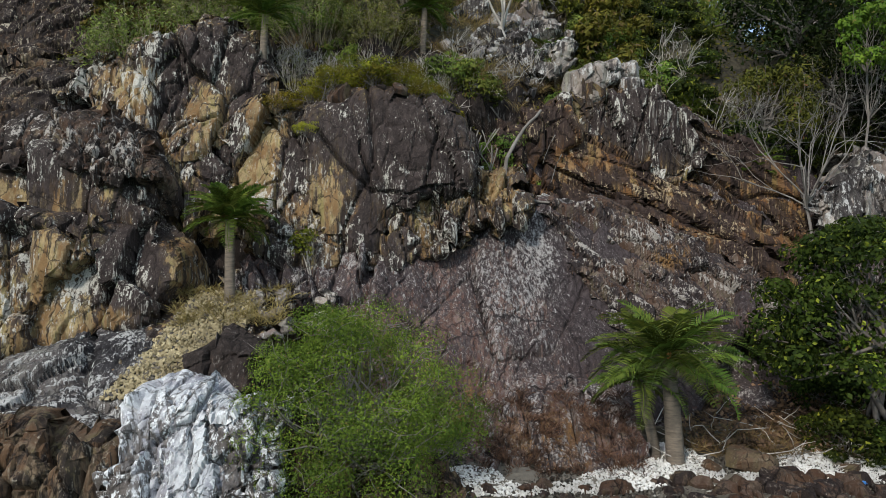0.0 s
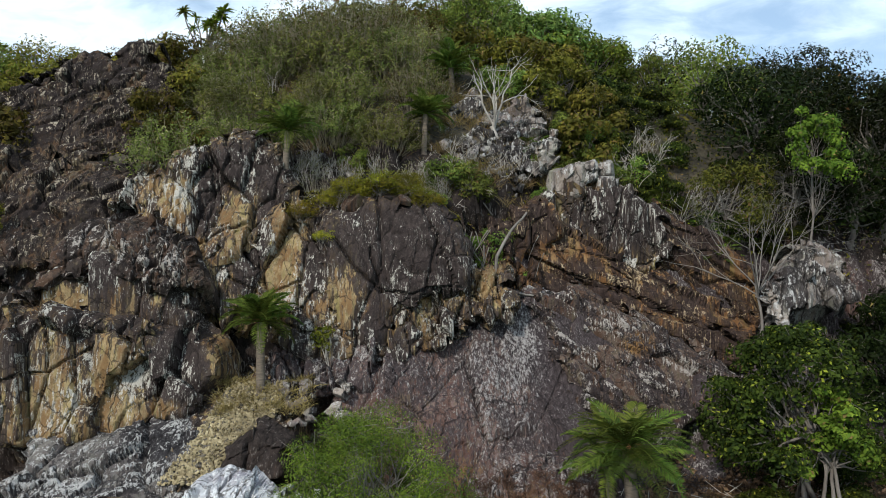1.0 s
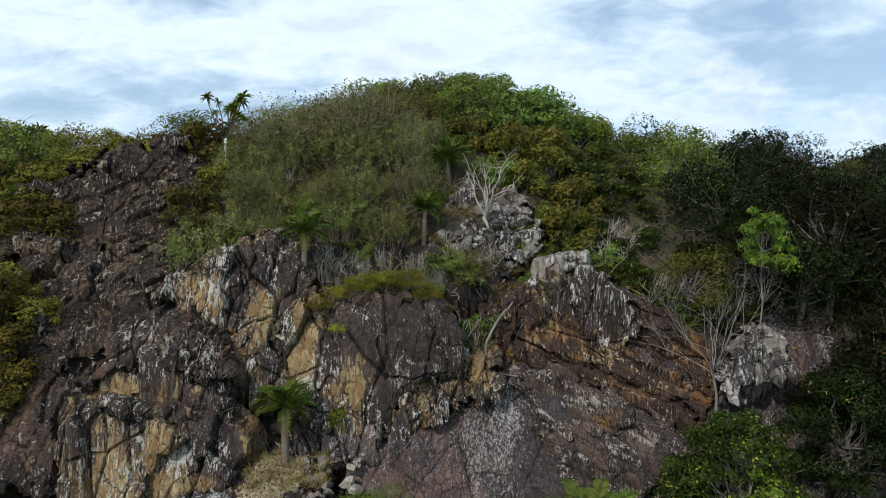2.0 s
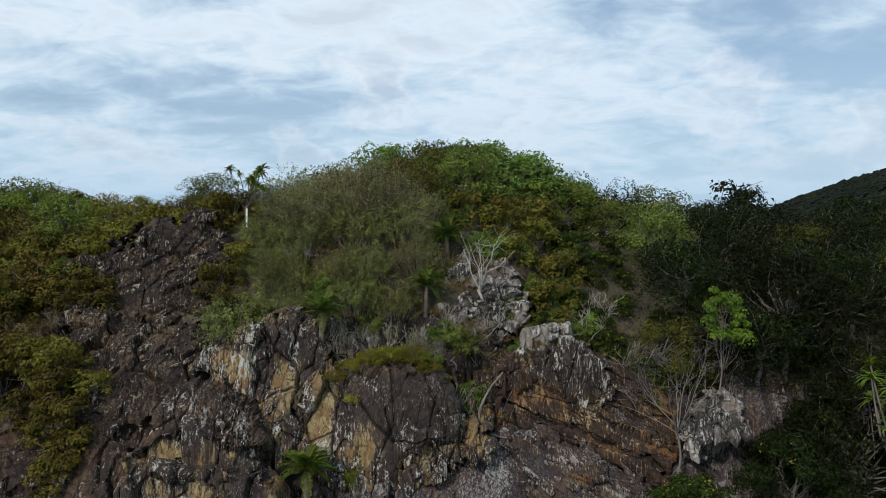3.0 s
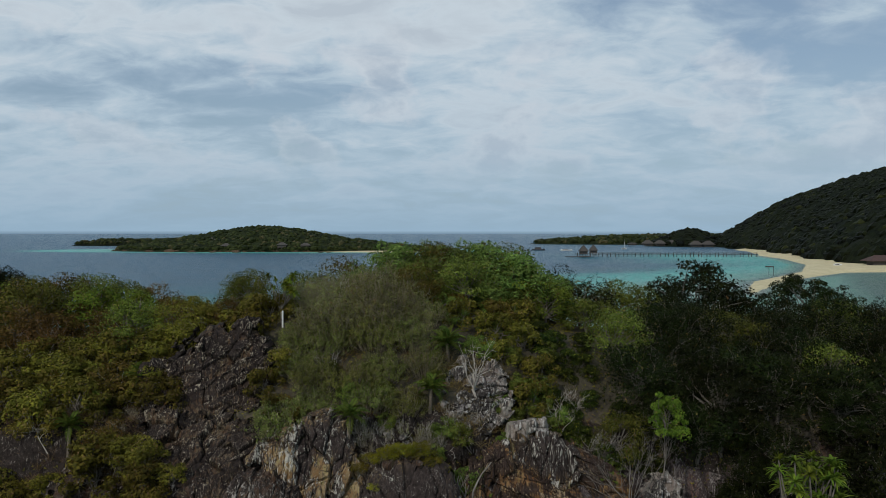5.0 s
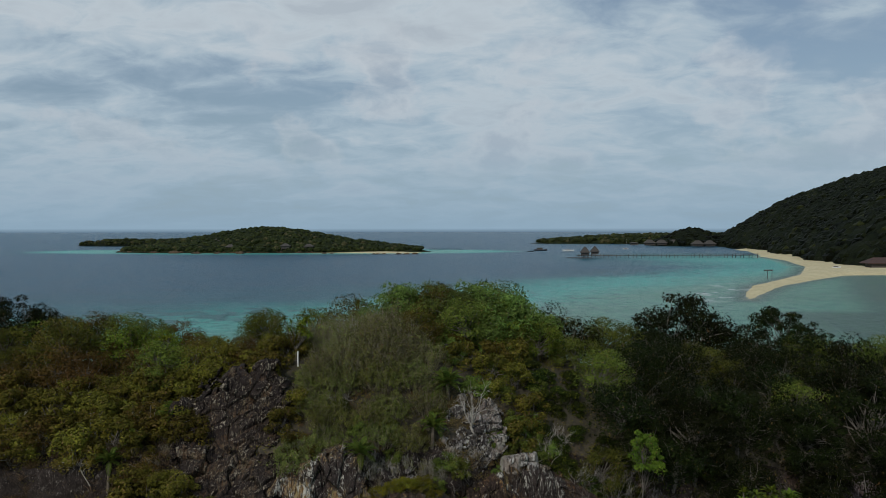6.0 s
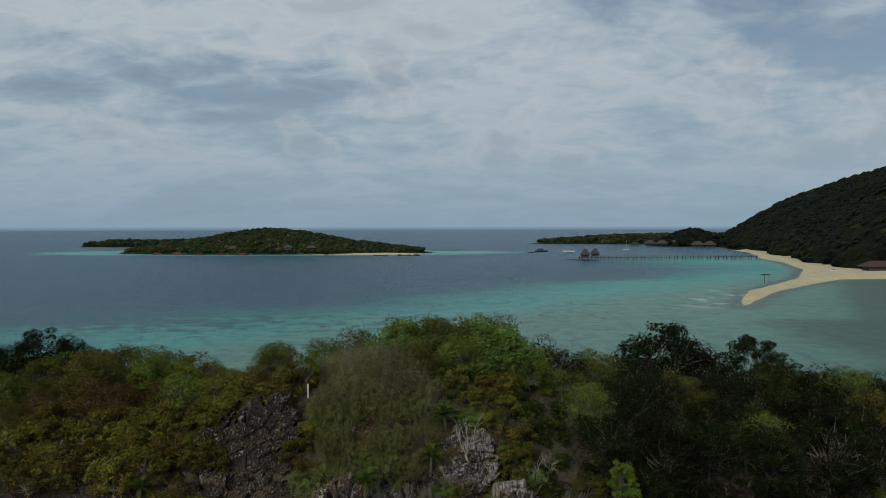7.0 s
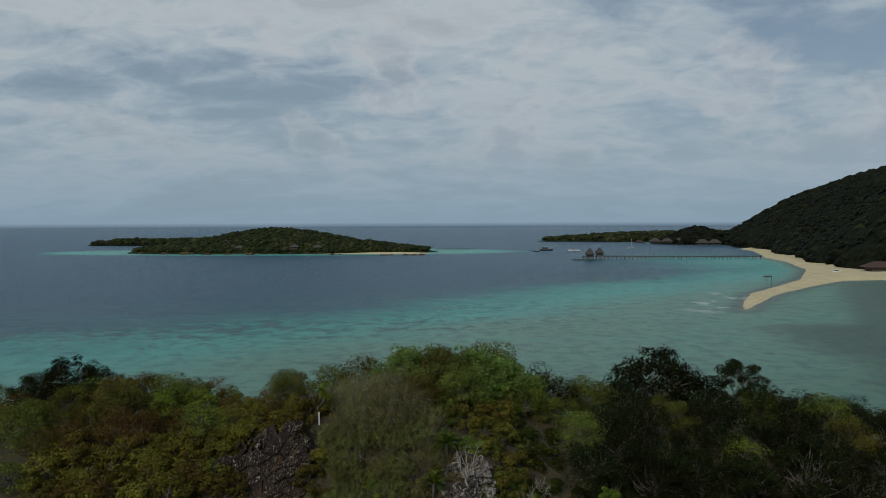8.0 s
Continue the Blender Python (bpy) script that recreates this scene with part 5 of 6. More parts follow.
def on_ground(x, y, turn=0.0, size=1.0, sink=0.0, z=None):
    return pose(x, y, (float(ground_z(x, y)) if z is None else z) - sink, 0, 0, turn) @ Matrix.Scale(size, 4)


def placed(ob, x, y, turn=0.0, size=1.0, sink=0.0, z=None):
    """Moves a plant that has just been built to its place."""
    ob.matrix_world = on_ground(x, y, turn, size, sink, z)
    return ob


def sword_mesh(length, width, seed, leaf, n=26):
    """A rosette of long arching sword leaves."""
    rng = np.random.default_rng(seed)
    s = Soup()
    for k in range(n):
        a, up = k * 2.4 + rng.normal(0, 0.2), rng.uniform(-0.1, 1.15)
        d = np.array([math.cos(a) * math.cos(up), math.sin(a) * math.cos(up), math.sin(up)])
        side = np.array([-math.sin(a), math.cos(a), 0]) * width
        size = length * rng.uniform(0.8, 1.15)
        t = np.linspace(0, 1, 5)[:, None]
        line = d * t * size - np.array([0, 0, 0.45 * size]) * t ** 2.4
        w = side * np.array([0.5, 1.0, 0.9, 0.6, 0.08])[:, None]
        s.add(np.concatenate([line - w, line + w]), [(j, j + 1, j + 6, j + 5) for j in range(4)])
    return s.mesh("rosette", LEAF[leaf])


def rosette_tree(name, label, seed, heads, length, width, leaf, group, thick=0.07):
    """A branching tree that ends in rosettes. heads: (x, y, z) of each."""
    rng = np.random.default_rng(seed)
    ob = thing(name, label, "tree", group=group)
    wood = Soup()
    fork = np.array([0, 0, 0.35 * min(h[2] for h in heads)])
    wood.tube(limb(rng, np.array([0, 0, -0.4]), fork, 6, 0.05), np.linspace(thick * 1.4, thick, 6), 8)
    for h in heads:
        wood.tube(limb(rng, fork - (0, 0, 0.05), np.array(h), 7, 0.10), np.linspace(thick, thick * 0.5, 7), 6)
    part("trunk", wood.mesh("trunk", BARK, True), ob)
    meshes = [sword_mesh(length, width, seed + k, leaf) for k in range(2)]
    for k, h in enumerate(heads):
        f = part("rosette", meshes[k % 2], ob)
        f.matrix_local = pose(*h, rng.normal(0, 14), rng.normal(0, 14), rng.uniform(0, 360))
    return ob


def spread(ob, places, rng):
    """Puts a built plant at the first place (x, y, size) and copies at the others."""
    for k, (x, y, size) in enumerate(places):
        m = on_ground(x, y, rng.uniform(0, 360), size, 0.1)
        if k == 0:
            ob.matrix_world = m
        else:
            copy_thing(ob, m)


def scatter(rng, x0, x1, y0, y1, gap, sizes=(0.8, 1.2)):
    return [(x + rng.uniform(-0.4, 0.4) * gap, y + rng.uniform(-0.4, 0.4) * gap, rng.uniform(*sizes)) for y in np.arange(y0, y1, gap) for x in np.arange(x0, x1, gap)]


def grass_thing(name, label, leaf, places, length, blades, seed, lean=0.5):
    """Tufts of thin dry blades as one object."""
    rng = np.random.default_rng(seed)
    s = Soup()
    for x, y, z in places:
        n = blades
        base = np.array([x, y, z]) + rng.normal(0, 0.07, (n, 3)) * (1, 1, 0.2)
        d = rng.normal(0, lean, (n, 3))
        d[:, 2] = 1
        d /= np.linalg.norm(d, axis=1)[:, None]
        L = length * rng.uniform(0.5, 1.2, (n, 1))
        side = np.cross(d, rng.normal(0, 1, (n, 3)))
        side *= 0.008 / (np.linalg.norm(side, axis=1)[:, None] + 1e-9)
        tip = base + d * L + np.stack([d[:, 0], d[:, 1], -0.3 * np.ones(n)], 1) * L * 0.3
        mid = base + d * L * 0.55
        s.add(np.stack([base, mid - side, tip, mid + side], 1).reshape(-1, 3), np.arange(4 * n).reshape(n, 4))
    return thing(name, label, "grass", kind="stuff", me=s.mesh(name, LEAF[leaf]))


def build_trees(rng):
    kinds = [
        tree_thing("hill_tree", "dense dark green broadleaf tree on the hill", 1, "deep", 2.3, 3.2, 0.5),
        tree_thing("hill_tree", "dense green broadleaf tree on the hill", 2, "deep", 2.0, 2.8, 0.5),
        tree_thing("hill_tree", "olive green broadleaf tree on the hill", 3, "olive", 2.2, 3.0, 0.4),
        tree_thing("hill_tree", "yellowish olive broadleaf tree on the hill", 4, "olive", 1.8, 2.7, 0.4, leaf_size=(0.15, 0.09)),
        tree_thing("hill_tree", "fresh green broadleaf tree on the hill", 5, "bright", 2.0, 2.8, 0.5),
        tree_thing("hill_tree", "rusty leaved tree on the hill", 6, "rust", 1.9, 2.6, 0.4, bare=0.3),
        tree_thing("hill_tree", "dark broadleaf tree in the wood, shade in its leaf colour", 7, "shade", 2.2, 3.2, 0.5),
        tree_thing("hill_tree", "very dark dense tree in the wood, shade in its leaf colour", 8, "shade", 2.0, 3.0, 0.5, lobes=30),
    ]
    first = [True] * len(kinds)
    tops = (4.0, 3.6, 3.7, 3.4, 3.6, 3.3, 4.0, 3.8)

    def put(i, x, y, size):
        m = on_ground(x, y, rng.uniform(0, 360), size, 0.1)
        if first[i]:
            kinds[i].matrix_world, first[i] = m, False
        else:
            copy_thing(kinds[i], m)

    for gy in np.arange(25.0, 44.5, 3.0):
        for gx in np.arange(-52, 56, 3.0):
            x, y = gx + rng.uniform(-1.1, 1.1), gy + rng.uniform(-1.1, 1.1)
            if abs(x) > 8 + (y + 5) * 0.85:
                continue
            if -17 < x < 9 and y < 32:
                continue
            if -9.8 < x < -3.2 and y < 40:
                continue
            if -31 < x < -16 and y < 31:
                continue
            if x < -15:
                w = [0.16, 0.14, 0.20, 0.16, 0.08, 0.26, 0.0, 0.0]
            elif x < 4:
                w = [0.16, 0.15, 0.27, 0.26, 0.09, 0.07, 0.0, 0.0]
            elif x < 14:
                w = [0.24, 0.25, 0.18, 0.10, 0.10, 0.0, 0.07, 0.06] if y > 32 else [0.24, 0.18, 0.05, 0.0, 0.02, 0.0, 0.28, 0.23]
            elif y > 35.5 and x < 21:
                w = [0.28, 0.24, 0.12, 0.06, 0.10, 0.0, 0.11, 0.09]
            # further east and lower down, mostly the trees with shade in their colour
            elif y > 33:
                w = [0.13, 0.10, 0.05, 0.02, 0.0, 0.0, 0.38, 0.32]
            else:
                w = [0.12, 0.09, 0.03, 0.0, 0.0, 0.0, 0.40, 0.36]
            i, size = int(rng.choice(8, p=w)), rng.uniform(0.8, 1.15) * (0.78 if -16 < x < 6 and y < 36 else 1)
            if 35.2 < y < 41.5 and -42 < x < 17:
                # the ridge: crowns reach up to one uneven canopy
                top = np.interp(x, (-39, -33, -26, -21, -19.3, -16, -12, -8.7, -5, 0, 4.5, 7, 9.8, 13, 16), (17.8, 19.0, 19.0, 18.6, 17.4, 18.6, 19.1, 20.0, 20.7, 21.2, 20.9, 20.1, 19.0, 18.7, 18.2))
                size = min(max((top - rng.uniform(0, 0.7) - float(ground_z(x, y))) / tops[i], 0.7), 1.7)
            put(i, x, y, size)
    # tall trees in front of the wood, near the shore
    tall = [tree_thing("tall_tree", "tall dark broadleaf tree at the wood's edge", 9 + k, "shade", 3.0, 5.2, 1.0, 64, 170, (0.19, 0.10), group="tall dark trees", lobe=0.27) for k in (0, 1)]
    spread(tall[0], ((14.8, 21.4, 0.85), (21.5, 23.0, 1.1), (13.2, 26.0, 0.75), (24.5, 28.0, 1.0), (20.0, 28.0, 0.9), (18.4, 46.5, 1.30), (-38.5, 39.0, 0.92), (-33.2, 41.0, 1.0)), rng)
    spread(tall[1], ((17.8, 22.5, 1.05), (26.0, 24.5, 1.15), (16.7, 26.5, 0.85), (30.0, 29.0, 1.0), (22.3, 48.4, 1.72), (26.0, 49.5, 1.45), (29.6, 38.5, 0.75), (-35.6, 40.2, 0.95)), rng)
    put(4, -24.0, 35.0, 1.1)
    for i, x, y, s in ((2, -17.2, 31.2, 0.9), (5, -14.6, 32.8, 0.8), (0, -19.8, 30.6, 0.9), (3, -12.6, 33.4, 0.75), (5, -22.0, 32.0, 1.0)):
        put(i, x, y, s)
    summit = tree_thing("summit_tree", "pale green long-leaved tree on the summit", 11, "shore", 2.5, 3.4, 0.2, lobes=60, per=100, leaf_size=(0.25, 0.10), lobe=0.33, group="summit trees")
    spread(summit, ((-0.8, 38.3, 1.12), (2.4, 37.4, 1.12), (4.9, 37.2, 1.1), (-3.6, 38.2, 1.0), (0.8, 35.6, 0.95), (3.4, 35.2, 0.9), (6.4, 36.4, 1.0)), rng)
    placed(tree_thing("young_tree", "young fresh green tree before the dark wood", 17, "bright", 1.0, 2.9, 3.4, 34, 120, (0.13, 0.085), group="young trees", lobe=0.36, stout=0.22), 12.5, 23.0, 0, 1.0, z=6.9)
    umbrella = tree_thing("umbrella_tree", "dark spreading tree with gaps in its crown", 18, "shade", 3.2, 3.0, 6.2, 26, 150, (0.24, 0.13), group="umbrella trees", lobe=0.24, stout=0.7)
    placed(umbrella, 30.4, 46.5)


def build_shrubs(rng):
    front = thicket_thing("shrub", "dense fine-leaved green thicket above the cliff", 12, "weave", 2.1, 2.0, 120, 62, 1.25)
    spread(front, [(x, y, size) for x, y, size in scatter(rng, -8.4, -1.6, 23.6, 29.0, 1.9, (0.75, 1.05)) if x < -1.4 - 0.2 * (y - 24)], rng)
    back = thicket_thing("shrub", "grey-brown twiggy thicket with sparse leaves", 18, "sage", 1.9, 2.1, 130, 34, 1.2)
    spread(back, scatter(rng, -7.6, -1.8, 28.6, 36.4, 2.1, (0.9, 1.2)) + [(-1.6, 27.4, 0.8), (-0.9, 26.0, 0.7), (-1.0, 29.2, 0.8)], rng)
    skirt = thicket_thing("shrub", "pale dry twigs with thin leaves at the cliff edge", 26, "sage", 0.95, 1.2, 60, 14, 0.95, PALE_BARK)
    spread(skirt, scatter(rng, -4.4, 0.3, 22.4, 24.0, 0.85, (0.65, 1.0)), rng)
    leafy = tree_thing("shrub", "green leafy shrub above the cliff", 13, "bushy", 1.0, 1.4, 0.0, 24, 130, (0.125, 0.066), "shrub", "shrubs on the slope", 4, 0.42)
    spread(leafy, [(-5.2, 24.4, 0.8), (-3.4, 24.6, 0.9), (-6.6, 25.8, 0.8), (0.6, 22.6, 1.0), (1.5, 22.9, 1.1), (2.3, 23.4, 0.9), (1.0, 23.6, 1.1), (0.2, 23.6, 1.0), (4.3, 25.2, 0.8), (5.2, 25.6, 0.9), (6.2, 25.4, 0.9), (7.2, 25.8, 0.9), (4.6, 26.6, 1.0), (5.8, 26.8, 1.0), (3.6, 24.4, 0.6), (0.8, 21.9, 0.8), (1.9, 22.3, 0.9), (1.2, 22.7, 0.7), (2.7, 23.0, 0.6), (-0.4, 22.9, 0.9), (-0.6, 26.6, 0.9), (-0.4, 25.7, 0.8), (0.2, 28.0, 0.9), (-3.0, 23.4, 0.7), (6.6, 24.6, 0.6)] + scatter(rng, -0.2, 4.8, 28.2, 33, 1.6, (0.75, 1.1))
           + scatter(rng, 4.6, 6.4, 26.4, 32, 1.7, (0.7, 1.1)), rng)
    brown = tree_thing("shrub", "brownish dry shrub on the slope", 14, "rust", 1.15, 1.5, 0.0, 18, 130, (0.14, 0.07), "shrub", "shrubs on the slope", 6, 0.42, PALE_BARK, bare=0.35)
    spread(brown, scatter(rng, -31, -16.8, 24.0, 32, 3.0, (0.9, 1.4)), rng)
    green = tree_thing("shrub", "olive shrub between the rocks", 15, "olive", 1.1, 1.5, 0.1, 20, 112, (0.155, 0.088), "shrub", "shrubs on the slope", 4, 0.42)
    spread(green, scatter(rng, -32, -16.2, 22.6, 32, 1.9, (0.8, 1.35)) + [q for q in scatter(rng, -15.5, -8.5, 28.6, 33, 1.8, (0.7, 1.1)) if abs(q[0] + 10.4) > 1.5 or q[1] > 31.6] + [q for q in scatter(rng, 1.6, 9.6, 25.8, 32.5, 1.9, (0.6, 1.05)) if q[0] < 6.6 and (q[0] > 4.4 or q[1] > 27.6)] + [(-9.0, 23.6, 0.7), (-8.2, 23.2, 0.6), (-10.2, 25.2, 0.8), (-9.4, 26.4, 0.8), (-16.6, 27.0, 1.0), (-17.2, 25.4, 1.0)] + [(-15.4, 20.6, 0.8), (-14.2, 20.2, 0.7), (-16.2, 21.6, 0.9)], rng)
    for x, y, z, s in ((-14.9, 19.8, 7.4, 0.8), (-15.3, 20.3, 8.3, 0.9), (-14.5, 19.5, 6.4, 0.7), (-15.5, 20.9, 9.1, 0.9), (-16.3, 21.6, 9.3, 0.9), (-14.8, 19.2, 5.4, 0.8), (-17.6, 22.0, 9.2, 0.8), (-18.8, 22.4, 9.4, 0.9), (-13.9, 20.4, 8.9, 0.5)):
        copy_thing(green, on_ground(x, y, 70 * x, s, 0.1, z))
    low = tree_thing("shrub", "low dark green shrub at the foot of the wood", 19, "thicket", 1.2, 1.6, 0.0, 22, 140, (0.16, 0.10), "shrub", "shrubs by the shore", 4, 0.42)
    spread(low, [(8.4, 16.7, 0.7), (9.5, 16.6, 0.8), (10.6, 17.0, 0.9), (10.6, 20.6, 1.2), (12.2, 20.4, 1.3), (13.8, 19.6, 1.3), (9.6, 19.8, 0.9), (15.5, 19.4, 1.4), (11.4, 19.0, 1.1), (-13.0, 17.2, 0.8)] + scatter(rng, 10.2, 17, 24.4, 27, 1.7, (0.8, 1.2)) + scatter(rng, 6.4, 10.2, 25.2, 32, 1.4, (0.75, 1.1)), rng)
    heath = tree_thing("heath_cushion", "low yellow-green heath on the cliff edge", 16, "heath", 0.62, 0.5, 0.0, 16, 150, (0.06, 0.03), "heath", "heath on the cliff edge", 4, 0.45)
    for k, (x, z, s) in enumerate(((-4.3, 9.6, 0.9), (-3.7, 9.9, 1.1), (-3.0, 10.1, 1.1), (-2.4, 10.25, 1.2), (-1.7, 10.3, 1.2), (-1.0, 10.2, 1.1), (-0.4, 9.9, 1.0), (0.1, 9.4, 0.9), (-2.0, 10.5, 1.1), (-1.2, 10.5, 1.1), (-2.9, 10.4, 1.0), (-3.5, 8.9, 0.6))):
        m = on_ground(x, 21.1 + 0.45 * (k % 2) if k < 11 else 20.1, 50 * k, s, 0.3, z)
        if k == 0:
            heath.matrix_world = m
        else:
            copy_thing(heath, m)
    # big bushes on the shore
    placed(tree_thing("shore_bush", "large feathery green bush on the shore rocks", 21, "feather", 2.3, 3.8, 0.0, 150, 480, (0.056, 0.027), "bush", "shore bushes", 5, 0.26, GREY_BARK, twigs=2, stout=0.6), -1.75, 14.9, 30, 1, z=0.7)
    placed(tree_thing("shore_bush", "dense yellow-green leaved bush beside the shore", 22, "thicket", 2.2, 4.1, 0.0, 90, 190, (0.13, 0.085), "bush", "shore bushes", 4, 0.27, slim=False), 9.3, 17.5, 0, 1, z=2.2)
    placed(tree_thing("shore_bush", "yellow-green leafy bush at the edge of the shore", 24, "bright", 1.1, 2.4, 0.2, 26, 150, (0.13, 0.085), "bush", "shore bushes", 3, 0.32, slim=False), 9.6, 16.5, 0, 1, z=2.4)
    placed(tree_thing("ledge_shrub", "small yellow-green shrub on the ledge", 23, "lime", 0.55, 0.7, 0.5, 12, 40, (0.10, 0.07), "shrub", "ledge shrubs", 5, 0.42, PALE_BARK, slim=False), -3.3, 19.4, 0, 1, z=4.9)


def build_cycads(rng):
    placed(cycad_thing(31, 2.1, 1.2, 40), -5.0, 18.5, z=4.25)
    stout = placed(cycad_thing(32, 2.15, 1.8, 46, 26, lean=-0.15, radius=0.16, label="stout cycad with arching fronds on the pebble shore"), 4.75, 16.2, z=1.2)
    cone = Soup()
    t = np.linspace(0, 1, 9)
    cone.tube(np.stack([0 * t, 0 * t, 0.22 * t], 1), 0.055 * np.sin(math.pi * (0.12 + 0.85 * t)) + 0.004, 10)
    part("seed_cone", cone.mesh("seed_cone", CONE, True), stout, "orange-brown seed cone").location = (-0.15, -0.12, 2.12)
    placed(cycad_thing(35, 1.7, 1.3, 18, 30, lean=-0.40, radius=0.10, label="second leaning stem of cycad on the shore"), 4.45, 16.5, z=1.2)
    upper = cycad_thing(33, 1.9, 1.15, 26, lean=0.1, radius=0.10, label="slender cycad with grey trunk above the cliff")
    placed(upper, -4.95, 21.7, z=10.2)
    for x, y, s, turn in ((-0.6, 24.2, 0.95, 40), (0.5, 26.9, 1.15, 200), (-17.6, 25.9, 1.0, 90), (-20.7, 23.4, 0.9, 10), (-19.6, 24.4, 0.8, 70)):
        copy_thing(upper, on_ground(x, y, turn, s, 1.1 if y > 26.5 else 0.3))
    short = cycad_thing(34, 0.35, 1.25, 26, radius=0.11, label="low cycad tuft of feathery fronds on the slope")
    placed(short, 4.8, 26.2)
    for x, y, s in ((-1.0, 22.6, 1.0), (9.6, 24.4, 0.9), (8.0, 25.2, 0.8), (3.4, 25.6, 0.7)):
        copy_thing(short, on_ground(x, y, 80 * x, s, 0.0))


def build_bare(rng):
    placed(bare_thing("bare_tree", "leafless grey tree on the rock ledge", 41, 4.6, 0.7, 9, GREY_BARK, group="bare trees", category="tree", thick=0.026, depth=4, trunk=1.7), 10.3, 22.3, z=5.4)
    dead = bare_thing("bare_shrub", "bleached leafless shrub on the slope", 42, 2.2, 0.5, 6, thick=0.022, depth=3, taper=0.68)
    spread(dead, [(-3.4, 22.3, 0.8), (-2.4, 22.3, 0.9), (-1.9, 22.5, 0.8), (-1.0, 22.4, 0.9), (-0.3, 22.3, 0.8), (-5.4, 22.9, 0.8), (5.6, 25.0, 0.9), (8.4, 25.0, 1.1), (-4.6, 22.7, 0.8), (-3.7, 22.6, 0.9), (-2.7, 22.6, 0.9), (-1.4, 22.8, 1.0), (0.1, 23.2, 0.9), (0.9, 23.8, 0.9), (2.9, 24.8, 0.9), (-3.2, 22.9, 0.8), (-2.2, 23.2, 0.9), (-0.6, 23.4, 0.9), (0.4, 24.2, 0.9), (-4.2, 23.0, 0.8), (6.9, 25.6, 1.2), (7.6, 26.3, 1.3), (2.2, 24.6, 0.8), (1.2, 24.4, 0.7), (9.3, 25.2, 1.0), (-19, 26.0, 1.0), (-22.0, 28.0, 1.3), (-3.4, 30.0, 1.3), (-5.0, 32.0, 1.6), (-1.3, 31.8, 1.3), (-25.0, 30.0, 1.5), (-6.5, 33.4, 1.7), (-4.0, 34.0, 1.7), (-9, 27, .9), (-6.4, 26.0, 1.0), (-28, 27, 1.5)], rng)
    thin = bare_thing("bare_shrub", "dry grey-brown shrub with upright twigs", 43, 1.8, 0.34, 13, TWIG, thick=0.012, depth=3, taper=0.80)
    spread(thin, [(-2.6, 22.4, 0.8), (-1.6, 22.6, 0.9), (-3.8, 22.5, 0.9), (0.2, 22.3, 0.7), (-0.8, 23.0, 0.9), (-6.8, 31.6, 1.5), (-5.6, 32.4, 1.7), (-4.4, 31.8, 1.6), (-3.2, 32.6, 1.7), (-2.2, 31.4, 1.5), (-6.0, 33.6, 1.8), (-4.6, 34.2, 1.8), (-3.4, 34.0, 1.7), (-7.4, 33.0, 1.6), *scatter(rng, -8.4, -2.6, 33.0, 37.4, 1.5, (1.4, 2.0)), (-18, 23.6, 1.0), (-21.0, 25.0, 1.1), (-23.5, 26.0, 1.1), (-17.0, 24.6, 1.0)], rng)
    placed(bare_thing("bare_shrub", "bare shrub on the ledge of the dome", 44, 1.5, 0.35, 8, BARK, thick=0.02, depth=3), -3.3, 19.3, z=4.8)
    # twisted root hanging from the cliff edge
    s = Soup()
    s.tube(limb(rng, np.array([2.75, 22.0, 9.5]), np.array([1.75, 21.45, 8.1]), 8, 0.1), np.linspace(0.035, 0.055, 8), 7)
    t = np.linspace(0, 1, 12)
    s.tube(np.stack([1.75 - 0.12 * np.sin(t * 3.0) + 1.15 * t ** 2.2, 21.45 - 0.15 * t, 8.12 - 1.25 * np.sin(t * 1.5)], 1), np.linspace(0.055, 0.03, 12), 7)
    for k in range(16):
        a = np.array([rng.uniform(0.4, 3.4), 21.6, rng.uniform(8.0, 9.0)])
        s.tube(limb(rng, a, a + (rng.normal(0, 0.3), -0.15, -rng.uniform(0.7, 1.7)), 6, 0.12), np.linspace(0.018, 0.006, 6), 4)
    thing("tree_root", "twisted bare root hanging down the rock face", "root", me=s.mesh("tree_root", GREY_BARK, True))
    placed(bare_thing("bare_tree", "bleached dead tree standing in the rubble", 47, 3.0, 0.7, 4, PALE_BARK, group="bare trees", category="tree", thick=0.05, depth=3, trunk=0.7), 1.95, 25.4, z=12.1)
    # rosette trees
    heads = [(-0.85, 0, 2.75), (-0.40, 0.2, 2.55), (-0.5, 0.1, 2.0)] + [(0.62 + 0.42 * math.cos(2.4 * k) * (k / 13) ** 0.5, 0.4 * math.sin(2.4 * k) * (k / 13) ** 0.5, 1.55 + 1.35 * ((k * 0.618) % 1)) for k in range(14)]
    placed(rosette_tree("dragon_tree", "slim tree with tufts of sword leaves on the skyline", 45, heads, 0.50, 0.045, "lime", "rosette trees", 0.045), -10.6, 32.0, 0, 1.0, z=16.2)
    heads = [(0.9 * math.cos(2.4 * k) * (k / 17) ** 0.5, 0.9 * math.sin(2.4 * k) * (k / 17) ** 0.5, 2.3 + 1.2 * ((k * 0.618) % 1)) for k in range(18)]
    placed(rosette_tree("dragon_tree", "branching tree with tufts of sword leaves among the bushes", 48, heads, 0.50, 0.045, "lime", "rosette trees", 0.05), -20.6, 32.2)
    heads = [(rng.uniform(-1.5, 1.5), rng.uniform(-1.2, 1.2), 7.8 + rng.uniform(-2.6, 1.4)) for _ in range(44)]
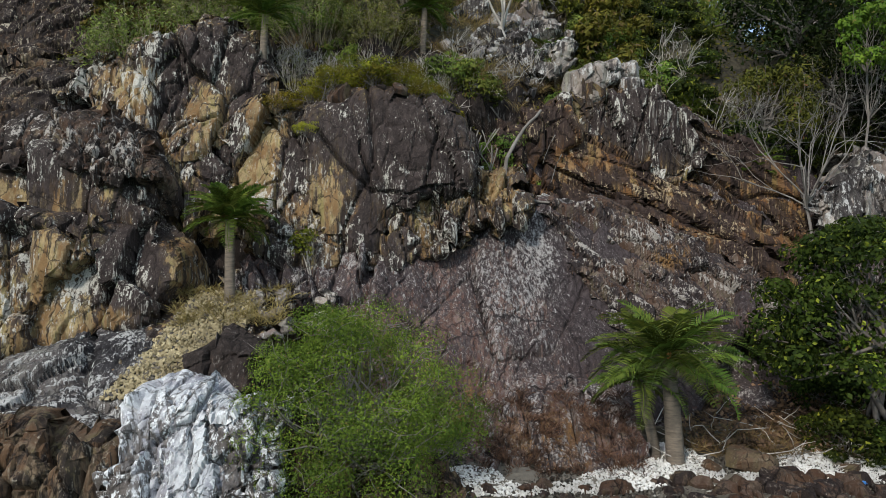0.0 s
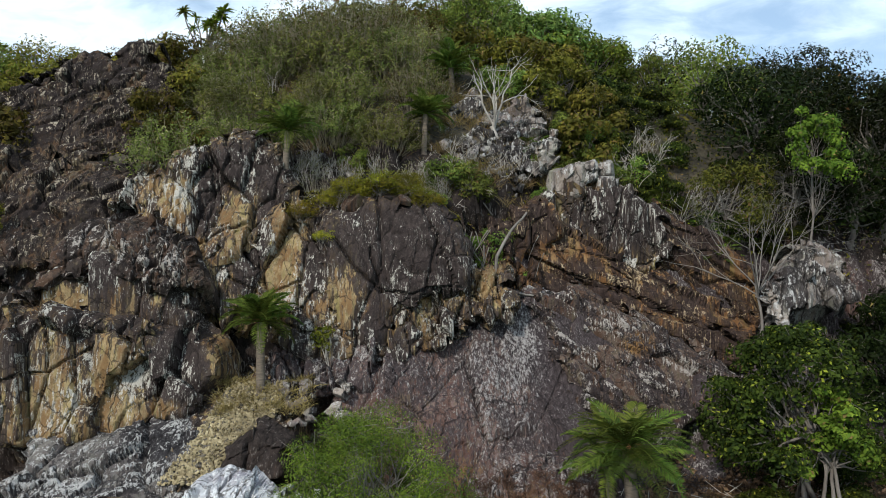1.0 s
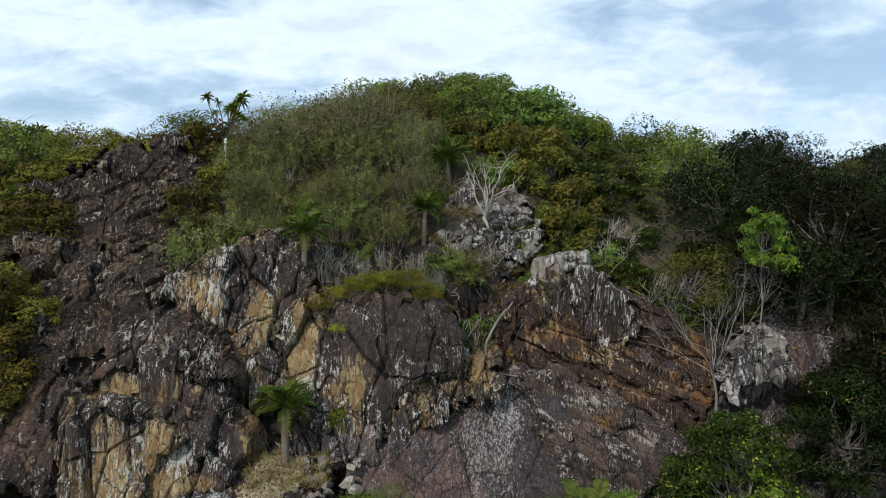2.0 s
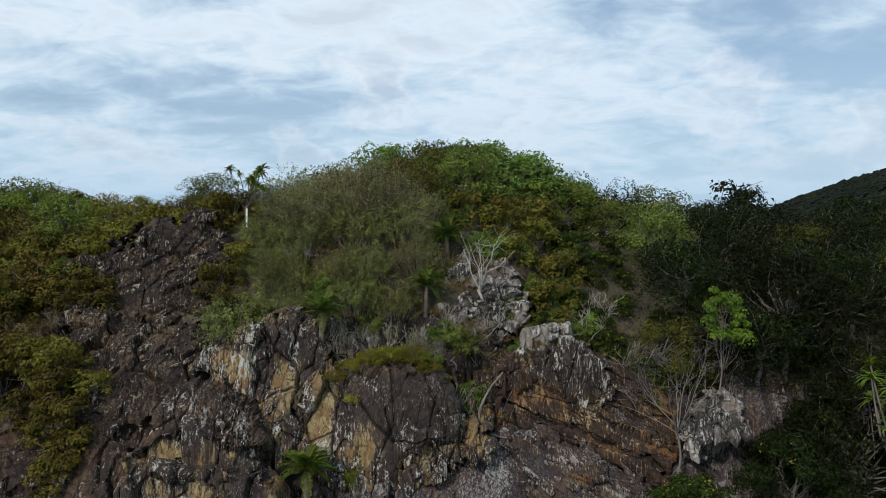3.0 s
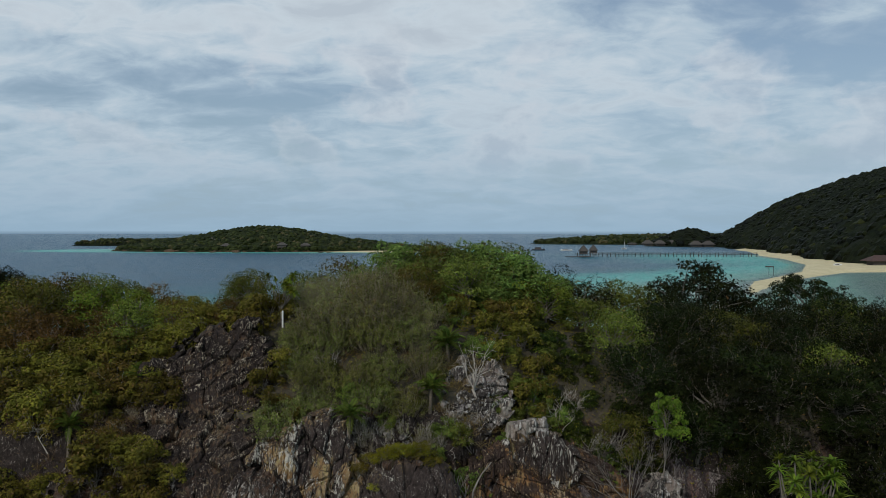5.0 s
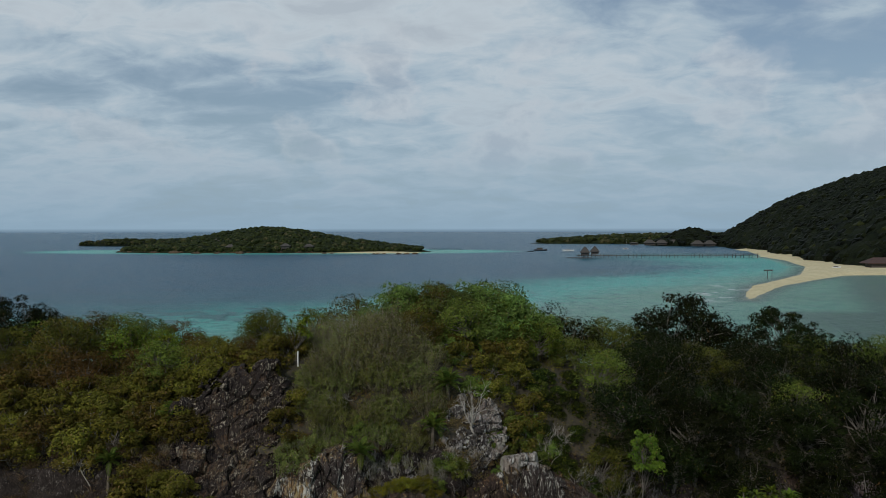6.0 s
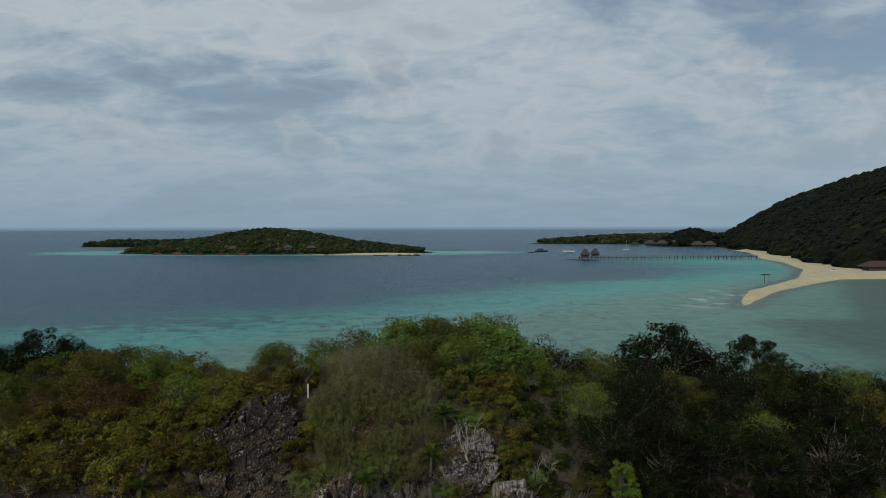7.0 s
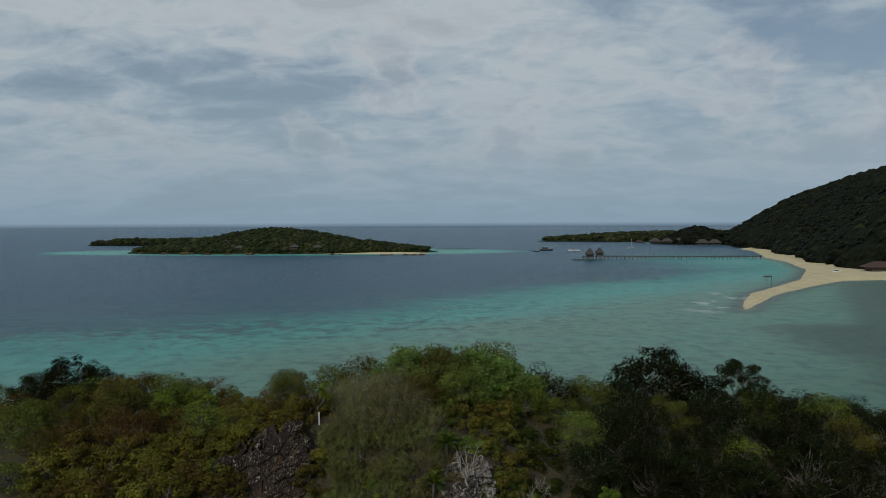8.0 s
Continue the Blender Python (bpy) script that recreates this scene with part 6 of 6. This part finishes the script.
    placed(rosette_tree("screw_pine", "screw pine with bright sword leaves near the shore", 46, heads, 0.75, 0.06, "bright", "rosette trees", 0.07), 19.0, 19.8)
    # white marker post
    s = Soup()
    s.tube([(0, 0, -0.9), (0, 0, 0.6), (0, 0, 0.63)], [0.06, 0.06, 0.02], 10)
    placed(thing("marker_post", "white painted marker post on the ridge", "post", me=s.mesh("marker_post", WHITE_PAINT)), -10.26, 30.9, z=16.15)


def build_litter(rng):
    n = 240
    x, y = rng.uniform(-9.5, 9, n), rng.uniform(21.9, 27, n)
    grass_thing("dry_grass", "tufts of dry straw-coloured grass on the slope", "dry", np.stack([x, y, ground_z(x, y)], 1), 0.45, 34, 51)
    n = 150
    x, y = rng.uniform(-30, -15, n), rng.uniform(21, 29, n)
    grass_thing("dry_grass", "tall dry grass between the shrubs", "dry", np.stack([x, y, ground_z(x, y)], 1), 0.8, 34, 52)
    n = 110
    x, y = rng.uniform(-0.2, 4.2, n), rng.uniform(23.8, 27.2, n)
    grass_thing("dry_grass", "straw-coloured dead fronds among the grey rubble", "dry", np.stack([x, y, ground_z(x, y) + 0.15], 1), 0.6, 26, 56, 0.8)
    n = 160
    x, y = rng.uniform(-28, -16.5, n), rng.uniform(21.5, 25.5, n)
    grass_thing("dry_grass", "brown dry grass on the bare western bank", "litter", np.stack([x, y, ground_z(x, y) + 0.1], 1), 0.7, 30, 57, 0.7)
    n = 60
    x, z = rng.uniform(-6.2, -3.6, n), rng.uniform(3.9, 4.7, n)
    grass_thing("dry_grass", "dead straw fronds round the cycad foot", "dry", np.stack([x, 17.4 + 1.5 * (z - 3.7), z], 1), 0.35, 26, 53, 0.9)
    n = 70
    x, y = rng.uniform(5.2, 9.5, n), rng.uniform(16.6, 18.6, n)
    grass_thing("dry_grass", "straw and dead fronds on the shore bank", "dry", np.stack([x, y, ground_z(x, y)], 1), 0.5, 26, 54, 1.2)
    n = 150
    x, z = rng.uniform(0.7, 4.1, n), rng.uniform(1.0, 2.4, n)
    grass_thing("dry_grass", "rusty dry grass at the foot of the slab", "litter", np.stack([x, 15.9 + 1.5 * (z - 1.35), z], 1), 0.24, 26, 55, 0.8)
    s, n = Soup(), 46000
    x, y = rng.uniform(-46, 26, n), rng.uniform(22.2, 41, n)
    s.leaves(np.stack([x, y, ground_z(x, y) + 0.45 * rng.random(n) ** 2 + 0.25 * fbm(np.stack([x, y, 0 * x], 1) * 0.6, 2, 4)], 1), np.tile((0, -0.3, 1.0), (n, 1)), 0.17, 0.08, rng, slim=True)
    thing("undergrowth", "low olive undergrowth covering the hill soil", "undergrowth", kind="stuff", me=s.mesh("undergrowth", LEAF["olive"]))
    s, n = Soup(), 5200
    x, y = rng.uniform(5.2, 14, n), rng.uniform(16.8, 20.6, n)
    s.leaves(np.stack([x, y, ground_z(x, y) + 0.05 + 0.22 * rng.random(n)], 1), np.tile((0, -0.5, 1.0), (n, 1)), 0.15, 0.08, rng)
    thing("leaf_litter", "brown fallen leaves covering the shore bank", "litter", kind="stuff", me=s.mesh("leaf_litter", LEAF["litter"]))
    s = Soup()
    t = np.linspace(0, 1, 8)
    s.tube(np.stack([0.24 * t, 0 * t, 0.03 * np.sin(3 * t)], 1), np.array([0.02, 0.045, 0.05, 0.048, 0.05, 0.046, 0.02, 0.018]), 10)
    thing("plastic_bottle", "crumpled blue plastic bottle among the stones", "bottle", pose(7.9, 15.1, float(ground_z(7.9, 15.1)) + 0.09, 0, 0, 20), me=s.mesh("plastic_bottle", BLUE, True))
    s = Soup()
    for _ in range(70):
        x, y = rng.uniform(4.8, 11, 1)[0], rng.uniform(15.8, 19.4, 1)[0]
        a = np.array([x, y, float(ground_z(x, y)) + 0.12])
        s.tube(limb(rng, a, a + (rng.normal(0, 0.6), rng.normal(0, 0.3), rng.uniform(0, 0.5)), 5, 0.2), np.linspace(0.016, 0.006, 5), 4)
    thing("fallen_twigs", "fallen grey twigs on the shore bank", "twigs", kind="stuff", me=s.mesh("fallen_twigs", PALE_BARK, True))


def build_plants():
    rng = np.random.default_rng(4)
    build_trees(rng)
    build_shrubs(rng)
    build_cycads(rng)
    build_bare(rng)
    build_litter(rng)


build_plants()


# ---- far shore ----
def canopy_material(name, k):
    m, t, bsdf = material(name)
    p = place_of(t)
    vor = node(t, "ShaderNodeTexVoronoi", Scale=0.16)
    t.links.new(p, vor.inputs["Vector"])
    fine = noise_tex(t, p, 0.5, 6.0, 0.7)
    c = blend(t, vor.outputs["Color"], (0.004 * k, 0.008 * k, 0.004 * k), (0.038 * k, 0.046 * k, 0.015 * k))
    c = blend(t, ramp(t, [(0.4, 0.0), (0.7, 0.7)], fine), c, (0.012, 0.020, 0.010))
    t.links.new(c, bsdf.inputs["Base Color"])
    bsdf.inputs["Roughness"].default_value = 0.95
    bsdf.inputs["Specular IOR Level"].default_value = 0.1
    bump(t, bsdf, fine, 1.0, 1.2)
    return m


# one canopy twice: the hill's copy has its shade in the colour
CANOPY = canopy_material("shaded_forest", 0.35)
ISLE = canopy_material("island_forest", 1.0)
SAND = plain_material("pale_sand", (0.64, 0.55, 0.33), (0.54, 0.45, 0.26), 0.08, 0.95, (1, 1, 1), 0.05)


def wooded(name, label, xs, ys, height, crown=7.0, lift=3.0, mat=None):
    """Wooded land: a height for each place, roughened by rounded tree crowns."""
    Y, X = np.meshgrid(ys, xs, indexing="ij")
    x, y = X.ravel(), Y.ravel()
    h = height(x, y)
    q = np.stack([x, y, 0 * x], 1)
    near, _, own, _ = cells(q / crown + 0.2 * fbm(q / crown, 2, 4)[:, None], 6)
    n2, _, _, _ = cells(q / crown * 2.3, 8)
    trees = (1 - near ** 2) * (0.55 + 0.9 * own) * lift + (1 - n2) * 0.35 * lift
    z = np.where(h > 1.0, h + trees * np.clip((h - 1) / 2.5, 0, 1), h)
    me = mesh_of(name, np.stack([x, y, z], 1), grid_faces(len(ys), len(xs)), mat or CANOPY, False)
    return thing(name, label, "hill", kind="structure", me=me)


def far_crowns(name, label, leaf, count, x0, x1, y0, y1, height, size, seed, rise=0.6):
    """Tree crowns over far wooded land: lumpy clumps, each a few bumps, as one object."""
    rng = np.random.default_rng(seed)
    bm = bmesh.new()
    bmesh.ops.create_icosphere(bm, subdivisions=1, radius=1.0)
    v = np.array([q.co for q in bm.verts])
    f = np.array([[q.index for q in face.verts] for face in bm.faces])
    bm.free()
    f = f[v[f].mean(1)[:, 2] > -0.35]
    used, f = np.unique(f, return_inverse=True)
    v, f = v[used], f.reshape(-1, 3)
    x, y = rng.uniform(x0, x1, count * 6), rng.uniform(y0, y1, count * 6)
    h = height(x, y)
    keep = np.nonzero(h > 1.2)[0][:count]
    x, y, h = x[keep], y[keep], h[keep]
    n = len(x)
    s = size * rng.uniform(0.55, 1.25, (n, 1, 1))
    bumps = 1 + 0.5 * fbm((v[None] * 1.6 + rng.uniform(0, 90, (n, 1, 3))).reshape(-1, 3), 2, seed).reshape(n, len(v), 1)
    p = v[None] * bumps * s * np.array([1, 1, 0.8]) + np.stack([x, y, h + rise * size * rng.uniform(0.3, 1.2, n)], 1)[:, None]
    faces = (f[None] + len(v) * np.arange(n)[:, None, None]).reshape(-1, 3)
    thing(name, label, "trees", kind="stuff", me=mesh_of(name, p.reshape(-1, 3), faces, LEAF[leaf]))


def hill_height(x, y):
    rise = (206 * (1 - np.exp(-np.maximum(x - coast_x(y), 0) / 330)) + np.minimum(x - coast_x(y), 0)) * np.clip((1500 - y) / 300, 0, 1)
    knoll = 23 * np.exp(-((x - 364) / 42) ** 2 - ((y - 1130) / 45) ** 2) - 2
    return np.maximum(rise + 9 * fbm(np.stack([x, y, 0 * x], 1) / 60, 3, 2) - 2, knoll)


def point_height(x, y):
    return 13 * (1 - ((x - 420) / 283) ** 2 - ((y - 1300) / 75) ** 2) - 0.5


def island_height(x, y):
    return 18 * np.exp(-((x + 195) / 85) ** 2 - ((y - 860) / 45) ** 2) + 7.0 * (1 - np.abs((x + 185) / 178) ** 4 - ((y - 845) / 58) ** 2) - 1


def cape_height(x, y):
    return 7 * (1 - ((x + 420) / 120) ** 4 - ((y - 1140) / 40) ** 2)


def build_far():
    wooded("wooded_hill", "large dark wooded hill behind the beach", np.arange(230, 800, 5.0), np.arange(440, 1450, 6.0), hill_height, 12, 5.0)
    far_crowns("hill_forest", "dense tree crowns on the far hill, shade in their colour", "forest", 6500, 235, 640, 445, 1300, hill_height, 4.6, 61)
    wooded("peninsula", "low wooded point across the bay", np.arange(140, 480, 4.0), np.arange(1180, 1420, 5.0), point_height, 8, 2.0, ISLE)
    far_crowns("point_trees", "low tree crowns on the point across the bay", "isle", 800, 140, 480, 1215, 1330, point_height, 4.6, 62)
    wooded("wooded_island", "low wooded island with rocky shore", np.arange(-430, 30, 3.5), np.arange(740, 980, 4.0), island_height, 8, 2.5, ISLE)
    far_crowns("island_trees", "tree crowns covering the low island", "isle", 2200, -375, 0, 775, 900, island_height, 3.2, 63)
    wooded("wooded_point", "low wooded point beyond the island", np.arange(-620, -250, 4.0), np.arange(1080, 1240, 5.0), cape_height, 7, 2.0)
    far_crowns("cape_trees", "low tree crowns on the cape behind the island", "isle", 420, -560, -280, 1095, 1180, cape_height, 3.4, 64)
    xs, ys = np.arange(-360, 40, 3.0), np.arange(746, 920, 3.0)
    Y, X = np.meshgrid(ys, xs, indexing="ij")
    z = 1.8 - 3.5 * (np.abs((X + 160) / 172) ** 3 + ((Y - 845) / 82) ** 2)
    z = z + 1.8 * np.exp(-((X + 45) / 50) ** 2 - ((Y - 788) / 22) ** 2)
    thing("island_beach", "thin pale beach round the island", "beach", kind="structure", me=mesh_of("island_beach", np.stack([X.ravel(), Y.ravel(), np.maximum(z, -2).ravel()], 1), grid_faces(len(ys), len(xs)), SAND, True))
    # sand spit
    xs, ys = np.arange(90, 420, 3.0), np.arange(255, 900, 3.0)
    Y, X = np.meshgrid(ys, xs, indexing="ij")
    z = sand_z(X, Y) + 0.25 * fbm(np.stack([X.ravel(), Y.ravel(), 0 * X.ravel()], 1) / 14, 3, 5).reshape(X.shape)
    beach = np.minimum((X - coast_x(Y) + 10) * 0.12, 3.0)
    z = np.maximum(z, np.where(Y > 448, beach, -9))
    z = np.maximum(z, -3)
    thing("sand_spit", "pale sand spit and beach in the bay", "beach", kind="structure", me=mesh_of("sand_spit", np.stack([X.ravel(), Y.ravel(), z.ravel()], 1), grid_faces(len(ys), len(xs)), SAND, True))


def roof(soup, x, y, z, w, d, h, tilt=0.0):
    """A hipped thatched roof with a thick eave; its ridge runs along x."""
    r = max(w - d, 0.15 * w) / 2
    v = [(x - w / 2, y - d / 2, z), (x + w / 2, y - d / 2, z), (x + w / 2, y + d / 2, z), (x - w / 2, y + d / 2, z),
         (x - w / 2, y - d / 2, z + 0.35), (x + w / 2, y - d / 2, z + 0.35), (x + w / 2, y + d / 2, z + 0.35), (x - w / 2, y + d / 2, z + 0.35), (x - r, y, z + h), (x + r, y, z + h)]
    soup.add(v, [(0, 3, 2, 1), (0, 1, 5, 4), (1, 2, 6, 5), (2, 3, 7, 6), (3, 0, 4, 7), (4, 5, 9, 8), (6, 7, 8, 9), (5, 6, 9, 9), (7, 4, 8, 8)])


def hut(name, label, at, w, d, wall, h, stilts=2.0, mat=None, group="huts by the bay", posts=6):
    """A hut on stilts: floor, walls, thatched roof and legs as parts."""
    ob = thing(name, label, "hut", pose(*at), group)
    r, b, f = Soup(), Soup(), Soup()
    roof(r, 0, 0, stilts + wall, w * 1.15, d * 1.25, h)
    part("roof", mesh_quads("roof", r, mat or THATCH), ob)
    b.box((-w * 0.46, -d * 0.42, stilts + 0.25), (w * 0.46, d * 0.42, stilts + wall + 0.05))
    house_wall = part("wall", b.mesh("wall", TIMBER), ob)
    door = Soup()
    door.box((-0.6, -d * 0.42 - 0.06, stilts + 0.25), (0.6, -d * 0.42 + 0.02, stilts + 0.25 + min(2.1, wall * 0.8)))
    part("door", door.mesh("door", HULL), house_wall, "dark doorway boards")
    f.box((-w * 0.5, -d * 0.5, stilts), (w * 0.5, d * 0.5, stilts + 0.25))
    part("floor_deck", f.mesh("floor_deck", TIMBER), ob)
    leg = Soup()
    leg.box((-0.16, -0.16, -2.0), (0.16, 0.16, stilts))
    me = leg.mesh("stilt", TIMBER)
    for k in range(posts):
        q = part("stilt", me, ob)
        q.location = (w * (-0.42 + 0.84 * (k // 2) / (posts / 2 - 1)), d * (-0.4 if k % 2 else 0.4), 0)
    return ob


def mesh_quads(name, soup, mat):
    """A mesh in which a face may repeat a corner to stand for a triangle."""
    v, f = np.concatenate(soup.v), np.concatenate(soup.f)
    bm = bmesh.new()
    vs = [bm.verts.new(c) for c in v]
    for face in f:
        bm.faces.new([vs[i] for i in dict.fromkeys(int(i) for i in face)])
    me = bpy.data.meshes.new(name)
    bm.to_mesh(me)
    bm.free()
    me.materials.append(mat)
    return me


def hull_mesh(name, length, beam, height, mat):
    """An open boat hull with raised bow and stern."""
    n, s = 13, Soup()
    t = np.linspace(-1, 1, n)
    half = beam / 2 * (1 - np.abs(t) ** 2.6)
    top = height * (0.55 + 0.45 * np.abs(t) ** 2.5)
    rings = [np.stack([t * length / 2, k * half, z], 1) for k, z in ((-1.0, top), (-0.75, 0 * t - 0.1), (0, 0 * t - 0.4), (0.75, 0 * t - 0.1), (1.0, top), (0.82, top - 0.05), (0, 0 * t + 0.45 * height), (-0.82, top - 0.05))]
    v = np.stack(rings, 1).reshape(-1, 3)
    f = [(i * 8 + k, i * 8 + (k + 1) % 8, (i + 1) * 8 + (k + 1) % 8, (i + 1) * 8 + k) for i in range(n - 1) for k in range(8)]
    s.add(v, f)
    return s.mesh(name, mat, True)


def boat(label, at, length, turn, mat, cabin=0.0, mast=0.0):
    ob = thing("boat", label, "boat", pose(*at, 0, 0, turn), "boats in the bay")
    part("hull", hull_mesh("hull", length, length * 0.26, length * 0.13, mat), ob)
    if cabin:
        c = Soup()
        c.box((-length * 0.28, -length * 0.09, length * 0.06), (length * 0.14, length * 0.09, length * 0.06 + cabin))
        house = part("cabin", c.mesh("cabin", TIMBER), ob)
        c = Soup()
        c.box((-length * 0.32, -length * 0.11, length * 0.06 + cabin), (length * 0.18, length * 0.11, length * 0.06 + cabin + 0.2))
        part("cabin_roof", c.mesh("cabin_roof", mat), house)
    if mast:
        c = Soup()
        c.tube([(length * 0.1, 0, 0.3), (length * 0.1, 0, mast)], [0.14, 0.07], 6)
        part("mast", c.mesh("mast", WHITE_PAINT), ob)
    return ob


def build_bay():
    # jetty
    ob = thing("jetty", "long grey timber jetty on piles", "jetty", pose(0, 0, 0))
    deck, x0, x1, y0, y1 = Soup(), 113.0, 266.0, 640.0, 643.0
    deck.box((x0, y0, 2.3), (x1, y0 + 3.0, 2.95))
    part("deck", deck.mesh("deck", TIMBER), ob)
    rail = Soup()
    rail.box((x0 + 12, y0 - 0.08, 3.75), (x1, y0 + 0.08, 3.9))
    part("rail", rail.mesh("rail", TIMBER), ob)
    pile = Soup()
    pile.tube([(0, 0, -2.5), (0, 0, 2.7), (0, 0, 3.9)], [0.34, 0.34, 0.22], 6)
    me = pile.mesh("jetty_post", TIMBER, True)
    for k in range(44):
        q = part("jetty_post", me, ob)
        q.location = (x0 + 2 + k * (x1 - x0 - 3) / 43, y0 + (0.15 if k % 2 else 2.8), 0)
    landing = Soup()
    landing.box((104.0, 634.0, 0.5), (124.0, 639.0, 0.9))
    part("landing", landing.mesh("landing", TIMBER), ob)
    hut("jetty_hut", "open thatched pavilion at the end of the jetty", (119.0, 637.0, 0), 6.4, 6.4, 2.2, 5.2, 2.7)
    hut("jetty_hut", "thatched pavilion behind the first", (132.0, 662.0, 0), 6.2, 6.2, 2.2, 5.0, 2.7)
    # stilt houses below the wooded point
    for k, (x, y) in enumerate(((293, 1096), (310, 1096), (327, 1096), (336, 1018), (352, 1018))):
        hut("stilt_house", "thatched stilt house over the water", (x, y, 0), 14.0, 9.0, 2.4, 5.2, 1.6)
    hut("stilt_house", "low pale hut over the water", (272.0, 1100.0, 0), 11.0, 7.0, 2.2, 1.5, 1.8, TIMBER)
    # long house behind the beach
    hut("long_house", "long brown-roofed beach house", (271.0, 455.0, 1.0), 26.0, 9.0, 2.6, 3.6, 0.3, RED_ROOF, "houses on the beach", 8)
    # houses on the island
    for x, y, z in ((-222, 797, 3.0), (-164, 796, 4.0), (-140, 798, 3.5), (-242, 822, 9.0)):
        hut("island_house", "small thatched house among island trees", (x, y, z), 9.0, 6.0, 2.4, 3.0, 0.6, group="houses on the island")
    # boats
    boat("dark wooden fishing boat at anchor", (110, 866, 0.3), 15, 8, HULL, 2.2, 5.0)
    boat("small dark boat at anchor", (95, 832, 0.2), 7, -5, HULL)
    boat("white slender boat at anchor", (138, 845, 0.3), 13, 3, WHITE_PAINT, 0.8)
    boat("white sailing boat with bare mast", (219, 922, 0.3), 8, 20, WHITE_PAINT, 0.8, 12)
    boat("small white boat drawn up on the beach", (238.0, 452.0, 1.4), 6, 15, WHITE_PAINT, 0.6)
    # sign on two posts in the shallows
    ob = thing("swing_frame", "dark timber frame on two posts in the shallows", "frame", pose(163, 367, 0))
    top = Soup()
    top.box((-3.4, -0.3, 4.2), (0.8, 0.3, 4.8))
    part("beam", top.mesh("beam", TIMBER), ob)
    post = Soup()
    post.tube([(0, 0, -1.5), (0, 0, 4.3)], [0.12, 0.12], 6)
    me = post.mesh("post", TIMBER)
    for x in (-1.6, 0.6):
        part("post", me, ob).location = (x, 0, 0)
    # small jetty at the island
    ob = thing("island_jetty", "small pile jetty at the island beach", "jetty", pose(0, 0, 0))
    deck = Soup()
    deck.box((-16, 878, 1.6), (22, 880, 1.9))
    part("deck", deck.mesh("deck", TIMBER), ob)
    for k in range(16):
        part("jetty_post", post.mesh("jetty_post", TIMBER) if k == 0 else me, ob).location = (-15 + 2.4 * k, 879, -2)
    # reef rocks off the island
    stones = [stone_mesh("reef_rock", 80 + k, ROCK["brown"], 0.35, 16) for k in range(3)]
    rng = np.random.default_rng(71)
    for k in range(34):
        x = -345 + 6.6 * k + rng.uniform(-2, 2)
        thing("reef_rock", "low brown rock along the island shore", "rock", pose(x, 789 + 0.0011 * (x + 190) ** 2 + rng.uniform(-3, 3), 0.4, 0, 0, 50 * k) @ Matrix.Scale(rng.uniform(5, 10), 4), "reef rocks", me=stones[k % 3])
    for k, (x, y, s) in enumerate(((-68, 748, 7), (-63, 750, 9), (-58, 752, 6), (-44, 748, 10), (-36, 751, 12), (-28, 751, 9), (-250, 776, 14), (-230, 774, 12), (-205, 771, 14), (-120, 768, 8), (-112, 770, 6), (-275, 784, 16), (-300, 792, 14), (-320, 884, 12))):
        thing("reef_rock", "low dark reef rock off the island", "rock", pose(x, y, 0.1, 0, 0, 40 * k) @ Matrix.Scale(s, 4), "reef rocks", me=stones[k % 3])


build_far()
build_bay()
